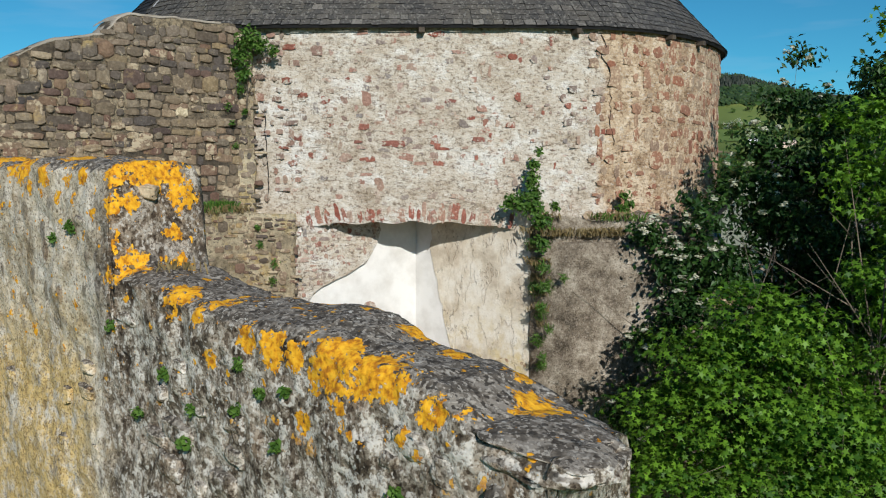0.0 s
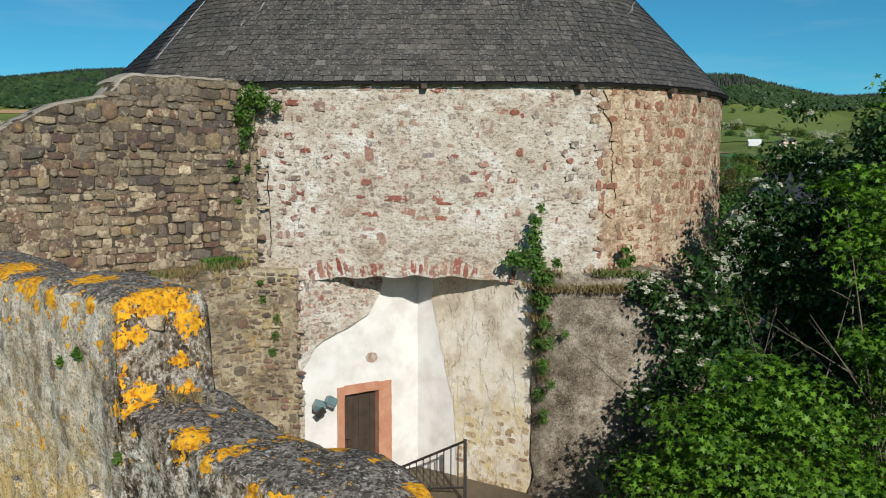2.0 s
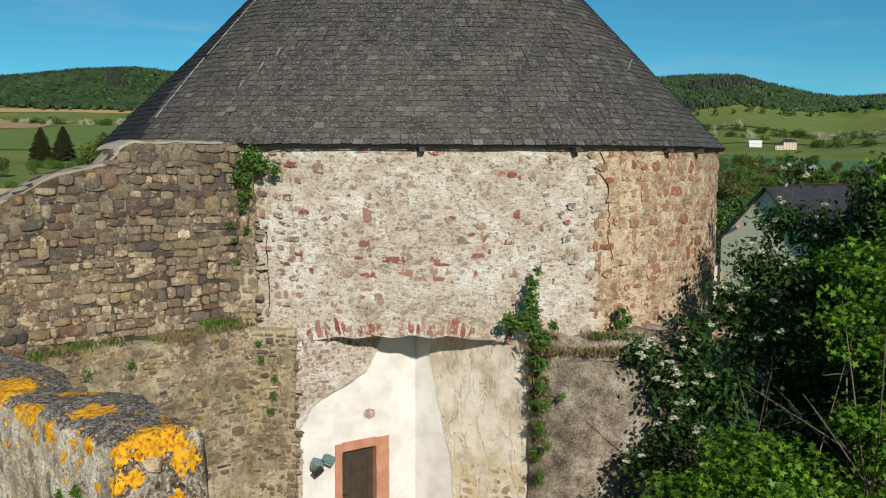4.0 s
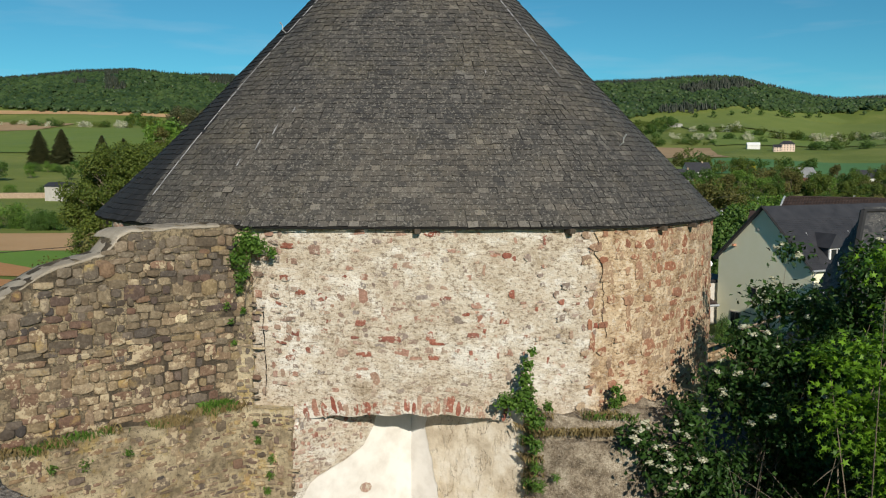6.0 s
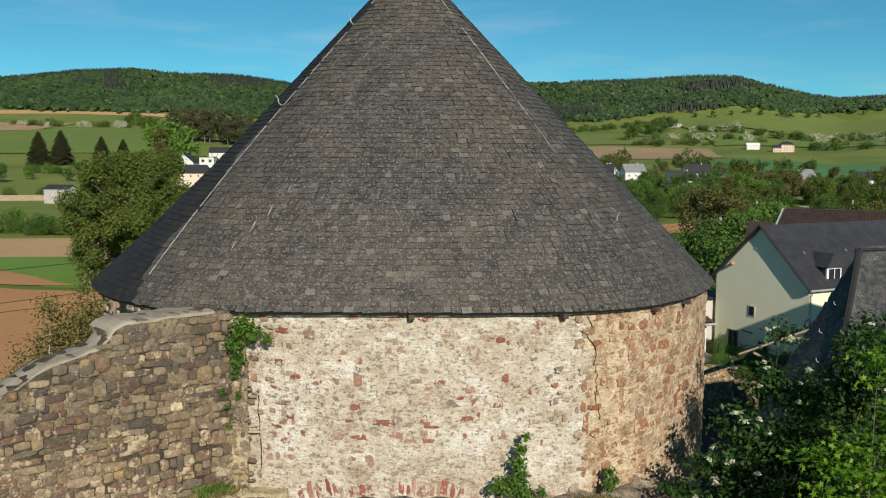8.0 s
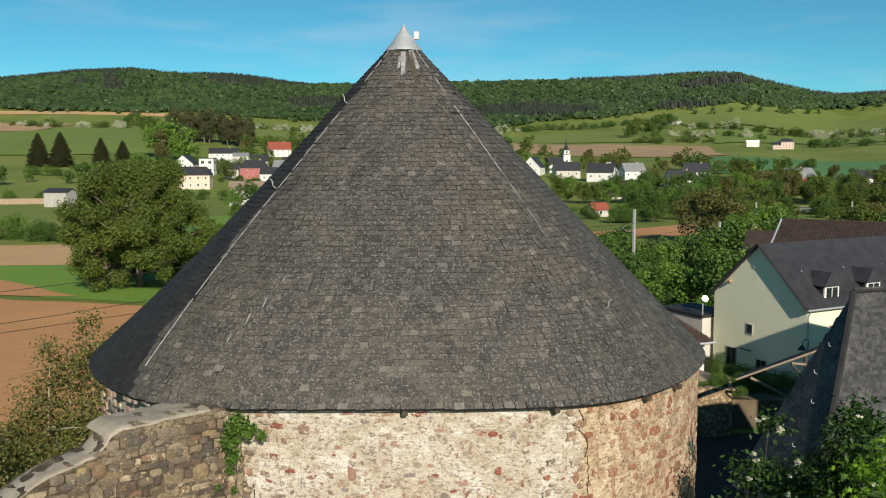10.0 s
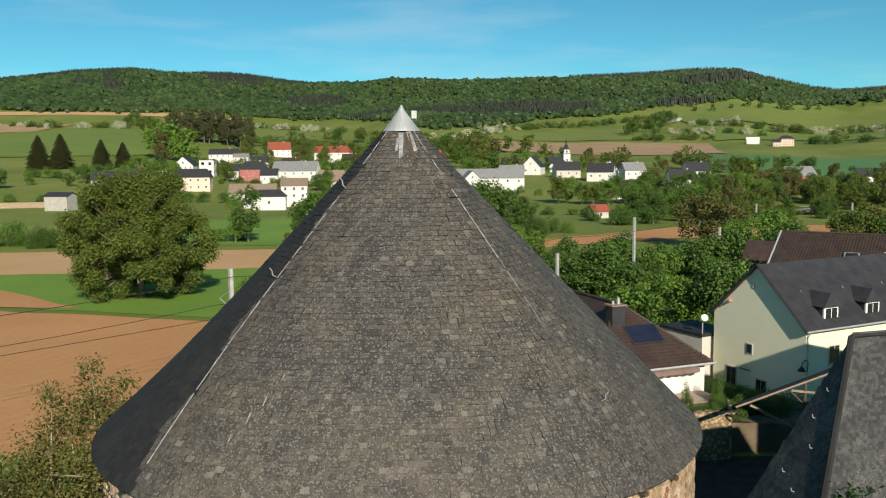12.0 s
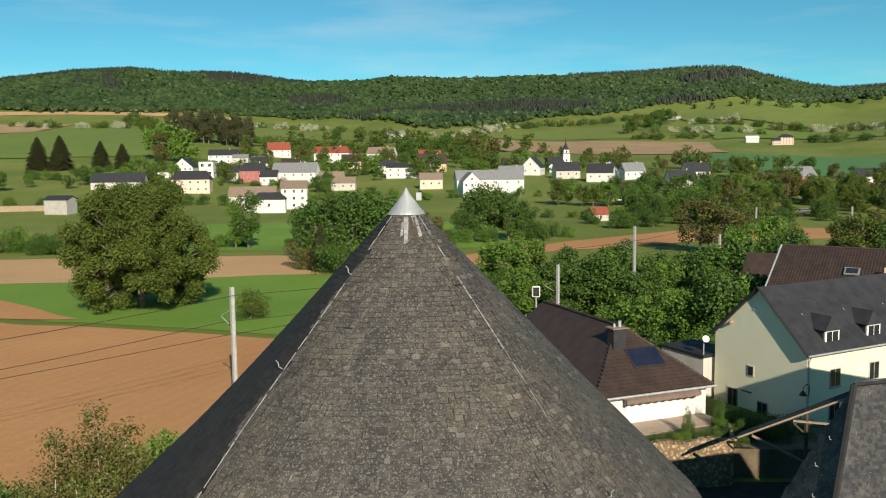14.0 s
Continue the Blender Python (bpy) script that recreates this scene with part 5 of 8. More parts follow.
    part("terrace", box(-5.2, 4.6, -W / 2 - 2.4, -W / 2 + 0.4, -1.6, 0.20), "paving", t, "reddish paved terrace")


tiled_house()


def brown_roofed_house():
    L, W, H, R = 24.0, 16.0, 6.0, 3.9
    t = thing("house", "house with a wide brown tiled roof and roof windows", "house", "houses by the castle")
    c = Vector((37.2, 98, 0)) + Vector((0.84, -0.54, 0)) * 12 + Vector((0.54, 0.84, 0)) * 8
    t.matrix_basis = pose(c.x, c.y, 4.5, 0, 0, -32.7)
    part("wall", shell_walls(L, W, H, R), "cream", t)
    roof = part("roof", gable_roof(L, W, H, R, 0.4, 0.14), "brown_tile", t, "dark brown interlocking tiles")
    slant = math.hypot(R, W / 2) + 0.45
    n = 24
    for i in range(n):
        s = slant - i * slant / n
        verts, faces = [], []
        m = int(L / 0.32)
        for j in range(m * 2 + 1):
            x, lift = -L / 2 - 0.35 + (L + 0.7) * j / (m * 2), 0.04 if j % 2 else 0.0
            verts += [(x, -0.02, lift + 0.05), (x, slant / n, lift + 0.01), (x, -0.02, 0.0)]
        for j in range(m * 2):
            p = j * 3
            faces += [(p, p + 3, p + 4, p + 1), (p + 2, p + 5, p + 3, p)]
        part("tile_course", (verts, faces), "brown_tile", roof, place=slope_place(L, W, H - 0.11, R, 0, s))
    part("verge_board", tube([(-L / 2 - 0.45, -W / 2 - 0.4, H - 0.1), (-L / 2 - 0.45, 0, H + R + 0.2)], 0.13, 5), "zinc", t, "pale metal verge strip")
    part("ridge_tiles", tube([(-L / 2, 0, H + R + 0.2), (L / 2, 0, H + R + 0.2)], 0.14, 6), "brown_tile", roof)
    for x, s in ((-4.0, 5.2), (3.6, 6.4), (0.6, 8.4)):
        f = part("roof_window", box(-0.8, 0.8, -0.7, 0.7, 0.05, 0.22, 0.03), "grey_tile", t, "grey framed roof window", place=slope_place(L, W, H, R, x, s))
        part("pane", box(-0.62, 0.62, -0.52, 0.52, 0.2, 0.235), "glass", f)
    part("vent_box", box(-0.5, 0.5, -0.4, 0.4, 0.0, 1.1, 0.04), "tan_wall", t, "small tan vent stack", place=Matrix.Translation((-0.2, -5.6, H + 1.6)))
    house("small house with brown roof and bluish wall", 45.6, 117, -30, 7.5, 7, 5.3, 2.6, "grey_wall", "brown_tile", 2, 1, 1, False, z=4.0)


brown_roofed_house()


def castle_range():
    """The slated range beside the tower, seen roof first."""
    t = thing("slate_roofed_range", "castle wing with mossy dark slate hipped roof", "building")
    A, B = Vector((16.42, 34.0, 16.71)), Vector((27.0, 37.03, 16.71))
    C, D = Vector((13.42, 30.2, 8.2)), Vector((12.55, 36.0, 8.2))
    E, F = C + Vector((17.3, 4.96, 0)), D + Vector((17.3, 4.96, 0))
    roof = part("roof", ([A, B, C, D, E, F], [(0, 2, 4, 1), (0, 3, 2), (0, 1, 5, 3), (1, 4, 5)]), "felt", t, "dark slates with moss and pale lichen")
    base = [Vector((p.x, p.y, 0)) for p in (C, E, F, D)]
    mid = sum(base, Vector()) / 4
    base = [mid + (p - mid) * 0.95 for p in base]
    part("wall", slab([(p.x, p.y) for p in base], 2.0, 8.5), "curtain_mortar", t)
    rng = random.Random(61)
    shape = ([(-0.5, 0, 1.0), (0.5, 0, 1.0), (0.5, 1, 0), (-0.5, 1, 0), (-0.5, 0, 0.1), (0.5, 0, 0.1)], [(0, 1, 2, 3), (4, 5, 1, 0)])
    for (p0, p1, q0, q1), mat in (((C, E, A, B), "slate"), ((D, C, A, A), "slate")):
        V, Fc = [], []
        n = 64
        for i in range(n):
            u = i / n
            a, b = p0 + (q0 - p0) * u, p1 + (q1 - p1) * u
            up = ((q0 + q1) / 2 - (p0 + p1) / 2).normalized()
            al = (p1 - p0).normalized()
            out = al.cross(up).normalized()
            up = out.cross(al)
            length, s = (b - a).length, rng.uniform(-0.2, 0)
            while s < length:
                w = rng.uniform(0.12, 0.21)
                m = Matrix((al * w * 0.98, up * 0.32, out * rng.uniform(0.014, 0.026))).transposed().to_4x4()
                m.translation = a + al * (s + w / 2) + out * 0.02
                if w / 2 < s + w / 2 and s + w < length:
                    n0 = len(V)
                    V += [m @ Vector(v) for v in shape[0]]
                    Fc += [tuple(k + n0 for k in f) for f in shape[1]]
                s += w
        tagged(part("slating", (V, Fc), "range_slate", roof), kind="stuff")
    part("hip_strip", tube([A + Vector((0, 0, 0.03)), C + Vector((0, 0, 0.03))], 0.13, 6), "felt", roof)
    part("hip_strip", tube([A + Vector((0, 0, 0.03)), B + Vector((0, 0, 0.03))], 0.09, 6), "felt", roof)
    for u, v in ((0.35, 0.3), (0.5, 0.6), (0.62, 0.4), (0.3, 0.55), (0.75, 0.5)):
        p = D + (A - D) * u + (C - D) * (1 - u) * v
        o = (C - D).cross(A - D).normalized()
        part("roof_hook", tube([p + o * 0.02, p + o * 0.14, p + o * 0.16 + Vector((0, 0, 0.12))], 0.02, 5), "zinc", roof)


n = Nodes("range_slate")
col = n.ramp(n.rand(), (0.0, (0.026, 0.027, 0.031)), (0.5, (0.044, 0.044, 0.047)), (1.0, (0.070, 0.067, 0.066)))
crust = n.math("MULTIPLY", n.ramp(n.noise(0.55, 5, 0.7), (0.50, 0.0), (0.62, 1.0)), n.ramp(n.noise(16, 5, 0.85, stretch=(1, 1, 2.2)), (0.51, 0.0), (0.57, 0.85)))
col = n.mix(crust, col, (0.24, 0.23, 0.20))
col = n.mix(n.ramp(n.noise(17, 3, 0.6), (0.68, 0.0), (0.71, 0.9)), col, (0.50, 0.50, 0.48))
n.bump(n.noise(22, 5, 0.7), 0.5, 0.01)
M["range_slate"] = n.out(col, 0.55)
castle_range()


# unseen block, placed so its shadow falls on the yard and yellow house
keep = thing("unseen_castle_block", "tall unseen rubble block by the slated wing, added to shade the yard", "building", kind="structure")
part("wall", box(28.2, 43.0, 36.8, 47.0, 1.5, 18.6, 0.1), "curtain_mortar", keep)
part("roof", slab([(28.0, 36.6), (43.2, 36.6), (43.2, 47.2), (28.0, 47.2)], 18.604, 18.9), "felt", keep)


def lean_to():
    t = thing("lean_to_roof", "old timber lean-to roof on struts below the castle", "shed")
    v = [(18.2, 52.0, 8.66), (25.4, 52.0, 11.26), (25.6, 53.1, 11.22), (18.5, 52.9, 8.60)]
    V = v + [(x, y, z - 0.10) for x, y, z in v]
    part("roof", (V, [(0, 1, 2, 3), (7, 6, 5, 4), (0, 4, 5, 1), (1, 5, 6, 2), (2, 6, 7, 3), (3, 7, 4, 0)]), "felt", t)
    part("edge_board", tube([(18.1, 51.95, 8.60), (25.2, 51.95, 11.18)], 0.07, 4), "pale_wood", t, "weathered edge beam")
    part("strut", tube([(18.96, 52.0, 8.72), (22.35, 52.0, 6.94)], 0.09, 5), "pale_wood", t)
    part("strut", tube([(21.44, 52.0, 9.6), (23.92, 52.0, 9.34)], 0.08, 5), "pale_wood", t)
    part("post", tube([(22.3, 52.05, 4.5), (22.3, 52.05, 10.2)], 0.12, 6), "rafter", t)
    part("brace", tube([(21.44, 52.0, 9.51), (22.3, 52.05, 8.7)], 0.07, 5), "rafter", t)


# near black: the yard's deep shade put into the colour
M["tarmac"] = plain("tarmac", (0.030, 0.028, 0.026), (0.055, 0.050, 0.045), 1.0, 20, 0.95)
M["pale_wood"] = plain("pale_wood", (0.22, 0.17, 0.12), (0.34, 0.27, 0.20), 3, 30, 0.9, bump=0.4)
lean_to()


# dark sheet laid over the grass where the yard lies in shade
yard2 = new("yard_paving", mesh_of("yard_paving", *slab([(10.5, 36.0), (33.0, 36.0), (33.0, 59.0), (20.4, 59.6), (10.5, 58.4)], 0.5, 2.9), "tarmac"))
tagged(yard2, "yard below the castle wing, coloured dark for its shade", "yard", kind="structure")


def garden_wall():
    t = thing("garden_wall", "sunlit tan rubble garden wall below the bungalow", "wall", kind="structure")
    V, F = [], []
    pts = [(10.6 + 0.60 * i, 57.8 + 0.06 * i + 0.06 * math.sin(i * 1.7)) for i in range(17)] + [(20.6, 60.0), (21.0, 61.8)]
    for i, (x, y) in enumerate(pts):
        top = 5.95 + 0.10 * math.sin(i * 1.1) + 0.012 * i
        for k in range(9):
            V.append(rough((x, y - 0.10 * math.sin(k * 0.35), 2.4 + (top - 2.4) * k / 8), 0.08, 1.1))
        for o, z in ((0.25, top + 0.10), (0.55, top + 0.06), (0.6, 2.4)):
            V.append(rough((x - 0.2 * o, y + o, z), 0.06, 1.1))
    for i in range(len(pts) - 1):
        for k in range(11):
            p = i * 12 + k
            F.append((p, p + 12, p + 13, p + 1))
    part("masonry", (V, F), "rubble", t, smooth=True)
    for i in range(len(pts) - 2):
        x, y = pts[i]
        part("coping_stone", box(-0.27, 0.27, -0.05, 0.5, -0.02, 0.10, 0.03), "rubble", t, place=pose(x + 0.25, y + 0.06, 5.98 + 0.10 * math.sin(i * 1.1) + 0.012 * i, 0, 0, 4))


n = Nodes("rubble")
wob = n.add("TexNoise", Vector=n.pos, Scale=5.0, Detail=3.0)
cell = n.add("TexVoronoi", Vector=n.mix(0.2, n.pos, wob.outputs["Color"], "ADD"), Scale=3.6)
col = n.ramp(n.add("SeparateColor", Color=cell.outputs["Color"]).outputs["Red"], (0.0, (0.30, 0.19, 0.10)), (0.5, (0.44, 0.31, 0.18)), (1.0, (0.52, 0.42, 0.28)))
col = n.mix(n.ramp(cell.outputs["Distance"], (0.36, 0.0), (0.5, 0.8)), col, (0.17, 0.12, 0.07))
col = n.mix(n.ramp(n.noise(20, 5, 0.75), (0.38, 0.7), (0.46, 0.0)), col, (0.12, 0.09, 0.06))
n.bump(n.math("ADD", n.noise(9, 5, 0.7), n.math("MULTIPLY", cell.outputs["Distance"], -2.0)), 0.9, 0.06)
M["rubble"] = n.out(col, 0.95)
garden_wall()
# earth slab added over the grass, dark in place of the garden's shade
bed = new("garden_bed", mesh_of("garden_bed", *slab([(11.5, 58.7), (18.0, 59.4), (20.8, 59.8), (33.5, 59.2), (33.5, 66.5), (27.6, 67.0), (24.6, 68.0), (12.0, 62.0)], 1.0, 5.14), "earth"))
tagged(bed, "earth of the planted garden by the bungalow, dark for its shade", "ground", kind="structure")

# the village
house("long whitewashed barn with brown tiled roof", -87, 407, 6, 21, 10, 6.8, 4.0, "white_wall", "tan_tile", 3, 1, 1, False, name="barn")
house("tall whitewashed house joined to the barn", -69.5, 417, 6, 12, 12, 9.8, 3.2, "white_wall", "tan_tile", 3, 3, 2, True)
house("small whitewashed outbuilding with grey hipped roof", -77, 394, 6, 14.5, 7, 6.2, 2.6, "white_wall", "dark_tile", 1, 1, 0, False, hip0=3, hip1=3, name="outbuilding")
house("white gabled modern house with black roof and big windows", -176, 607, 90, 15, 15, 8.0, 6.5, "white_wall", "dark_tile", 2, 2, 4, False)
house("white flat-roofed modern cube house", -160, 604, 0, 11, 9, 12.5, 0.05, "white_wall", "dark_tile", 2, 2, 2, False, win=(2.2, 2.2))
house("white low garage beside the modern house", -190, 600, 0, 12, 8, 4.0, 0.05, "white_wall", "dark_tile", 0, 1, 0, False)
house("white house with dark hipped roof", -181, 735, 4, 26, 12, 8.0, 5.0, "white_wall", "dark_tile", 5, 2, 2, True)
house("pale grey house with a low roof", -165, 728, 4, 14, 10, 6.0, 3.0, "grey_wall", "grey_tile", 3, 1, 2, False)
house("red-rendered house with dark mansard roof", -123, 580, 5, 19, 11, 8.5, 5.5, "pink_wall", "dark_tile", 5, 2, 2, True, hip0=3, hip1=3)
house("pale blue house with dark roof", -138, 584, 5, 9, 9, 6.5, 4.5, "grey_wall", "dark_tile", 2, 2, 2, False)
house("white house with orange-red tiled roof", -158, 860, 20, 24, 14, 8.0, 8.0, "white_wall", "red_tile", 4, 2, 3, True)
house("low white garage building in the village", -172, 760, 0, 26, 8, 5.0, 0.5, "white_wall", "grey_tile", 3, 1, 1, False)
house("long white house with slate-grey roof", -93, 566, -8, 32, 13, 9.0, 6.5, "white_wall", "grey_tile", 5, 2, 3, True)
house("dark-roofed house beside the red one", -109, 560, 0, 12, 10, 6.0, 4.5, "white_wall", "dark_tile", 2, 1, 2, False)
house("small grey house with brown tiled roof", -67, 540, -5, 17, 10, 5.5, 5.5, "grey_wall", "tan_tile", 3, 1, 2, False)
house("white house with red tiled hipped roof", -92, 755, -8, 34, 14, 9.5, 6.0, "white_wall", "red_tile", 5, 2, 2, True, hip1=4)
house("white house with solar-grey roof", -50, 750, -15, 26, 13, 9.0, 6.0, "white_wall", "tan_tile", 4, 2, 2, True)
house("tan house with wine-red roof", -7, 655, 5, 24, 13, 6.5, 8.0, "tan_wall", "brown_tile", 4, 1, 2, True)
house("white house with a bright red roof", -9, 720, 5, 20, 12, 8.0, 6.0, "white_wall", "red_tile", 4, 1, 2, False)
house("white house with dark low roof", -26, 600, 0, 24, 12, 8.0, 3.0, "white_wall", "dark_tile", 4, 2, 2, True)
house("pale pink house with tan roof", -6, 525, 5, 15, 10, 6.5, 4.0, "rose_wall", "tan_tile", 3, 1, 2, False)
house("long white apartment house with grey metal roof", 27, 492, 8, 42, 12, 9.5, 5.5, "white_wall", "grey_tile", 6, 2, 2, False)
house("white gabled wing of the apartment house", 16, 480, 98, 16, 11, 9.5, 5.5, "white_wall", "grey_tile", 2, 2, 3, False)
house("small grey house beside the apartments", -58, 525, 0, 16, 9, 5.0, 3.5, "grey_wall", "tan_tile", 3, 1, 2, False)
house("white house with steep white gable", 64, 610, 70, 16, 15, 6.0, 8.0, "white_wall", "dark_tile", 2, 1, 2, False)
house("village house with dark slate roof", 82, 575, 10, 18, 11, 6.0, 6.0, "grey_wall", "dark_tile", 3, 1, 2, True)
house("village house with dark slate roof", 100, 548, -20, 18, 11, 6.5, 6.0, "white_wall", "dark_tile", 3, 1, 2, True)
house("village house with a white gable", 111, 575, 75, 14, 11, 6.0, 6.0, "white_wall", "dark_tile", 3, 1, 2, False)
house("white village house with grey roof", 122, 560, 15, 16, 10, 6.0, 5.5, "white_wall", "grey_tile", 3, 1, 2, True)
house("house with reddish brown roof among trees", 97, 447, -12, 19, 10, 4.5, 4.5, "white_wall", "brown_tile", 3, 1, 2, True)
house("small wooden garden hut with red roof", 59.5, 331, 20, 6.5, 4.5, 2.8, 2.2, "grey_wall", "red_tile", 1, 1, 0, False, name="garden_hut")
house("cream farmhouse with dark mansard roof on the slope", 382, 975, -12, 15, 9, 8, 3.2, "rose_wall", "dark_tile", 5, 3, 2, True, hip0=4, hip1=4, name="farmhouse", wmat="stone_frame")
house("cream farmhouse wing with dark roof", 370, 972, -12, 8, 7, 5, 2.5, "rose_wall", "dark_tile", 3, 2, 2, False, name="farmhouse", wmat="stone_frame")
house("white farm barn with pale roof", 357, 1010, -10, 14, 8, 4.6, 2.6, "white_wall", "white_frame", 0, 1, 0, False, name="barn")
house("long pale farm shed high on the slope", 395, 1510, 0, 30, 10, 3.6, 1.8, "concrete", "concrete", 0, 1, 0, False, name="farm_shed")
house("white house with grey roof at the village edge", 210, 520, 0, 15, 10, 6.0, 5.0, "white_wall", "grey_tile", 3, 2, 2, True)
house("house with wine-red gable and grey roof", 213, 515, 20, 12, 11, 5.5, 6.0, "pink_wall", "grey_tile", 3, 1, 2, False)
house("low white house with grey roof", 250, 512, 5, 20, 10, 5.0, 5.0, "white_wall", "dark_tile", 4, 1, 2, True)
house("dark-roofed house at the village edge", 282, 505, -15, 16, 12, 6.0, 6.5, "white_wall", "dark_tile", 3, 1, 2, False)
house("house with dark slate roof among trees", 138, 505, 10, 18, 11, 5.0, 6.0, "white_wall", "dark_tile", 3, 1, 2, True)
house("long low building with dark slate roof behind the tree", -190, 520, 3, 34, 11, 5.0, 5.5, "grey_wall", "dark_tile", 5, 1, 1, False)
house("rose-coloured house with dark mansard roof", -143, 505, 5, 24, 12, 9.0, 5.0, "rose_wall", "dark_tile", 5, 2, 3, False, hip0=3, hip1=3)
house("stone shed with dark pitched roof by the lane", -170, 392, -10, 11, 8, 6.5, 1.5, "concrete", "dark_tile", 0, 1, 0, False, name="stone_shed")
house("low shed with blue metal roof", -138, 395, 10, 24, 8, 5.0, 1.2, "concrete", "grey_tile", 0, 1, 0, False, name="metal_shed")
house("village house with dark slate roof", -40, 640, 8, 15, 10, 6.0, 5.0, "white_wall", "dark_tile", 3, 2, 2, True)
house("white village house with brown tiled roof", -112, 660, -6, 16, 10, 6.0, 5.0, "white_wall", "brown_tile", 3, 2, 2, True)
house("grey village house with dark roof", -138, 670, 12, 14, 10, 6.0, 5.0, "grey_wall", "dark_tile", 3, 2, 2, False)
house("village house with brown tiled roof", -70, 690, 10, 16, 11, 6.0, 6.0, "rose_wall", "brown_tile", 3, 2, 2, True)
house("white village house with grey roof", 45, 560, -10, 17, 10, 6.0, 5.0, "white_wall", "grey_tile", 3, 2, 2, True)
house("village house with brown tiled roof", 52, 640, 15, 16, 10, 6.0, 5.5, "white_wall", "brown_tile", 3, 1, 2, True)
house("village house with dark slate roof", 158, 545, 8, 17, 11, 6.0, 6.0, "white_wall", "dark_tile", 3, 2, 2, True)
house("white building far up the valley", -62, 1190, 0, 26, 12, 6, 4, "white_wall", "grey_tile", 0, 1, 0, False)


def church():
    t = thing("church", "white village church with slender dark spire", "church")
    t.matrix_basis = pose(91, 640, land(91, 640), 0, 0, 8) @ Matrix.Diagonal((0.85, 0.85, 0.76, 1))
    body = part("nave_wall", box(-16, -3, -5, 5, -3, 8), "white_wall", t)
    part("nave_roof", (lambda v, f: ([(x - 9.5, y, z) for x, y, z in v], f))(*gable_roof(14, 11, 8, 6)), "dark_tile", t)
    part("bell_tower", box(-3.0, 3.0, -3.0, 3.0, -3, 17, 0.1), "white_wall", t)
    part("belfry", box(-2.4, 2.4, -2.4, 2.4, 17, 21, 0.3), "white_wall", t)
    for a in range(4):
        window_on(t, pose(0, 0, 0, 0, 0, a * 90) @ Matrix.Translation((0, 2.42, 19)), 1.2, 2.0, "stone_frame", mullion=False)
        window_on(t, pose(0, 0, 0, 0, 0, a * 90) @ Matrix.Translation((0, 3.02, 11)), 1.0, 1.8, "stone_frame", mullion=False)
    prof = [(17.0, 3.4), (17.5, 3.0)]
    part("tower_cornice", tube([(0, 0, 16.8), (0, 0, 17.3)], [3.9, 3.6], 8), "dark_tile", t)
    part("spire", tube([(0, 0, 21), (0, 0, 22.2), (0, 0, 23.4), (0, 0, 24.6), (0, 0, 26.5), (0, 0, 31)], [3.2, 2.6, 1.5, 1.6, 0.7, 0.08], 8), "dark_tile", t, "dark slated baroque spire")
    part("cross", tube([(0, 0, 31), (0, 0, 33)], 0.12, 4), "iron", t)


church()


# ---- plants ----
def leaf_cloud(clumps, count, size, rng, shape="leaf", shell=0.55, spray=1, up=0.4, spread=None, flat=0.6):
    """Leaves scattered through round clumps (x, y, z, r), thicker towards their skins."""
    V, F = [], []
    total = sum(c[3] ** 2 for c in clumps)
    for cx, cy, cz, r in clumps:
        for _ in range(max(1, int(count * r * r / total / spray))):
            d = Vector((rng.gauss(0, 1), rng.gauss(0, 1), rng.gauss(0, 1))).normalized()
            c = Vector((cx, cy, cz)) + d * r * (shell + (1 - shell) * rng.random()) * rng.uniform(0.85, 1.12)
            for _ in range(spray):
                p = c if spray == 1 else c + Vector((rng.gauss(0, 1), rng.gauss(0, 1), rng.gauss(0, flat))) * (spread or size * 1.2)
                nrm = (d * 0.6 + Vector((rng.gauss(0, 0.55), rng.gauss(0, 0.55), rng.gauss(0, 0.55) + up))).normalized()
                q = nrm.to_track_quat("Z", "Y")
                turn, s = rng.uniform(0, 6.28), size * rng.uniform(0.6, 1.25)
                ct, st = math.cos(turn) * s, math.sin(turn) * s
                n0 = len(V)
                for x, y, z in LEAVES[shape]:
                    V.append(p + q @ Vector((x * ct - y * st, x * st + y * ct, z * s)))
                F += [tuple(i + n0 for i in f) for f in LEAF_FACES[shape]]
    return V, F


LEAVES = {
    "leaf": [(-0.5, 0, 0), (-0.05, -0.28, 0.05), (0.5, 0, -0.06), (-0.05, 0.28, 0.05)],
    "tuft": [(-0.5, -0.1, 0), (0.05, -0.5, 0.12), (0.5, 0.05, -0.1), (0.1, 0.5, 0.1), (-0.35, 0.3, -0.08)],
    "maple": [(-0.5, 0, 0), (-0.12, -0.14, 0.03), (-0.1, -0.52, -0.04), (0.12, -0.2, 0.03), (0.5, -0.22, -0.05), (0.28, 0, 0.04), (0.5, 0.22, -0.05), (0.12, 0.2, 0.03), (-0.1, 0.52, -0.04), (-0.12, 0.14, 0.03)],
    "blade": [(-0.5, -0.05, 0), (0.1, -0.07, 0.08), (0.5, 0, 0), (0.1, 0.07, 0.08)],
}
LEAF_FACES = {"leaf": [(0, 1, 2, 3)], "tuft": [(0, 1, 2, 3, 4)], "maple": [(0, 1, 2, 3, 5, 7, 8, 9), (3, 4, 5), (5, 6, 7)], "blade": [(0, 1, 2, 3)]}


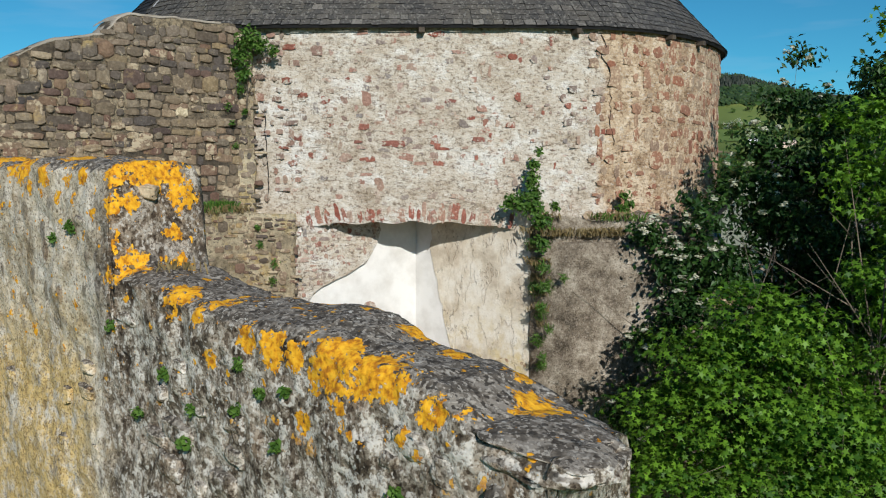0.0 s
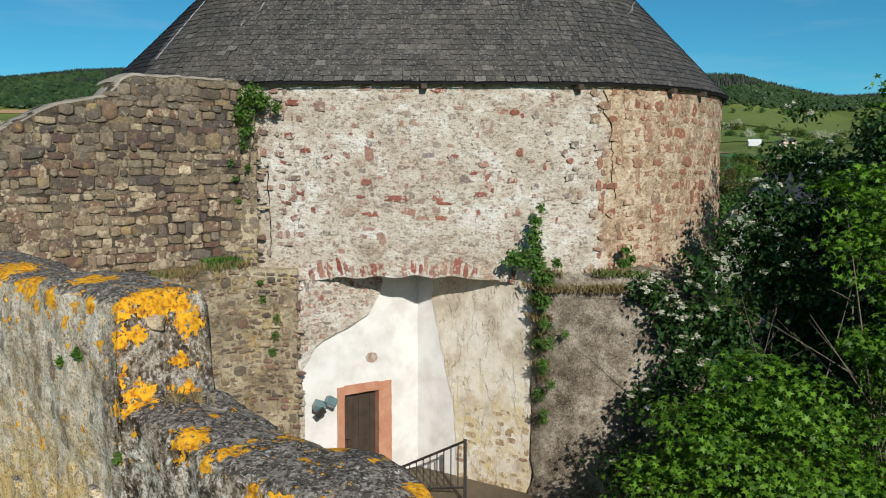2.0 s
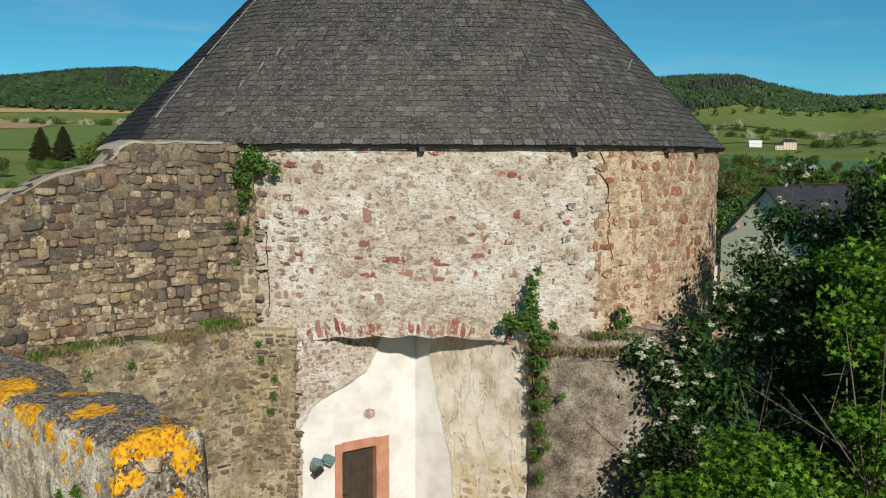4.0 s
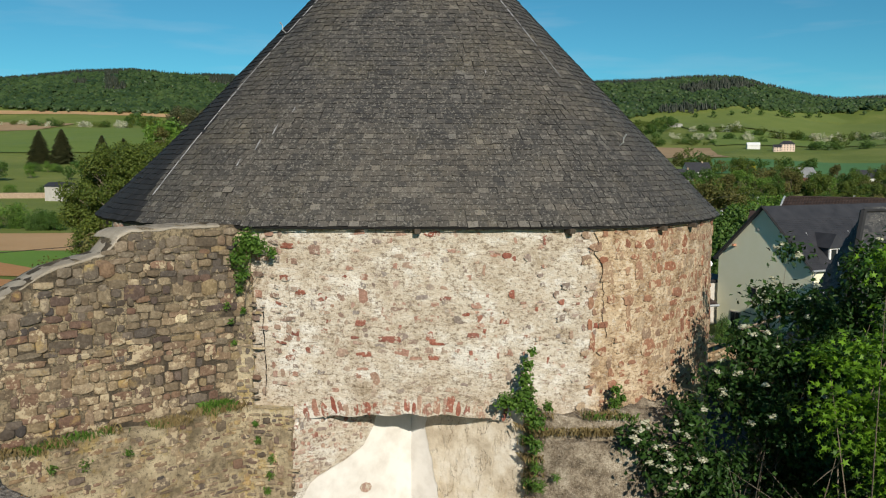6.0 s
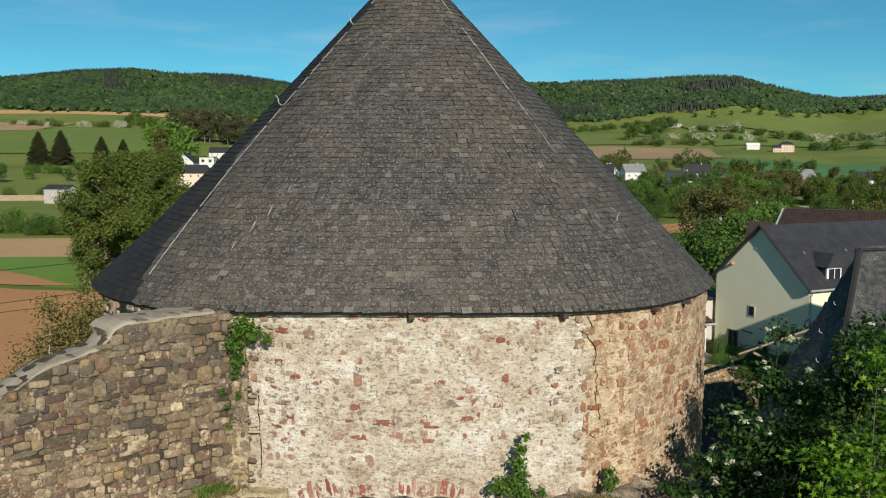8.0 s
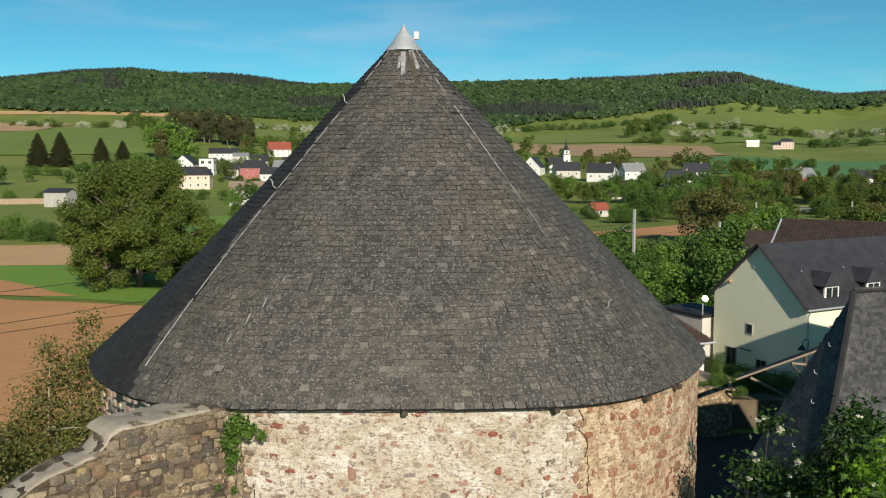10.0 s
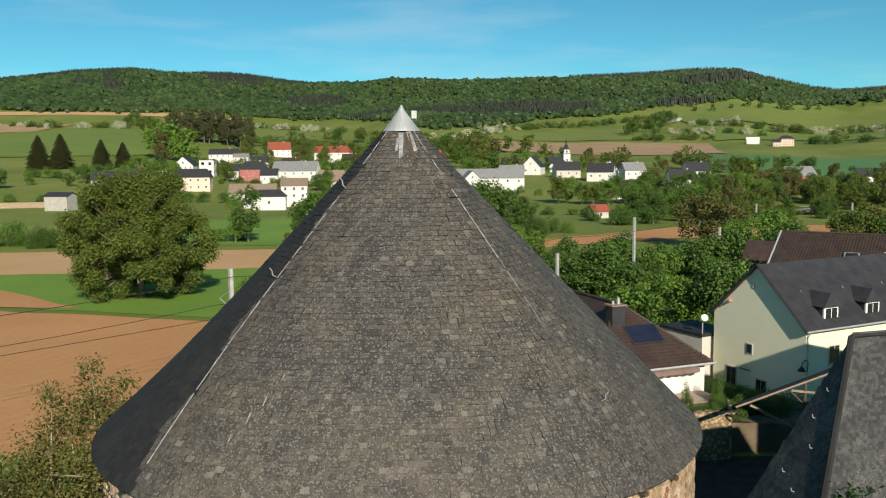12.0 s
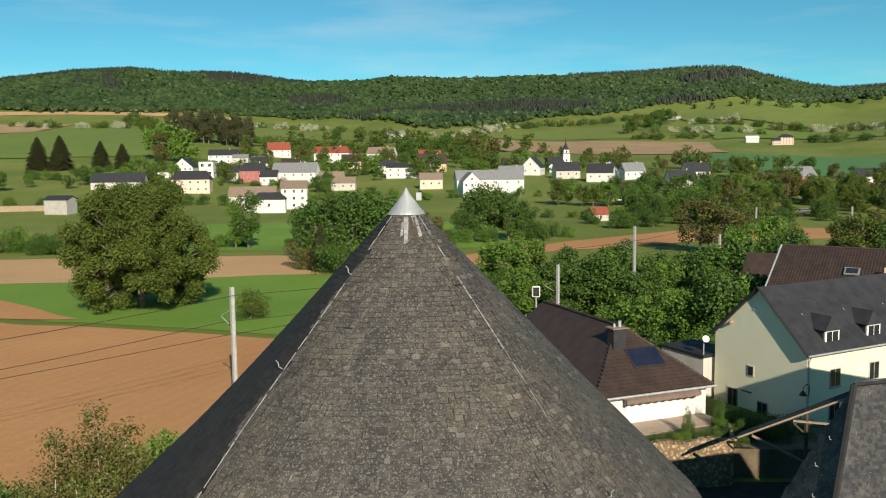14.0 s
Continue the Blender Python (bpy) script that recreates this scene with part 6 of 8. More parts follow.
def limbs(base, ends, thick, rng, sides=6):
    """A trunk from base that parts into limbs towards the ends."""
    out = []
    b = Vector(base)
    ends = [Vector(e) for e in ends]
    mid = sum(ends, Vector()) / len(ends)
    fork = b + (mid - b) * 0.4
    trunk = tube([b, b + (fork - b) * 0.5 + Vector((rng.uniform(-0.1, 0.1), rng.uniform(-0.1, 0.1), 0)) * thick * 2, fork], [thick, thick * 0.8, thick * 0.65], sides + 2)
    for e in ends:
        m = fork + (e - fork) * 0.5 + Vector((rng.uniform(-1, 1), rng.uniform(-1, 1), rng.uniform(0, 1))) * (e - fork).length * 0.12
        out.append(tube([fork, m, e], [thick * 0.38, thick * 0.2, thick * 0.04], sides))
        for _ in range(2):
            t = m + Vector((rng.gauss(0, 1), rng.gauss(0, 1), rng.gauss(0.4, 0.7))) * (e - fork).length * 0.25
            out.append(tube([m, (m + t) / 2 + Vector((0, 0, thick * 0.2)), t], [thick * 0.2, thick * 0.12, thick * 0.03], 5))
    return trunk, out


def grown_tree(name, label, at, clumps, count, size, leaf, shape, bark, thick, seed, spray=1, category="tree", shell=0.55, group="", crown="crown", up=0.4, spread=None, flat=0.6):
    rng = random.Random(seed)
    t = thing(name, label, category, group)
    t.location = at
    A = Vector(at)
    local = [(x - A.x, y - A.y, z - A.z, r) for x, y, z, r in clumps]
    trunk, boughs = limbs((0, 0, -0.3), [(x, y, z) for x, y, z, r in local], thick, rng)
    part("trunk", trunk, bark, t, smooth=True)
    for b in boughs:
        part("branch", b, bark, t, smooth=True)
    part(crown, leaf_cloud(local, count, size, rng, shape, shell, spray, up, spread, flat), leaf, t)
    return t


# the maple and the elder beside the tower
MAPLE = [(4.3, 12.3, 12.75, 0.62), (3.7, 12.35, 12.1, 0.6), (5.1, 12.2, 12.5, 0.75), (3.2, 12.4, 11.3, 0.55), (4.2, 12.1, 11.5, 0.9), (5.2, 11.9, 11.3, 1.0), (3.4, 12.2, 10.3, 0.8), (4.6, 11.8, 10.2, 1.1), (6.2, 12.1, 11.7, 0.9), (6.0, 11.8, 10.4, 1.2), (7.2, 12.2, 11.0, 1.2)]
MAPLE += [(6.4, 12.7, 13.3, 0.5), (7.0, 12.8, 13.0, 0.6), (6.2, 13.0, 14.7, 0.45), (6.7, 12.9, 14.2, 0.5), (5.9, 13.0, 15.5, 0.34), (6.5, 13.0, 15.6, 0.4), (7.2, 13.0, 15.2, 0.6), (7.1, 13.0, 16.3, 0.4), (6.75, 13.1, 17.1, 0.3), (7.5, 13.0, 14.0, 0.6), (7.5, 13.2, 17.2, 0.5), (8.4, 12.6, 12.6, 1.2), (8.6, 13.0, 15.0, 1.2), (7.0, 12.6, 14.6, 0.5), (7.3, 12.4, 13.6, 0.6), (6.7, 12.5, 12.9, 0.5), (7.7, 12.6, 16.4, 0.5)]
grown_tree("maple_tree", "bright green young maple growing close to the tower", (6.2, 12.6, 6.0), MAPLE, 38000, 0.118, "maple_leaf", "maple", "bark", 0.07, 3, 30, shell=0.55, up=0.8, spread=0.19, flat=0.30)
ELDER = [(3.55, 15.0, 13.75, 0.36), (4.0, 14.8, 13.3, 0.5), (4.5, 15.0, 14.1, 0.45), (5.05, 15.2, 14.7, 0.45), (5.6, 15.6, 15.3, 0.5), (6.2, 16.1, 16.0, 0.5), (6.5, 16.3, 16.9, 0.25), (4.1, 14.6, 12.5, 0.6), (3.5, 14.5, 12.0, 0.4), (3.1, 14.3, 10.9, 0.5), (3.6, 14.3, 10.2, 0.7)]
ELDER += [(4.9, 14.9, 13.2, 0.7), (5.7, 15.2, 14.2, 0.7), (6.4, 15.7, 15.0, 0.7), (7.0, 16.0, 15.8, 0.6), (6.8, 15.4, 13.6, 0.9), (7.5, 15.8, 14.7, 0.9), (5.2, 14.9, 11.8, 0.9), (6.4, 15.0, 12.2, 1.0), (7.7, 15.2, 12.6, 1.1), (8.2, 16.0, 16.4, 0.8), (4.4, 14.6, 11.2, 0.8)]
elder = grown_tree("elder_tree", "dark green elder with flat creamy flower heads by the tower", (5.4, 15.2, 6.0), ELDER, 26000, 0.125, "elder_leaf", "leaf", "bark", 0.06, 4, 16, shell=0.25, spread=0.15)


def elder_flowers():
    rng = random.Random(8)
    for i in range(90):
        x, y, z, r = ELDER[rng.randrange(len(ELDER))]
        d = Vector((rng.uniform(-0.9, 0.5), -abs(rng.gauss(0.7, 0.3)), rng.gauss(0.4, 0.4))).normalized()
        p = Vector((x, y, z)) + d * r * 1.05 - elder.location
        V, F = leaf_cloud([(0, 0, 0, 0.06)], 20, 0.05, rng, "tuft", 0.2)
        V = [p + Vector((v.x * 1.3, v.y * 1.3, v.z * 0.8)) for v in V]
        part("flower_head", (V, F), "blossom", elder, "flat creamy white flower head" if i == 0 else "")


elder_flowers()
grown_tree("rear_tree", "deep green tree behind the elder", (8.6, 17.2, 5.5), [(7.6, 17.0, 14.6, 0.9), (8.2, 17.2, 15.6, 0.8), (8.6, 17.0, 13.2, 1.3), (7.0, 16.8, 12.6, 1.0), (9.4, 17.5, 14.8, 1.3), (7.4, 16.6, 11.0, 1.2), (6.0, 16.4, 11.2, 0.9), (5.2, 16.4, 10.2, 0.9), (8.8, 17.4, 16.6, 0.6), (6.6, 17.0, 13.9, 1.0), (7.4, 17.2, 12.2, 1.3), (4.6, 16.2, 11.6, 0.8), (9.6, 16.4, 12.0, 1.5)], 26000, 0.15, "elder_leaf", "leaf", "bark", 0.09, 5, 4, shell=0.2)

# climbers on the masonry
grown_tree("wall_bush", "small leafy ivy bush on the wall top", (-3.5, 15.72, 16.2), [(-3.42, 15.62, 17.15, 0.26), (-3.2, 15.6, 17.05, 0.2), (-3.55, 15.6, 16.85, 0.22), (-3.5, 15.62, 16.55, 0.17), (-2.98, 15.62, 16.95, 0.12), (-3.58, 15.66, 16.3, 0.1), (-3.5, 15.66, 15.9, 0.08)], 1500, 0.075, "ivy_leaf", "leaf", "bark", 0.02, 6, 1, "bush", 0.2)
grown_tree("climbing_plant", "green climbing plant on the tower front above the arch", (1.7, 15.42, 13.9), [(1.62, 15.52, 14.95, 0.14), (1.58, 15.5, 14.7, 0.17), (1.6, 15.48, 14.45, 0.2), (1.35, 15.45, 14.3, 0.22), (1.15, 15.45, 14.3, 0.16), (1.6, 15.42, 14.2, 0.24), (1.75, 15.35, 13.95, 0.22), (1.68, 15.5, 15.2, 0.09), (1.72, 15.2, 13.6, 0.18), (1.95, 15.3, 14.25, 0.12)], 1700, 0.09, "ivy_leaf", "leaf", "bark", 0.015, 7, 1, "plant", 0.2)
grown_tree("climbing_plant", "small green climber on the brown masonry", (3.35, 15.85, 13.9), [(3.3, 15.85, 14.4, 0.12), (3.25, 15.8, 14.15, 0.14), (3.4, 15.85, 14.25, 0.1)], 260, 0.09, "ivy_leaf", "leaf", "bark", 0.012, 17, 1, "plant", 0.2)
grown_tree("hanging_fern", "hanging ferns down the buttress edge", (1.75, 15.15, 12.2), [(1.75, 15.1, 13.2, 0.14), (1.8, 15.1, 12.85, 0.15), (1.72, 15.1, 12.5, 0.12), (1.85, 15.12, 12.1, 0.1), (1.75, 15.1, 11.6, 0.1), (2.1, 15.12, 13.0, 0.08)], 420, 0.16, "ivy_leaf", "blade", "bark", 0.012, 9, 1, "plant", 0.1)


def grass_strip(name, label, spots, count, height, leaf, seed, spread=0.12):
    """Blades of grass that stand round the given places."""
    rng = random.Random(seed)
    V, F = [], []
    clumps = [rng.choice(spots) for _ in range(max(3, count // 70))]
    for _ in range(count):
        x, y, z = clumps[rng.randrange(len(clumps))]
        p = Vector((x + rng.gauss(0, spread), y + rng.gauss(0, spread * 0.6), z + rng.gauss(0, 0.01)))
        h, a, lean = height * rng.uniform(0.5, 1.3), rng.uniform(0, 6.28), rng.uniform(0.1, 0.7)
        side, d = Vector((math.cos(a), math.sin(a), 0)) * 0.007, Vector((-math.sin(a), math.cos(a), 0)) * lean * h
        n0 = len(V)
        V += [p - side, p + side, p + d * 0.5 + Vector((0, 0, h * 0.7)) + side * 0.7, p + d + Vector((0, 0, h * (1 - lean * 0.4)))]
        F.append((n0, n0 + 1, n0 + 2, n0 + 3))
    ob = new(name, mesh_of(name, V, F, leaf))
    return tagged(ob, label, "grass", kind="stuff")


LEDGE = [tuple(CW0 + CWT * s + CWN * 0.16 + Vector((0, 0, 14.10 + 0.04 * math.sin(s * 3)))) for s in np.linspace(0.2, 4.6, 26)]
grass_strip("ledge_grass", "green grass growing on the wall's ledge", LEDGE[8:], 700, 0.12, "ivy_leaf", 41, 0.10)
grass_strip("ledge_grass", "dry tan grass growing on the wall's ledge", LEDGE, 1500, 0.14, "dry_grass", 42, 0.13)
grass_strip("ledge_grass", "tuft of grey-green grass on the ledge", LEDGE[1:4], 400, 0.2, "ivy_leaf", 43, 0.1)
grass_strip("buttress_grass", "brown dead grass on the buttress ledge", [(x, 15.45, 14.0) for x in np.linspace(1.7, 3.3, 10)], 280, 0.13, "dry_grass", 44, 0.12)
grass_strip("buttress_grass", "green grass on the buttress ledge", [(x, 15.4, 13.98) for x in np.linspace(2.0, 3.4, 8)], 90, 0.16, "ivy_leaf", 45, 0.10)


def tufts():
    """Small cushions of herbs in the joints of the old walls."""
    rng = random.Random(52)
    def cushion(p, r, k=70, m="ivy_leaf"):
        t = thing("wall_herb", "small green cushion of herbs in a wall joint", "plant", "herbs in the walls")
        t.location = p
        part("leaves", leaf_cloud([(0, 0, 0, r)], k, 0.05, rng, "leaf", 0.2), m, t)
    for s, z, r in ((0.68, 13.55, 0.05), (1.0, 13.35, 0.05), (1.55, 13.75, 0.06), (1.75, 13.6, 0.05), (1.5, 13.45, 0.05), (0.9, 13.1, 0.07), (0.3, 13.2, 0.05), (2.0, 13.65, 0.05), (2.9, 13.25, 0.07), (-0.02, 13.8, 0.05), (1.9, 13.3, 0.05), (-0.6, 14.5, 0.05), (-0.9, 14.4, 0.05)):
        p = NW0 + NWT * s - NWB * 0.03
        cushion((p.x, p.y, z), r, 60)
    for x, z, r in ((-3.25, 13.55, 0.09), (-3.0, 13.2, 0.1), (-3.05, 12.9, 0.1), (-3.3, 13.85, 0.06), (-3.1, 12.6, 0.08)):
        cushion((x, 15.52, z), r, 80)
    for s, z, r in ((0.1, 15.3, 0.08), (0.25, 16.0, 0.1), (0.15, 15.7, 0.07), (2.2, 13.8, 0.1), (2.9, 13.75, 0.12), (3.4, 13.8, 0.1)):
        p = CW0 + CWT * s + CWN * (0.06 if z > 14.1 else 0.33)
        cushion((p.x, p.y, z), r, 60)
    # dry stalks at the foot of the tall stump
    p = NW0 + NWT * 0.22 + NWB * 0.35
    grass_strip("wall_grass", "dry stalks on the broken wall", [(p.x, p.y, 14.12)], 70, 0.16, "dry_grass", 46, 0.12)


tufts()
grown_tree("fern", "green ferns rooted in the joint beside the buttress", (1.62, 15.62, 13.2), [(1.62, 15.6, 13.55, 0.16), (1.72, 15.5, 13.2, 0.14), (1.66, 15.5, 12.75, 0.17), (1.74, 15.4, 12.3, 0.13), (1.70, 15.45, 11.85, 0.16), (1.76, 15.4, 11.4, 0.12)], 900, 0.13, "ivy_leaf", "blade", "bark", 0.01, 71, 1, "plant", 0.15)
grass_strip("dead_grass", "brown dead grass hanging beside the buttress", [(1.66 + 0.03 * i, 15.5, 13.75 - 0.28 * i) for i in range(7)] + [(x, 15.3, 13.72) for x in (1.9, 2.2, 2.6, 3.0)], 1500, 0.15, "dry_grass", 72, 0.10)


# ---- trees and hedges of the valley ----
def crown_shape(kind, rng):
    """Clumps for a tree one metre high and about one wide, by kind."""
    c = []
    if kind == "round":
        for _ in range(26):
            a, r, z = rng.uniform(0, 6.28), 0.33 * rng.random() ** 0.5, rng.uniform(0.22, 0.86)
            k = math.sin(math.pi * min(1, (z - 0.1) / 0.85)) ** 0.6
            c.append((r * k * 1.15 * math.cos(a), r * k * 1.15 * math.sin(a), z, rng.uniform(0.10, 0.17)))
    elif kind == "bush":
        for _ in range(22):
            a, r = rng.uniform(0, 6.28), 0.42 * rng.random() ** 0.5
            c.append((r * math.cos(a), r * math.sin(a), rng.uniform(0.1, 0.75) * (1.1 - r), rng.uniform(0.14, 0.24)))
    elif kind == "tall":
        for _ in range(24):
            a, z = rng.uniform(0, 6.28), rng.uniform(0.18, 0.92)
            r = 0.18 * math.sin(math.pi * (z - 0.05) / 0.95) ** 0.5 * rng.random() ** 0.5
            c.append((r * math.cos(a), r * math.sin(a), z, rng.uniform(0.07, 0.12)))
    return c


STOCK = {}


def stock_tree(kind, leaf, k):
    """A mesh pair for a tree one metre high, made once and shared."""
    key = (kind, leaf, k)
    if key in STOCK:
        return STOCK[key]
    rng = random.Random(sum(map(ord, kind + leaf)) + k * 31)
    if kind == "spruce":
        V, F = [], []
        for i in range(900):
            z = 0.06 + 0.92 * (i / 900)
            a = i * 2.399
            r = (1 - z ** 1.6) ** 0.8 * 0.25 * rng.uniform(0.55, 1.2) + 0.012
            w, drop = 0.06 * (1.15 - z), r * 0.35
            o, s = Vector((math.cos(a), math.sin(a), 0)), Vector((-math.sin(a), math.cos(a), 0))
            n0 = len(V)
            V += [Vector((0, 0, z)), o * r * 0.6 + s * w + Vector((0, 0, z - drop * 0.4)), o * r + Vector((0, 0, z - drop)), o * r * 0.6 - s * w + Vector((0, 0, z - drop * 0.4))]
            F.append((n0, n0 + 1, n0 + 2, n0 + 3))
        crown = (V, F)
        trunk = tube([(0, 0, -0.03), (0, 0, 0.5), (0, 0, 0.97)], [0.018, 0.012, 0.002], 6)
    else:
        clumps = crown_shape(kind, rng)
        crown = leaf_cloud(clumps, 3200, 0.036 if kind != "tall" else 0.028, rng, "tuft", 0.45)
        tr, br = limbs((0, 0, -0.03), [c[:3] for c in clumps[:9]], 0.028 if kind == "round" else 0.02, rng, 5)
        trunk = merge(tr, *br)
    STOCK[key] = (mesh_of("crown", *crown, leaf), mesh_of("trunk", *trunk, "bark"))
    return STOCK[key]


LABELS = {
    ("round", "tree_leaf"): "broad green deciduous tree in the valley", ("round", "bronze_leaf"): "broad tree in bronze spring leaf", ("round", "bush_leaf"): "fresh green broadleaf valley tree",
    ("bush", "bush_leaf"): "rounded bright green leafy shrub", ("bush", "tree_leaf"): "dense dark green leafy shrub", ("bush", "bronze_leaf"): "brownish half-bare hedge shrub", ("bush", "blossom"): "white flowering hawthorn hedge bush",
    ("tall", "tree_leaf"): "slender tall green leafy tree", ("tall", "bronze_leaf"): "slender brownish bare-twigged tree", ("tall", "bush_leaf"): "slender fresh green birch tree", ("spruce", "needle"): "dark green pointed spruce tree",
    ("bush", "yellow_leaf"): "low yellow flowering garden shrub", ("round", "yellow_leaf"): "small bright yellow-leaved tree", ("round", "needle"): "dense brownish-green old conifer in the pasture", ("tall", "needle"): "tall dark brownish conifer of a shelter belt", ("bush", "oak_leaf"): "olive green shrub on the slope", ("round", "oak_leaf"): "olive green broadleaf valley tree",
}
PLANTED = [0]


def tree(kind, leaf, x, y, high, wide=1.0, sink=0.0):
    """A tree of the stock at (x, y); wide: its breadth against that of the stock."""
    PLANTED[0] += 1
    k = PLANTED[0]
    crown, trunk = stock_tree(kind, leaf, k % 4)
    t = thing("bush" if kind == "bush" else "spruce" if kind == "spruce" else "tree", LABELS[kind, leaf], "bush" if kind == "bush" else "tree", "trees of the valley")
    t.matrix_basis = Matrix.Translation((x, y, land(x, y) - sink)) @ pose(0, 0, 0, 0, 0, k * 137.5) @ Matrix.Diagonal((high * wide, high * wide, high, 1))
    part("crown", crown, leaf, t)
    part("trunk", trunk, "bark", t)
    return t


def hedgerow(spots, label):
    """A far row of bushes as one mesh: fewer, larger leaves on the crowns of the stock."""
    V, F, mats, slot = [], [], [], []
    for leaf, k, m, name in spots:
        me = stock_tree(name, leaf, k)[0]
        every = max(1, len(me.polygons) // 520)
        if leaf not in mats:
            mats.append(leaf)
        grow = 0.8 * math.sqrt(every)
        for p in list(me.polygons)[::every]:
            n0 = len(V)
            V += [m @ (p.center + (me.vertices[i].co - p.center) * grow) for i in p.vertices]
            F.append(tuple(range(n0, len(V))))
            slot.append(mats.index(leaf))
    me = mesh_of("hedgerow", V, F, mats[0])
    for extra in mats[1:]:
        me.materials.append(M[extra])
    me.polygons.foreach_set("material_index", slot)
    tagged(new("hedgerow", me), label, "hedge", kind="stuff")


def row(kind, leaf, p0, p1, count, high, wide=1.0, jitter=3.0, seed=1):
    rng = random.Random(seed * 97 + count)
    far = []
    for i in range(count):
        u = (i + rng.uniform(-0.3, 0.3)) / max(1, count - 1)
        x, y = p0[0] + (p1[0] - p0[0]) * u + rng.gauss(0, jitter), p0[1] + (p1[1] - p0[1]) * u + rng.gauss(0, jitter)
        lf = leaf if isinstance(leaf, str) else leaf[rng.randrange(len(leaf))]
        h, w = high * rng.uniform(0.7, 1.25), wide * rng.uniform(0.85, 1.2)
        if p0[1] < 610:
            tree(kind, lf, x, y, h, w)
        else:
            far.append((lf, i % 4, Matrix.Translation((x, y, land(x, y))) @ pose(0, 0, 0, 0, 0, i * 137.5) @ Matrix.Diagonal((h * w, h * w, h, 1)), kind))
    if far:
        hedgerow(far, "far hedgerow of green bushes across the slope" if kind == "bush" else "far row of green trees beyond the houses")

# the great oak in the field
rng0 = random.Random(77)
OAK = []
for i in range(170):
    a, u = rng0.uniform(0, 6.28), rng0.random()
    z = rng0.uniform(1.6, 20.4)
    k = math.sin(math.pi * min(0.97, max(0.06, (z + 1.8) / 24.2))) ** 0.5
    r = 11.9 * k * math.sqrt(rng0.uniform(0.15, 1.0))
    OAK.append((-51.5 + r * math.cos(a), 149.5 + r * math.sin(a), z, rng0.uniform(1.4, 2.6)))
grown_tree("oak_tree", "great spreading oak standing alone in the field", (-51.5, 149.5, 0.0), OAK, 140000, 0.29, "oak_leaf", "tuft", "bark", 0.75, 9, 1, shell=0.35)

# bronze-leaved trees and bushes between the tower and the field
BRONZE = [(-14.5, 36.5, 13.6, 1.3), (-13.2, 36.0, 13.2, 1.2), (-15.8, 37.0, 12.8, 1.4), (-12.4, 36.5, 12.2, 1.4), (-16.6, 36.4, 11.6, 1.5), (-14.0, 36.0, 11.6, 1.7), (-11.6, 37.0, 10.8, 1.6), (-15.2, 35.6, 10.0, 1.8), (-17.6, 37.0, 10.2, 1.4), (-12.6, 35.8, 9.2, 1.8), (-14.6, 36.6, 15.1, 0.6), (-16.2, 36.4, 14.0, 0.6), (-13.0, 36.2, 14.6, 0.5), (-13.4, 36.2, 10.2, 1.9), (-16.4, 36.0, 8.6, 2.0), (-11.2, 36.2, 9.2, 1.7), (-18.6, 36.6, 9.0, 1.6)]
grown_tree("bronze_tree", "half-bare tree with bronze young leaves and pale limbs", (-14.2, 36.5, 1.5), BRONZE, 24000, 0.17, "bronze_leaf", "leaf", "pale_bark", 0.3, 12, 3, shell=0.3)
BRONZE2 = [(-18.5, 33.0, 11.6, 1.2), (-17.6, 32.5, 10.6, 1.5), (-19.6, 33.5, 10.2, 1.4), (-18.6, 32.6, 8.8, 1.8), (-16.8, 32.0, 9.2, 1.4), (-20.6, 33.0, 8.6, 1.6), (-17.4, 32.4, 7.6, 1.9), (-15.4, 32.2, 8.4, 1.6), (-19.6, 32.6, 7.0, 1.9)]
grown_tree("bronze_tree", "smaller bronze-leaved tree beside the wall", (-18.4, 33.0, 1.5), BRONZE2, 18000, 0.16, "bronze_leaf", "leaf", "pale_bark", 0.22, 13, 3, shell=0.3)
for i, (x, y, h) in enumerate(((-15.5, 58, 8.5), (-18.5, 60, 8.2), (-21.5, 62, 7.6), (-13.0, 57, 8.8), (-24.0, 59, 6.5), (-19.5, 55, 6.8), (-16.0, 52, 7.2))):
    tree("bush", "bush_leaf", x, y, h, 0.75)
tree("bush", "tree_leaf", -26.5, 54, 6.6, 0.8)
tree("bush", "tree_leaf", -29.5, 56, 6.4, 0.8)
tree("bush", "bush_leaf", -33.0, 60, 5.0, 0.9)

# by the field's end and the railway
row("bush", ("bush_leaf", "tree_leaf"), (-150, 238), (-96, 238), 16, 8.5, 0.95, 2.5, 1)
row("bush", ("tree_leaf", "bush_leaf"), (-96, 242), (-40, 246), 9, 4.5, 1.0, 3.0, 2)
tree("tall", "tree_leaf", -54, 245, 17, 1.1)
tree("tall", "bush_leaf", -58, 246, 14, 1.0)
tree("round", "tree_leaf", -38, 243, 13, 0.8)
tree("bush", "oak_leaf", -30.5, 138, 6.0, 1.0)
tree("bush", "tree_leaf", -24.5, 40, 8.2, 0.6)
tree("bush", "bush_leaf", -20.0, 50, 8.4, 0.75)
tree("bush", "bush_leaf", -17.0, 47, 8.6, 0.75)
for x, y, h, k, m in ((-29, 206, 16, "round", "tree_leaf"), (-25, 202, 18, "tall", "tree_leaf"), (-21, 205, 18, "round", "tree_leaf"), (-17, 206, 17, "tall", "bush_leaf"), (-13, 204, 17, "round", "tree_leaf"), (-27, 196, 11, "spruce", "needle"), (-31, 200, 9, "bush", "bronze_leaf"), (-23, 190, 10, "bush", "tree_leaf")):
    tree(k, m, x, y, h, 1.0)
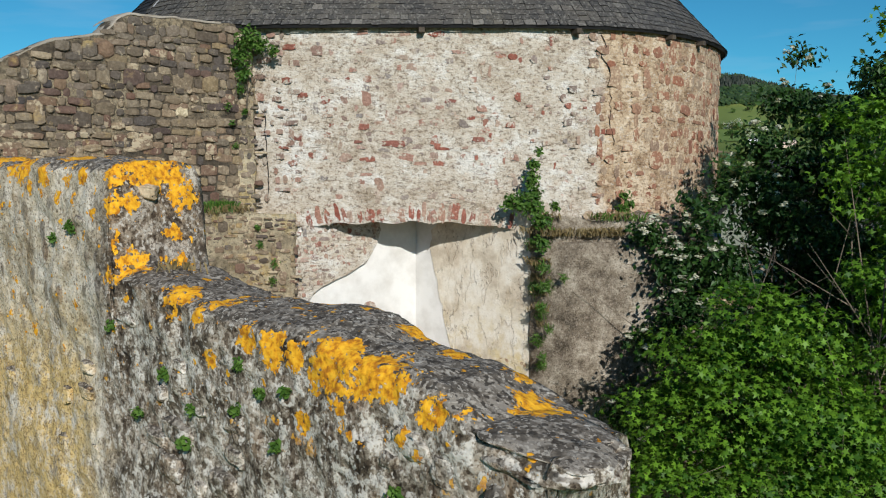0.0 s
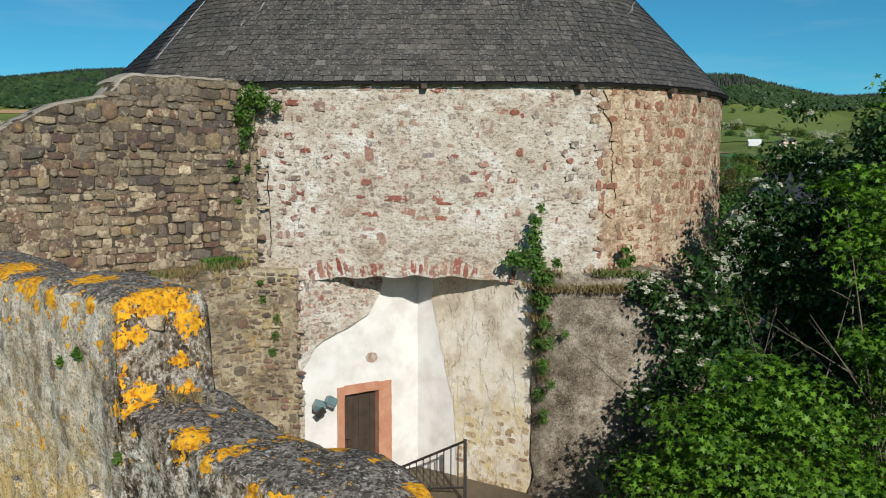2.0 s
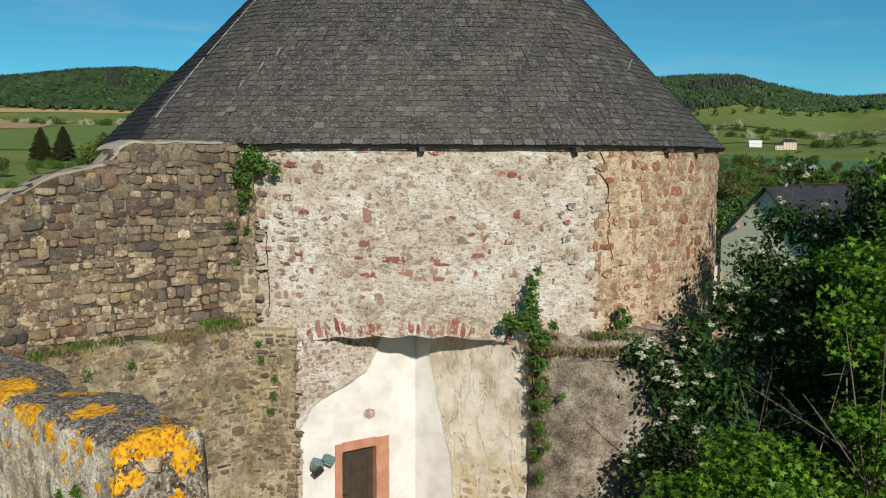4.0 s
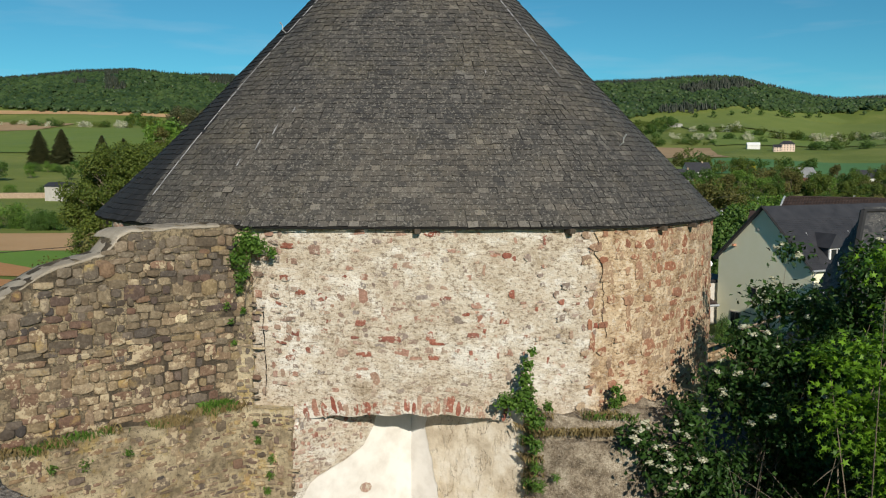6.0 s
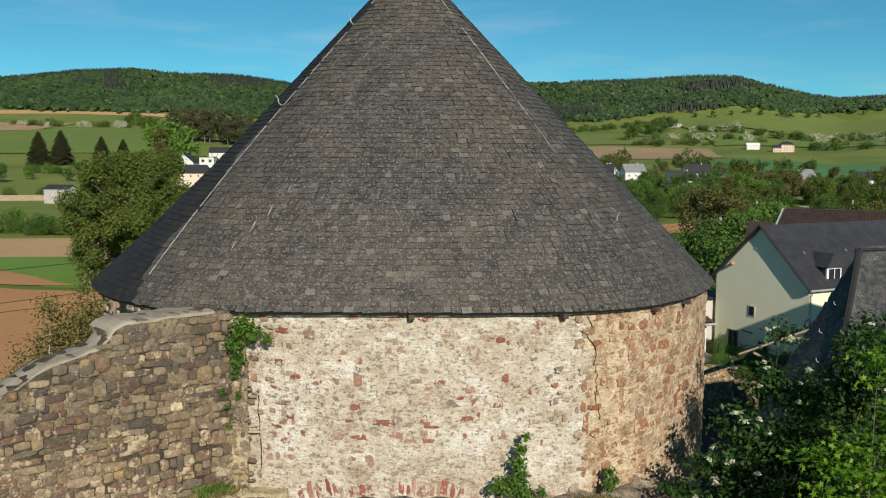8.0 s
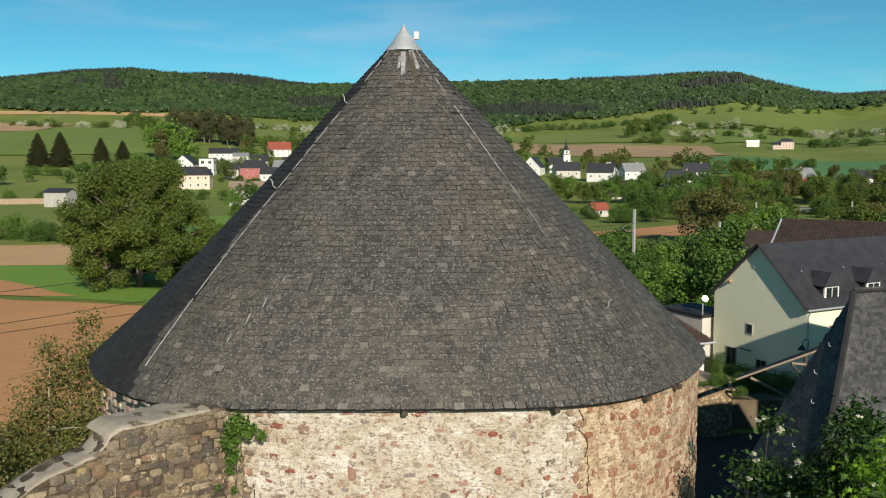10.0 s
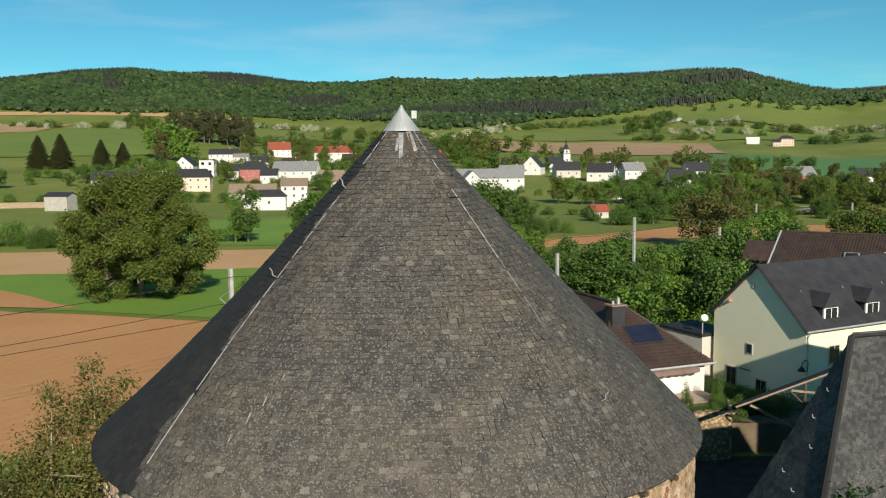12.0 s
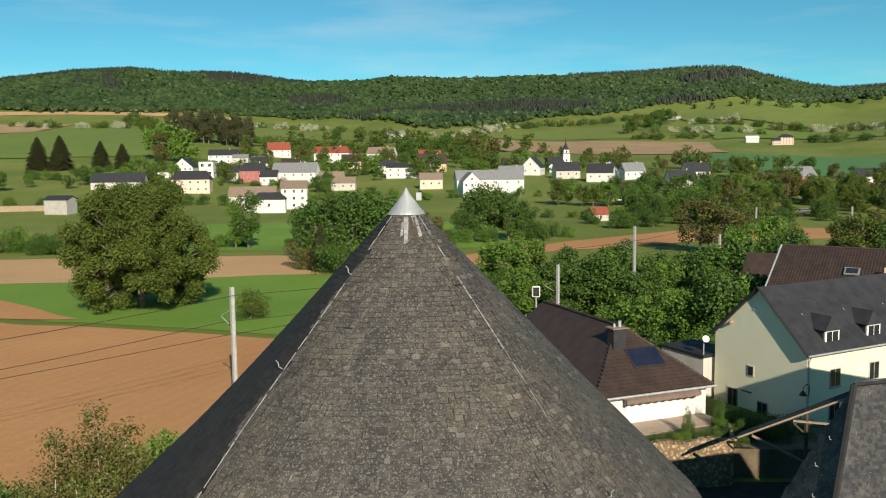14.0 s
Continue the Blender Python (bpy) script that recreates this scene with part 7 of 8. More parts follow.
tree("tall", "bronze_leaf", -4, 205, 13, 1.2)
tree("tall", "bronze_leaf", -1, 208, 12, 1.2)
for x, y, h in ((10, 258, 16), (15, 261, 18), (20, 258, 15), (25, 262, 12), (6, 256, 10)):
    tree("round", "tree_leaf", x, y, h, 0.95)
row("bush", ("tree_leaf", "bush_leaf"), (2, 250), (40, 268), 9, 6.0, 1.0, 2.0, 3)
row("round", ("tree_leaf", "bush_leaf", "oak_leaf"), (2, 172), (34, 150), 10, 9.0, 1.0, 4.0, 4)
row("bush", ("tree_leaf", "bush_leaf"), (2, 160), (40, 138), 14, 5.0, 1.2, 3.0, 5)
row("round", ("tree_leaf", "bush_leaf", "tree_leaf"), (30, 138), (56, 142), 9, 10.5, 0.95, 3.0, 6)
row("bush", ("tree_leaf", "bush_leaf"), (14, 120), (48, 120), 14, 4.5, 1.2, 4.0, 7)
row("bush", ("bush_leaf", "tree_leaf"), (10, 104), (34, 98), 10, 4.0, 1.2, 3.0, 17)
tree("round", "bush_leaf", 37, 103, 10.5, 0.9)
tree("round", "tree_leaf", 33, 101, 10.5, 0.9)
tree("round", "bronze_leaf", 66, 222, 15, 1.1)
tree("round", "bronze_leaf", 72, 215, 13, 1.1)
tree("round", "bush_leaf", 66, 190, 11, 1.1)
tree("round", "bush_leaf", 72, 192, 12, 1.1)
tree("bush", "bronze_leaf", 57, 335, 6, 1.0)
tree("round", "oak_leaf", 98, 205, 12, 1.0)
tree("tall", "bronze_leaf", 108, 216, 12, 1.2)

row("round", ("tree_leaf", "bush_leaf", "tree_leaf"), (10, 136), (40, 138), 15, 8.5, 1.15, 3.0, 71)
row("round", ("tree_leaf", "oak_leaf", "bush_leaf"), (12, 160), (56, 158), 16, 7.5, 1.2, 3.5, 72)
row("round", ("tree_leaf", "bush_leaf"), (25, 110), (41, 107), 6, 9.0, 1.0, 1.5, 73)
row("bush", ("bush_leaf", "tree_leaf"), (8, 112), (28, 114), 12, 4.5, 1.3, 2.5, 74)
row("round", ("tree_leaf", "oak_leaf"), (84, 205), (122, 225), 9, 9.0, 1.1, 5.0, 75)

# round the village
row("bush", ("bush_leaf", "tree_leaf"), (78, 352), (100, 345), 8, 14.0, 0.75, 3.0, 8)
row("round", ("tree_leaf", "tree_leaf", "oak_leaf"), (108, 430), (190, 440), 14, 14.5, 0.95, 8.0, 9)
row("round", ("bush_leaf", "oak_leaf", "bronze_leaf"), (130, 405), (215, 400), 13, 13.5, 1.0, 6.0, 10)
row("round", ("bronze_leaf", "oak_leaf", "tree_leaf"), (120, 720), (190, 600), 10, 15.0, 0.9, 10.0, 11)
row("round", ("tree_leaf", "oak_leaf"), (10, 760), (80, 740), 12, 15.0, 0.95, 10.0, 12)
row("round", ("tree_leaf", "oak_leaf", "bronze_leaf"), (-60, 830), (60, 850), 16, 22.0, 1.0, 14.0, 13)
row("bush", ("tree_leaf", "bush_leaf"), (-70, 470), (80, 470), 22, 6.0, 1.1, 10.0, 14)
row("round", ("tree_leaf", "bush_leaf"), (-150, 640), (-20, 620), 14, 11.0, 1.0, 20.0, 15)
row("round", ("tree_leaf", "bush_leaf"), (-60, 500), (-100, 520), 5, 10.0, 1.0, 8.0, 16)
row("bush", ("tree_leaf", "oak_leaf", "bush_leaf"), (-250, 640), (-190, 700), 16, 7.0, 1.2, 14.0, 64)
row("round", ("tree_leaf", "oak_leaf"), (-120, 690), (20, 690), 18, 12.0, 1.0, 12.0, 65)
row("bush", ("tree_leaf", "oak_leaf"), (60, 300), (150, 330), 16, 7.0, 1.2, 8.0, 18)
row("round", ("tree_leaf", "oak_leaf", "bronze_leaf"), (165, 375), (230, 380), 9, 12.0, 1.0, 8.0, 19)
row("round", ("tree_leaf", "bronze_leaf"), (200, 540), (330, 480), 12, 13.0, 1.0, 12.0, 20)
tree("round", "yellow_leaf", 197, 560, 11, 0.9)
tree("round", "oak_leaf", 183, 545, 14, 1.0)
tree("bush", "bronze_leaf", 125, 520, 13, 1.1)
row("bush", ("tree_leaf", "bush_leaf"), (-240, 430), (-100, 440), 22, 6.0, 1.1, 6.0, 21)
row("round", ("bush_leaf", "tree_leaf", "oak_leaf"), (-255, 520), (-160, 545), 14, 12.0, 1.0, 14.0, 22)
tree("round", "bush_leaf", -192, 560, 17, 1.2)
for x, y, h in ((-307, 672, 29), (-289, 670, 30), (-266, 690, 24), (-244, 676, 22), (-298, 690, 24)):
    tree("spruce", "needle", x, y, h * 0.9, 1.5)
for i in range(24):
    tree("tall", "needle", -290 + i * 3.6 + rng0.uniform(-2, 2), 960 + rng0.uniform(-25, 25), rng0.uniform(26, 38), 1.0)
row("round", "bush_leaf", (-245, 760), (-215, 750), 6, 30.0, 0.85, 6.0, 23)
tree("tall", "bronze_leaf", -236, 745, 28, 1.1)
tree("round", "tree_leaf", -315, 1190, 34, 1.0)
tree("round", "tree_leaf", -306, 1180, 28, 1.0)

# greenery between the houses
row("round", ("tree_leaf", "bush_leaf", "bronze_leaf"), (-205, 640), (-90, 600), 22, 10.0, 1.0, 14.0, 51)
row("round", ("tree_leaf", "oak_leaf", "bronze_leaf"), (-190, 780), (-20, 700), 26, 13.0, 1.0, 22.0, 52)
row("bush", ("tree_leaf", "bush_leaf", "oak_leaf"), (-130, 555), (-50, 520), 18, 5.0, 1.2, 8.0, 53)
row("round", ("tree_leaf", "bush_leaf", "oak_leaf"), (-60, 620), (70, 640), 22, 13.0, 1.0, 18.0, 54)
row("round", ("oak_leaf", "tree_leaf", "bronze_leaf"), (100, 640), (220, 560), 18, 12.0, 1.0, 16.0, 56)
row("round", ("tree_leaf", "oak_leaf"), (-180, 900), (90, 930), 30, 18.0, 1.0, 30.0, 57)
row("bush", ("bush_leaf", "tree_leaf"), (-270, 600), (-200, 590), 14, 7.0, 1.2, 14.0, 58)
row("bush", ("bush_leaf", "tree_leaf", "bronze_leaf"), (-120, 455), (-30, 465), 14, 5.0, 1.2, 8.0, 59)
row("round", ("tree_leaf", "bronze_leaf", "oak_leaf"), (200, 430), (330, 450), 18, 11.0, 1.0, 14.0, 60)

row("round", ("tree_leaf", "tree_leaf", "oak_leaf", "bush_leaf"), (112, 400), (205, 415), 18, 12.5, 1.0, 12.0, 61)
row("round", ("tree_leaf", "oak_leaf"), (70, 330), (190, 345), 15, 9.5, 1.1, 7.0, 62)
row("round", ("tree_leaf", "bush_leaf", "oak_leaf"), (200, 400), (330, 395), 18, 11.0, 1.1, 14.0, 63)

row("round", ("tree_leaf", "bush_leaf", "oak_leaf"), (52, 418), (96, 408), 9, 12.0, 1.0, 6.0, 66)
row("bush", ("tree_leaf", "bush_leaf"), (40, 352), (90, 350), 9, 4.5, 1.3, 5.0, 67)

# hedges across the slopes
row("bush", ("tree_leaf", "blossom", "oak_leaf"), (400, 1400), (500, 1320), 14, 15.0, 1.2, 6.0, 24)
row("bush", ("blossom", "tree_leaf", "oak_leaf"), (500, 1320), (760, 1320), 26, 16.0, 1.2, 8.0, 25)
row("bush", ("tree_leaf", "oak_leaf"), (245, 1125), (330, 1085), 14, 10.0, 1.3, 6.0, 26)
row("bush", ("tree_leaf", "blossom"), (300, 1200), (420, 1150), 12, 13.0, 1.2, 8.0, 27)
row("round", ("tree_leaf", "oak_leaf"), (255, 1180), (370, 1500), 16, 22.0, 1.0, 12.0, 28)
row("bush", ("blossom", "tree_leaf"), (-60, 1180), (140, 1390), 30, 13.0, 1.2, 8.0, 29)
row("bush", ("tree_leaf", "oak_leaf"), (140, 1390), (400, 1560), 20, 13.0, 1.3, 8.0, 30)
row("bush", ("blossom", "tree_leaf", "oak_leaf"), (-700, 1372), (-480, 1350), 22, 13.0, 1.2, 8.0, 31)
row("round", ("tree_leaf", "oak_leaf"), (-520, 1500), (-370, 1150), 14, 18.0, 1.0, 10.0, 32)
row("bush", ("tree_leaf", "blossom"), (-420, 1480), (-160, 1450), 26, 13.0, 1.3, 10.0, 33)
row("bush", ("tree_leaf", "oak_leaf", "bush_leaf"), (-300, 1080), (-60, 1000), 24, 14.0, 1.3, 14.0, 34)
row("round", ("tree_leaf", "oak_leaf"), (-180, 1150), (60, 1100), 20, 18.0, 1.1, 18.0, 35)
row("round", "tree_leaf", (500, 1700), (760, 1780), 10, 14.0, 1.1, 12.0, 36)
row("bush", ("tree_leaf", "oak_leaf"), (420, 1000), (500, 960), 8, 14.0, 1.3, 8.0, 37)
row("bush", ("tree_leaf", "oak_leaf"), (600, 1200), (700, 1180), 8, 14.0, 1.3, 8.0, 38)
row("bush", ("tree_leaf", "bush_leaf"), (190, 690), (255, 680), 8, 5.0, 1.6, 4.0, 39)


def woods():
    """The wooded hills: thousands of crowns, leaf trees and conifers."""
    rng = random.Random(91)
    edge_u = (-0.75, -0.506, -0.345, -0.215, -0.12, -0.03, 0.0, 0.075, 0.107, 0.178, 0.223, 0.246, 0.27, 0.307, 0.352, 0.40, 0.43, 0.52, 0.75)
    edge_d = (1780, 1812, 1733, 1779, 1745, 1480, 1400, 1410, 1550, 1650, 1760, 1830, 1870, 1890, 1930, 1970, 1990, 2090, 2200)
    ico = bmesh.new()
    bmesh.ops.create_icosphere(ico, subdivisions=1, radius=1)
    iv = [v.co.copy() for v in ico.verts]
    ifc = [tuple(v.index for v in f.verts) for f in ico.faces]
    ico.free()
    out = {"wood_leaf": ([], []), "wood_needle": ([], [])}
    for _ in range(46000):
        u = rng.uniform(-0.68, 0.68)
        d0 = float(np.interp(u, edge_u, edge_d)) + 12 * math.sin(u * 60) + rng.gauss(0, 12)
        d = d0 + (2380 - d0) * rng.random() ** 0.9
        y = d / math.hypot(1, u)
        x = u * y
        z = land(x, y)
        pine = noise.noise((x * 0.004, y * 0.006, 3.3)) + (0.35 if d > 2180 and (u < -0.15 or u > 0.2) else 0) + (0.25 if -0.38 < u < -0.2 else 0) > 0.40
        V, F = out["wood_needle" if pine else "wood_leaf"]
        n0 = len(V)
        if pine:
            h, r = rng.uniform(11, 18), rng.uniform(2.3, 3.6)
            for k in range(7):
                a = k * 6.283 / 7
                V.append((x + r * math.cos(a) * rng.uniform(0.8, 1.2), y + r * math.sin(a), z + h * 0.12))
            for k in range(7):
                a = (k + 0.5) * 6.283 / 7
                V.append((x + r * 0.55 * math.cos(a), y + r * 0.55 * math.sin(a), z + h * 0.5 * rng.uniform(0.9, 1.1)))
            V.append((x + rng.uniform(-0.5, 0.5), y, z + h))
            for k in range(7):
                F += [(n0 + k, n0 + (k + 1) % 7, n0 + 7 + k), (n0 + (k + 1) % 7, n0 + 7 + (k + 1) % 7, n0 + 7 + k), (n0 + 7 + k, n0 + 7 + (k + 1) % 7, n0 + 14)]
        else:
            r = rng.uniform(2.2, 7.2)
            h = rng.uniform(11, 15)
            z += rng.gauss(0, 1.6) - 2.5
            V += [(x + v.x * r * rng.uniform(0.6, 1.35), y + v.y * r * rng.uniform(0.6, 1.35), z + h * 0.55 + v.z * r * 0.8 * rng.uniform(0.6, 1.35)) for v in iv]
            F += [tuple(i + n0 for i in f) for f in ifc]
    for m, (V, F) in out.items():
        ob = new("woods", mesh_of("woods", V, F, m))
        tagged(ob, "dense dark green leafy woods on the hills" if m == "wood_leaf" else "dark conifer woods on the hills", "forest", kind="stuff")


woods()


# ---- railway masts, wires, bridge, lane ----
def mast(x, y, high, arm=2.6, turn=40):
    t = thing("catenary_mast", "grey steel railway mast with bracket arm", "mast", "railway masts")
    t.matrix_basis = pose(x, y, land(x, y), 0, 0, turn)
    part("flange", box(-0.20, -0.16, -0.18, 0.18, -0.5, high), "steel", t)
    part("flange", box(0.16, 0.20, -0.18, 0.18, -0.5, high), "steel", t)
    part("web", box(-0.16, 0.16, -0.03, 0.03, -0.5, high), "steel", t)
    part("arm", tube([(0, 0, high - 4.2), (0, arm, high - 3.4)], 0.05, 5), "steel", t)
    part("arm", tube([(0, 0, high - 2.2), (0, arm, high - 3.3)], 0.035, 5), "steel", t)
    part("insulator", tube([(0, 0.25, high - 4.15), (0, 0.7, high - 3.95)], 0.12, 8), "iron", t)
    return t


mast(-21.3, 89, 12.6)
mast(17.3, 128, 9.5)
mast(33.4, 150, 13.2)
mast(57, 178, 9.0)
mast(100, 277, 8.0)
mast(121, 257, 9.2)
WIRES = ((-62, 44), (-21.3, 89), (17.3, 128), (57, 178), (100, 277))
wires = thing("overhead_wire", "thin dark overhead railway wires", "wire")
for dx, dz in ((-0.3, 11.8), (1.8, 8.6), (1.6, 7.2)):
    pts = []
    for (x0, y0), (x1, y1) in zip(WIRES, WIRES[1:]):
        for u in np.linspace(0, 1, 8)[:-1]:
            pts.append((x0 + (x1 - x0) * u - dx, y0 + (y1 - y0) * u + dx, dz - 1.2 * 4 * u * (1 - u) * (0.7 if dz > 8 else 0.1)))
    part("wire", tube(pts, 0.03, 4), "iron", wires)

bridge = thing("bridge", "low concrete road bridge with pale railing", "bridge", kind="structure")
bridge.matrix_basis = pose(138, 350, -1.6, 0, 0, -30) @ Matrix.Diagonal((0.72, 0.72, 0.8, 1))
part("deck", box(-17, 17, -3, 3, 3.4, 4.4, 0.1), "concrete", bridge)
for i in range(24):
    part("baluster", box(-16.5 + i * 1.42, -16.4 + i * 1.42, -2.9, -2.8, 4.4, 5.5), "steel", bridge)
part("rail", box(-17, 17, -2.95, -2.75, 5.5, 5.62), "steel", bridge)
part("pier", box(-12, -10, -2.5, 2.5, -1, 3.4), "concrete", bridge)
part("pier", box(8, 10, -2.5, 2.5, -1, 3.4), "concrete", bridge)

lane_wall = thing("lane_wall", "long low tan stone wall along the lane", "wall", kind="structure")
part("masonry", box(-40, 40, -0.4, 0.4, -1, 2.6, 0.05), "brown_stone", lane_wall, place=pose(-214, 402, land(-214, 402), 0, 0, 12))

# ---- the garden by the bungalow ----
def garden():
    for x, y, h, w, m, lab in ((18.2, 62.8, 2.6, 0.40, "tree_leaf", "clipped dark green yew"), (21.2, 65.0, 2.8, 0.42, "tree_leaf", "clipped dark green yew"), (22.6, 65.8, 1.5, 1.0, "bush_leaf", ""), (21.0, 64.0, 1.2, 1.1, "bush_leaf", ""), (19.3, 61.6, 1.0, 1.1, "bush_leaf", ""), (16.8, 60.8, 1.1, 1.2, "yellow_leaf", ""), (18.0, 60.2, 1.0, 1.2, "bush_leaf", ""), (19.8, 60.2, 1.6, 1.0, "tree_leaf", ""), (21.8, 61.8, 1.8, 1.0, "tree_leaf", ""), (23.4, 63.4, 1.8, 1.0, "tree_leaf", ""), (17.2, 57.6, 1.4, 1.1, "bush_leaf", ""), (15.2, 58.4, 1.2, 1.1, "tree_leaf", ""), (20.6, 61.2, 1.5, 1.2, "tree_leaf", ""), (22.6, 63.0, 1.7, 1.2, "tree_leaf", ""), (18.6, 58.6, 1.5, 1.3, "tree_leaf", ""), (16.6, 59.2, 1.4, 1.3, "tree_leaf", ""), (21.0, 60.0, 1.5, 1.3, "tree_leaf", ""), (23.6, 62.2, 1.6, 1.3, "tree_leaf", ""), (24.6, 61.6, 1.9, 1.1, "tree_leaf", ""), (19.6, 59.4, 1.3, 1.3, "tree_leaf", "")):
        y = max(y, 60.6 + 0.3 * (x % 2))
        t = tree("bush", m, x, y, h, w)
        t.location.z = 5.1
        if lab:
            tagged(t, lab)
    rng = random.Random(14)
    h = thing("hedge", "clipped hedge along the yellow house", "hedge")
    h.location = (24.6, 64.4, 5.1)
    part("leaves", leaf_cloud([(i * 0.5 - 2.2, -i * 0.42 + 2.0, 0.6, 0.75) for i in range(10)], 2600, 0.14, rng, "leaf", 0.6), "bush_leaf", h)
    s = thing("signal_board", "black railway signal board with white edge", "signal")
    s.location = (13.0, 118, 0)
    part("post", tube([(0, 0, -0.5), (0, 0, 6.6)], 0.09, 6), "steel", s)
    part("board", box(-0.55, 0.55, -0.1, 0.1, 6.4, 7.9, 0.08), "white_frame", s)
    part("face", box(-0.42, 0.42, -0.13, -0.09, 6.55, 7.75), "felt", s)


garden()

# ---- stair rail in front of the door ----
rail = thing("stair_railing", "dark iron stair railing below the tower door", "railing")
r0, r1 = Vector((0.36, 15.2, 11.06)), Vector((-1.15, 16.0, 10.15))
part("top_rail", tube([r0, r1], 0.025, 5), "iron", rail)
part("bottom_rail", tube([r0 - Vector((0, 0, 0.85)), r1 - Vector((0, 0, 0.3))], 0.02, 5), "iron", rail)
part("post", box(-0.03, 0.03, -0.03, 0.03, -1.2, 0.03), "iron", rail, place=Matrix.Translation(r0))
for i in range(1, 12):
    p = r0 + (r1 - r0) * (i / 12)
    part("baluster", box(-0.011, 0.011, -0.011, 0.011, -0.85 + 0.55 * i / 12, 0), "iron", rail, place=Matrix.Translation(p))


# ---- pieces: stones, bricks, slates ----
def unit_stone(seed, low=0.66):
    """A rounded, uneven stone of size 1 x 1, its face to +z, 1 deep."""
    rng = random.Random(seed)
    n = 10
    verts, faces = [], []
    ring = []
    for k in range(n):
        a = 2 * math.pi * (k + rng.uniform(-0.2, 0.2)) / n
        c, s = math.cos(a), math.sin(a)
        r = 0.5 / (abs(c) ** 9 + abs(s) ** 9) ** (1 / 9) * rng.uniform(low, 1.06)
        ring.append((r * c, r * s))
    tilt = (rng.uniform(-0.25, 0.25), rng.uniform(-0.25, 0.25))
    for scale, depth in ((1.0, -0.6), (0.99, 0.45), (0.86, 0.85), (0.45, 1.0)):
        for x, y in ring:
            verts.append((x * scale, y * scale, depth + (tilt[0] * x + tilt[1] * y) * (depth > 0) + rng.uniform(-0.08, 0.08)))
    verts.append((0, 0, 1.0))
    for j in range(3):
        for k in range(n):
            a, b = j * n + k, j * n + (k + 1) % n
            faces.append((a, b, b + n, a + n))
    for k in range(n):
        faces.append((3 * n + k, 3 * n + (k + 1) % n, 4 * n))
    return verts, faces


SHAPES = [unit_stone(i) for i in range(12)]
BLOCKS = [unit_stone(40 + i, 0.92) for i in range(12)]


def seat(p, along, up, out, w, h, depth, spin=0.0):
    c, s = math.cos(spin), math.sin(spin)
    a, u = along * c + up * s, up * c - along * s
    m = Matrix((a * w, u * h, out * depth)).transposed().to_4x4()
    m.translation = p
    return m


def lay(parent, name, spots, near, limit=300, shapes=None, rest="rest_of_masonry", smooth=True, edge=None):
    """Pieces from (matrix, material); those nearest to a place are objects, the rest one mesh a material."""
    shapes = shapes or SHAPES
    near = Vector(near)
    spots = sorted(spots, key=lambda q: (q[0].translation - near).length)
    meshes = {}
    for i, (m, material) in enumerate(spots[:limit]):
        k = (i * 7) % len(shapes)
        if (k, material) not in meshes:
            me = meshes[k, material] = mesh_of(name, *shapes[k], material, smooth)
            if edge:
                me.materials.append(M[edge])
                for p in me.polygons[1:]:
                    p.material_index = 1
        ob = new(name, meshes[k, material])
        ob.parent = parent
        ob.matrix_basis = m
    left = {}
    for i, (m, material) in enumerate(spots[limit:]):
        left.setdefault(material, []).append((m, (i * 7) % len(shapes)))
    for material, items in left.items():
        verts, faces, slot = [], [], []
        for m, k in items:
            v, f = shapes[k]
            slot += [0] + [1] * (len(f) - 1)
            n0 = len(verts)
            verts += [m @ Vector(p) for p in v]
            faces += [tuple(i + n0 for i in q) for q in f]
        ob = part(rest, (verts, faces), material, parent, smooth=smooth)
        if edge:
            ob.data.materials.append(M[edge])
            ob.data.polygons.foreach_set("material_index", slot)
        tagged(ob, kind="stuff")


def courses(s0, s1, z0, z1, h, w, rng, keep=1.0, gap=0.014, full=(0.6, 1.12)):
    """Uneven courses: long and short stones, some two courses high, some missing."""
    z = z0
    while z < z1:
        hh = rng.uniform(*h)
        s = s0 - rng.uniform(0, w[1])
        while s < s1:
            ww = w[0] + (w[1] - w[0]) * rng.random() ** 1.7
            if rng.random() < keep and s + ww > s0 + 0.04:
                tall = 1.7 if rng.random() < 0.08 else rng.uniform(*full)
                yield s + ww / 2, z + hh / 2 + rng.gauss(0, 0.018) + 0.02 * math.sin(s * 2.3 + z), ww * rng.uniform(0.86, 1.0) - gap, hh * tall - gap
            s += ww
        z += hh


UP = Vector((0, 0, 1))


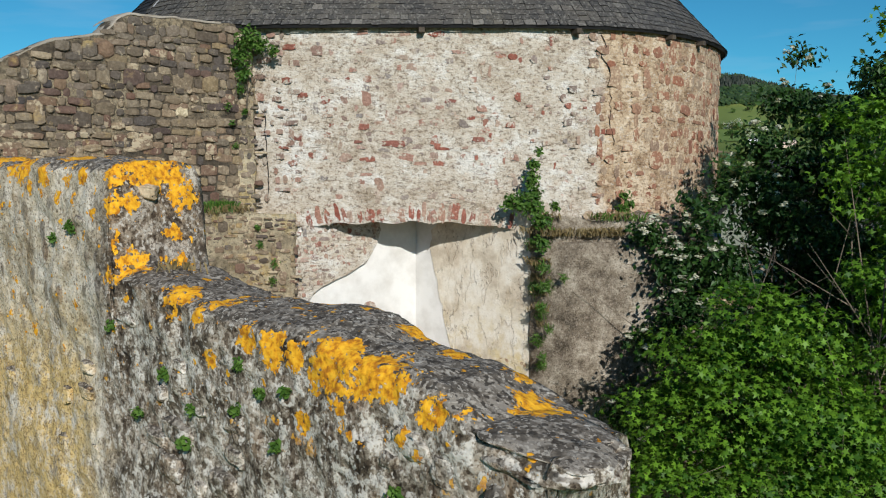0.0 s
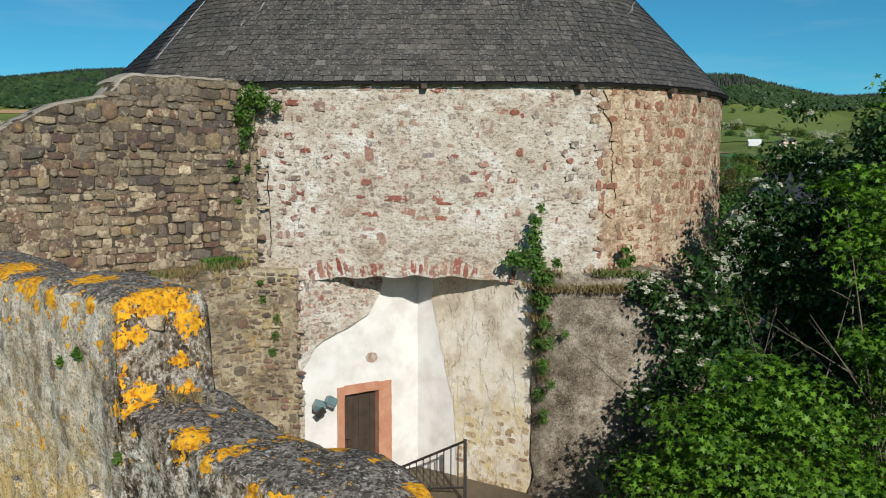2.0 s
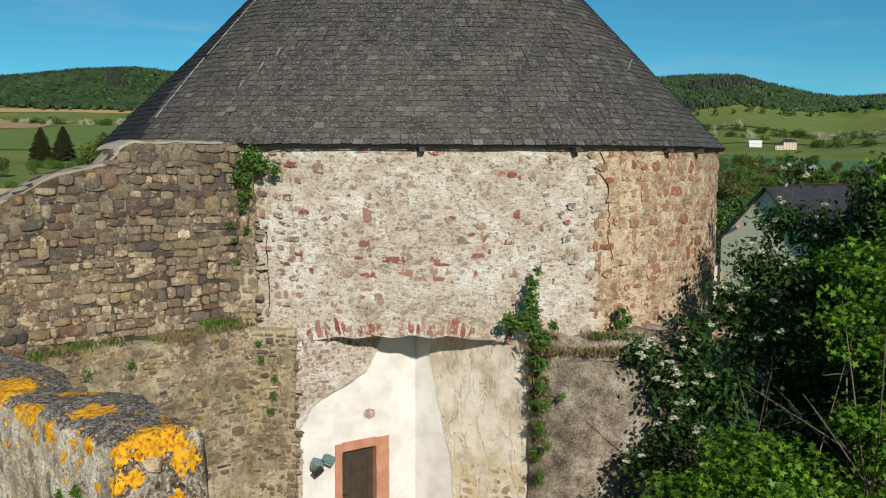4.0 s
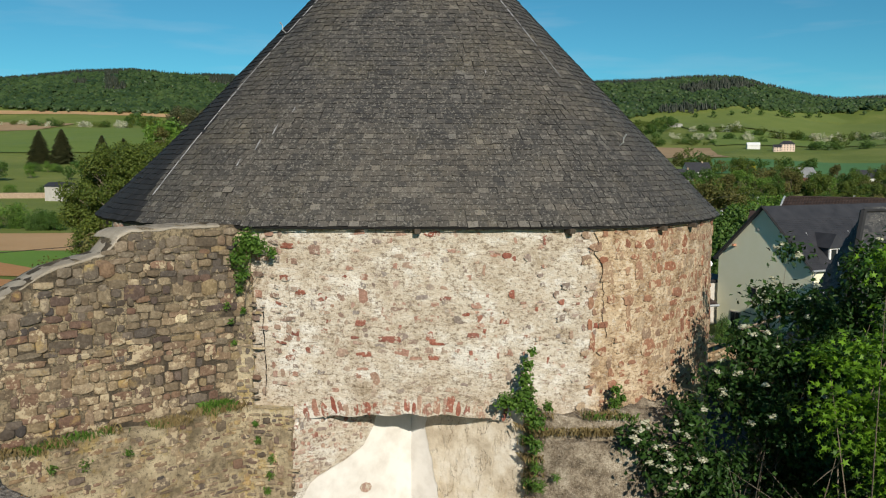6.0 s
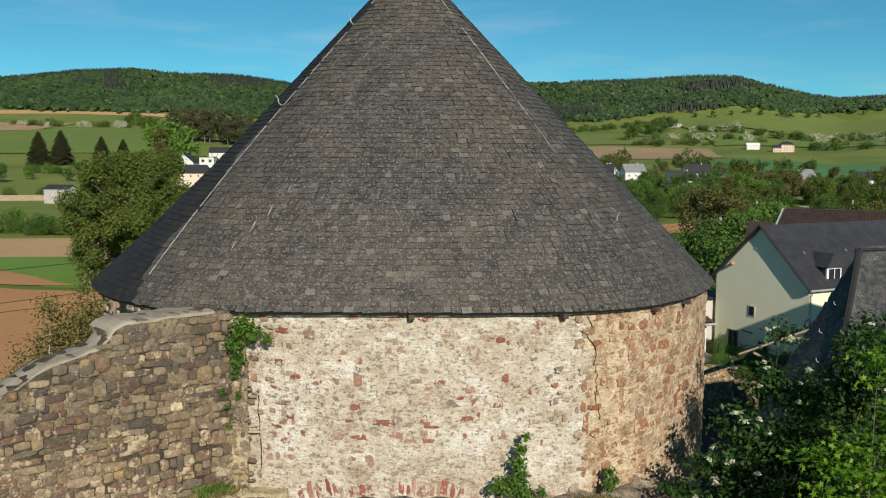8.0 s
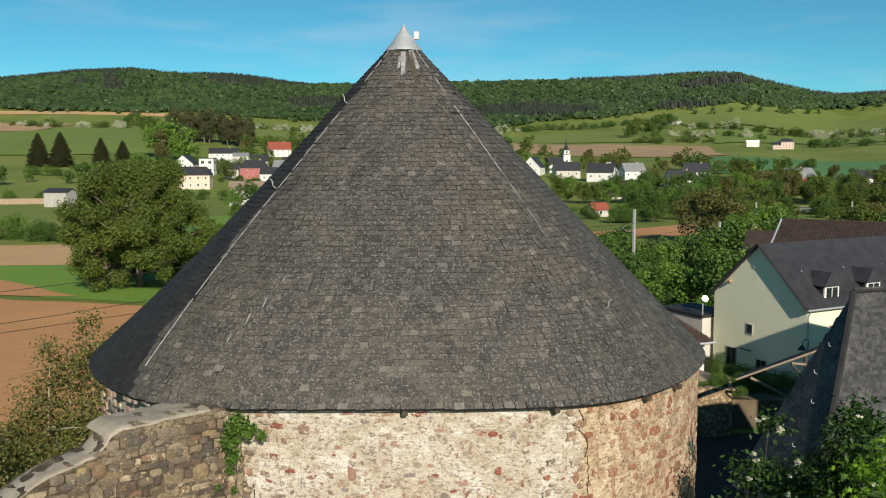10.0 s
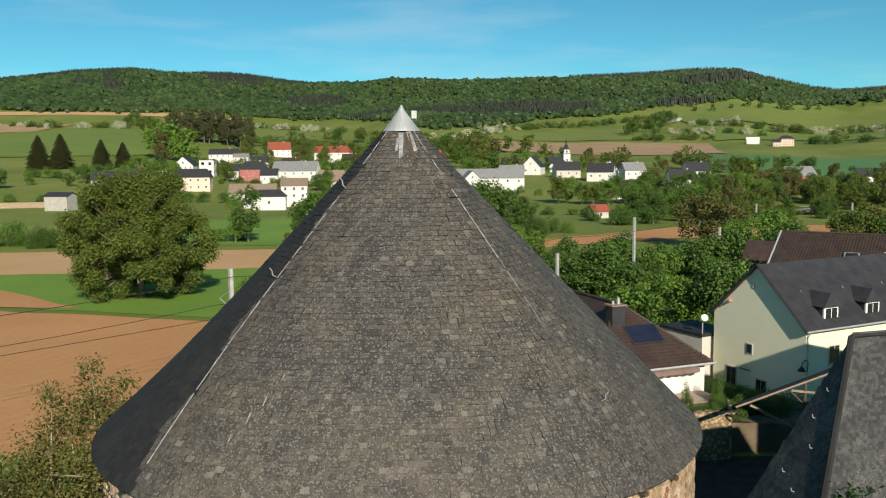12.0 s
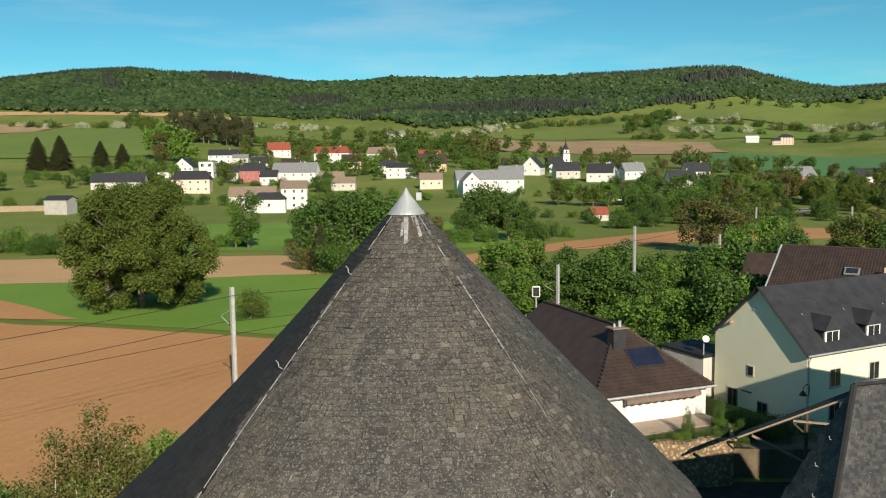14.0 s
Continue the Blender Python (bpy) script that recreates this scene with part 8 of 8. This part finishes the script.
def tower_stones():
    rng = random.Random(11)
    spots = []

    def put(a, z, w, h, d, m, spin=0.0):
        p = wall_point(a, z)
        out = Vector((math.sin(a), -math.cos(a), 0))
        al = Vector((math.cos(a), math.sin(a), 0))
        spots.append((seat(rough(p, 0.035, 1.3), al, UP, out, w, h, d, spin), m))

    a0, a1 = wall_turn(-3.05), wall_turn(2.85)
    for s, z, w, h in courses(-3.5, 2.85, 14.15, 17.36, (0.11, 0.20), (0.14, 0.50), rng, 0.86, 0.02):
        if z < arch_z(s) + 0.42 and -2.6 < s < 1.5:
            continue
        q = rng.random()
        belt = 1.0 if 15.0 < z < 16.5 else 0.45
        if rng.random() > (0.92 if belt == 1.0 else 0.5):
            continue
        m = "red_stone" if q < 0.13 * belt else "pink_stone" if q < 0.32 else "tower_stone"
        put(wall_turn(s), z, w * rng.uniform(0.7, 1.0), h * rng.uniform(0.75, 1.15), rng.uniform(0.001, 0.006), m, rng.gauss(0, 0.08))
    # the striking red ones
    for x, z, w, h in ((-1.47, 15.67, 0.40, 0.15), (-0.88, 15.33, 0.46, 0.14), (0.66, 15.41, 0.30, 0.12), (-2.55, 16.21, 0.34, 0.11), (-2.65, 15.45, 0.22, 0.1), (-1.35, 15.05, 0.34, 0.11), (-2.75, 17.05, 0.3, 0.12), (1.25, 16.9, 0.26, 0.11), (-0.95, 17.3, 0.26, 0.11), (-0.1, 17.28, 0.34, 0.12), (-2.7, 15.0, 0.2, 0.12)):
        put(wall_turn(x), z, w, h, 0.014, "red_stone", rng.uniform(-0.1, 0.1))
    lay(tower, "stone", spots, (-0.3, 15.6, 15.4), 300)
    spots = []
    b0 = wall_turn(2.85)
    for s, z, w, h in courses(0, 7.0, 13.9, 17.36, (0.14, 0.30), (0.18, 0.58), rng, 0.88, 0.035):
        a = b0 + s / 7.2
        q = rng.random()
        put(a, z, w, h, rng.uniform(0.004, 0.020), "rust_stone" if q < 0.30 else "brown_stone", rng.uniform(-0.08, 0.08))
    for s, z, w, h in courses(0, 4.0, 12.5, 17.36, (0.12, 0.22), (0.16, 0.42), rng, 0.8, 0.03):
        put(wall_turn(-3.6) - s / 7.3, z, w, h, rng.uniform(0.01, 0.03), "tower_stone" if rng.random() < 0.7 else "pink_stone")
    lay(tower, "stone", spots, (4.0, 16.2, 16.0), 200)
    # the arch's fan of flat bricks
    spots = []
    x = -2.62
    while x < 1.5:
        w = rng.uniform(0.08, 0.20)
        lean = -0.42 * (x + 0.55) / 2.1 + rng.uniform(-0.06, 0.06)
        h = rng.uniform(0.24, 0.46)
        a = wall_turn(x)
        p = wall_point(a, arch_z(x) + h / 2 - 0.01)
        spots.append((seat(rough(p, 0.035, 1.3), Vector((math.cos(a), math.sin(a), 0)), UP, Vector((math.sin(a), -math.cos(a), 0)), w, h, rng.uniform(0.004, 0.016), lean), "red_stone" if rng.random() < 0.14 else "arch_brick"))
        x += w * 1.08
    lay(tower, "arch_brick", spots, (0, 15.6, 14.1))
    # stones on the bare masonry beside the door
    spots = []
    way = (NICHE_C - NICHE_L).normalized()
    w3, out = Vector((way.x, way.y, 0)), Vector((way.y, -way.x, 0))
    for s, z, w, h in courses(0.0, 1.7, 11.0, 13.85, (0.08, 0.15), (0.10, 0.28), rng, 0.8, 0.02):
        edge = float(np.interp(s, (0.0, 0.12, 0.35, 0.66, 1.05, 1.45, 1.7), (12.1, 12.35, 12.72, 12.88, 13.02, 13.25, 13.6)))
        if z > edge or s < 0.10:
            q = rng.random()
            spots.append((seat(Vector((NICHE_L.x, NICHE_L.y, z)) + w3 * s + out * 0.085, w3, UP, out, w, h, rng.uniform(0.012, 0.03)), "red_stone" if q < 0.07 else "pink_stone" if q < 0.3 else "tower_stone"))
    lay(tower, "stone", spots, (-2, 16, 13.4))


tower_stones()


def wall_crack(x, z, low, drift, wide, label):
    """A jagged crack down the tower's wall: a dark ribbon for its shaded gap."""
    rng = random.Random(17)
    V, F = [], []
    top = z
    while z > low:
        p = rough(wall_point(wall_turn(x), z, 0.012), 0.035, 1.3)
        w = wide * rng.uniform(0.2, 1.0) * (1.0 if top - z < 1.0 else 0.5)
        V += [p + Vector((-w, -0.012, 0)), p + Vector((w, -0.012, 0)), p + Vector((0, 0.05, 0))]
        z -= rng.uniform(0.05, 0.13)
        x += rng.uniform(-1, 1) * drift + drift * 0.1
    for i in range(len(V) // 3 - 1):
        a = i * 3
        F += [(a, a + 1, a + 4, a + 3), (a + 1, a + 2, a + 5, a + 4), (a + 2, a, a + 3, a + 5)]
    part("crack", (V, F), "slate_edge", tower, label)


wall_crack(2.84, 17.3, 15.3, 0.065, 0.009, "dark jagged settling crack")
wall_crack(-3.20, 15.95, 14.25, 0.010, 0.005, "dark upright joint in the plaster")


def curtain_stones():
    rng = random.Random(21)
    spots = []
    for s, z, w, h in courses(0.02, 6.5, 14.2, 17.5, (0.09, 0.20), (0.12, 0.44), rng, 0.99, 0.004, (0.86, 1.16)):
        top = cw_top(s)
        if z + h / 2 < top - 0.01 and not (0.04 < s < 1.0 and abs(z - 15.72) < 0.12):
            q = rng.random() + 0.45 * noise.noise((s * 0.9, z * 1.2, 4.0))
            m = "curtain_grey" if z > top - 0.6 and q < 0.5 else "curtain_pale" if q < (0.72 if z < 15.45 else 0.12) else "curtain_stone"
            spots.append((seat(rough(CW0 + CWT * s + Vector((0, 0, z)), 0.03, 2.2), -CWT, UP, CWN, w, h, rng.uniform(0.010, 0.055), rng.gauss(0, 0.05)), m))
    # the long dark lintel-like blocks
    for s, w in ((0.24, 0.36), (0.62, 0.38), (0.92, 0.18)):
        spots.append((seat(CW0 + CWT * s + Vector((0, 0, 15.72 - 0.06 * s)), -CWT, UP, CWN, w, 0.16, 0.05, 0.07), "curtain_stone"))
    lay(curtain, "stone", spots, (-4.6, 15.0, 16.0), 300, BLOCKS, smooth=False)
    spots = []
    for s, z, w, h in courses(0.02, 6.5, 11.5, 14.02, (0.07, 0.15), (0.11, 0.34), rng, 0.72, 0.02):
        spots.append((seat(rough(CW0 + CWT * s + CWN * 0.27 + Vector((0, 0, z)), 0.03, 2.2), -CWT, UP, CWN, w, h, rng.uniform(0.006, 0.035), rng.uniform(-0.07, 0.07)), "curtain_stone" if rng.random() < 0.28 else "curtain_pale"))
    lay(curtain, "stone", spots, (-4.6, 14.6, 13.4), 200, BLOCKS, smooth=False)
    p = CW0 + CWT * 1.08 + CWN * 0.0
    part("stone", (lambda v, f: ([(q[0] * 0.25, q[1] * 0.2, q[2] * 0.05) for q in v], f))(*SHAPES[3]), "tan_rubble", curtain, "pale tan bright stone", place=seat(p + Vector((0, 0, 15.86)), -CWT, UP, CWN, 1, 1, 1))
    spots = []
    for s, z, w, h in courses(-3.72, -2.68, 11.0, 14.0, (0.07, 0.14), (0.1, 0.3), rng, 0.85, 0.02):
        spots.append((seat(Vector((s, 15.57, z)), Vector((1, 0, 0)), UP, Vector((0, -1, 0)), w, h, rng.uniform(0.012, 0.045)), "curtain_stone" if rng.random() < 0.35 else "curtain_pale"))
    for s, z, w, h in courses(-3.76, -3.40, 14.0, 17.25, (0.08, 0.16), (0.1, 0.26), rng, 0.85, 0.02):
        spots.append((seat(rough((s, 15.80, z), 0.05, 2.4), Vector((1, 0, 0)), UP, Vector((0, -1, 0)), w, h, rng.uniform(0.01, 0.04)), "curtain_grey" if rng.random() < 0.6 else "curtain_pale"))
    lay(foot, "stone", spots, (-3.2, 15.6, 13), 290)


curtain_stones()


def slates():
    rng = random.Random(31)
    shapes = []
    for i in range(8):
        r = random.Random(100 + i)
        w, l, t = 0.5, 1.0, 1.0
        j = [r.uniform(-0.05, 0.05) for _ in range(8)]
        v = [(-w + j[0] * 0.5, -0.0 + j[1], 1.0), (w + j[2] * 0.5, j[3], 1.0), (w, l, 0.0), (-w, l, 0.0), (-w + j[0] * 0.5, j[1], 0.1), (w + j[2] * 0.5, j[3], 0.1)]
        f = [(0, 1, 2, 3), (4, 5, 1, 0), (5, 2, 1), (4, 0, 3)]
        if i % 3 == 0:
            c = r.uniform(0.1, 0.25)
            v = [(-w, c * 0.6, 0.95), (-w + c, 0, 1.0), (w - c * 0.4, 0.0, 1.0), (w, c * 0.3, 0.95), (w, l, 0.0), (-w, l, 0.0), (-w + c, 0, 0.1), (w - c * 0.4, 0, 0.1)]
            f = [(0, 1, 2, 3, 4, 5), (6, 7, 2, 1)]
        shapes.append((v, f))
    rows = 72
    spots = []
    for i in range(rows):
        z = EAVE - 0.015 + (24.56 - EAVE) * i / rows
        k = 1 - (z - EAVE) / (APEX_Z - EAVE)
        a = -math.pi + rng.random() * 0.05
        while a < math.pi:
            r = eave_r(a) * k
            w = rng.uniform(0.12, 0.21)
            da = w / r
            am = a + da / 2
            p, q = roof_point(am, z), roof_point(am, z + 0.08)
            up = (q - p).normalized()
            al = (roof_point(am + 0.02, z) - roof_point(am - 0.02, z)).normalized()
            out = al.cross(up)
            if rng.random() > 0.002:
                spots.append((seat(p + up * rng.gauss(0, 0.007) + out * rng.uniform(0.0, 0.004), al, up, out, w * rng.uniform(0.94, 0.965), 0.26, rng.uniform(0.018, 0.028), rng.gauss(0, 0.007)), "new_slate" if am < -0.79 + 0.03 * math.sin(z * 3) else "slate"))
            a += da
    roof = [o for o in tower.children if o.name == "roof"][0]
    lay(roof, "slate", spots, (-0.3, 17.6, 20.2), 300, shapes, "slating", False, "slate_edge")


slates()
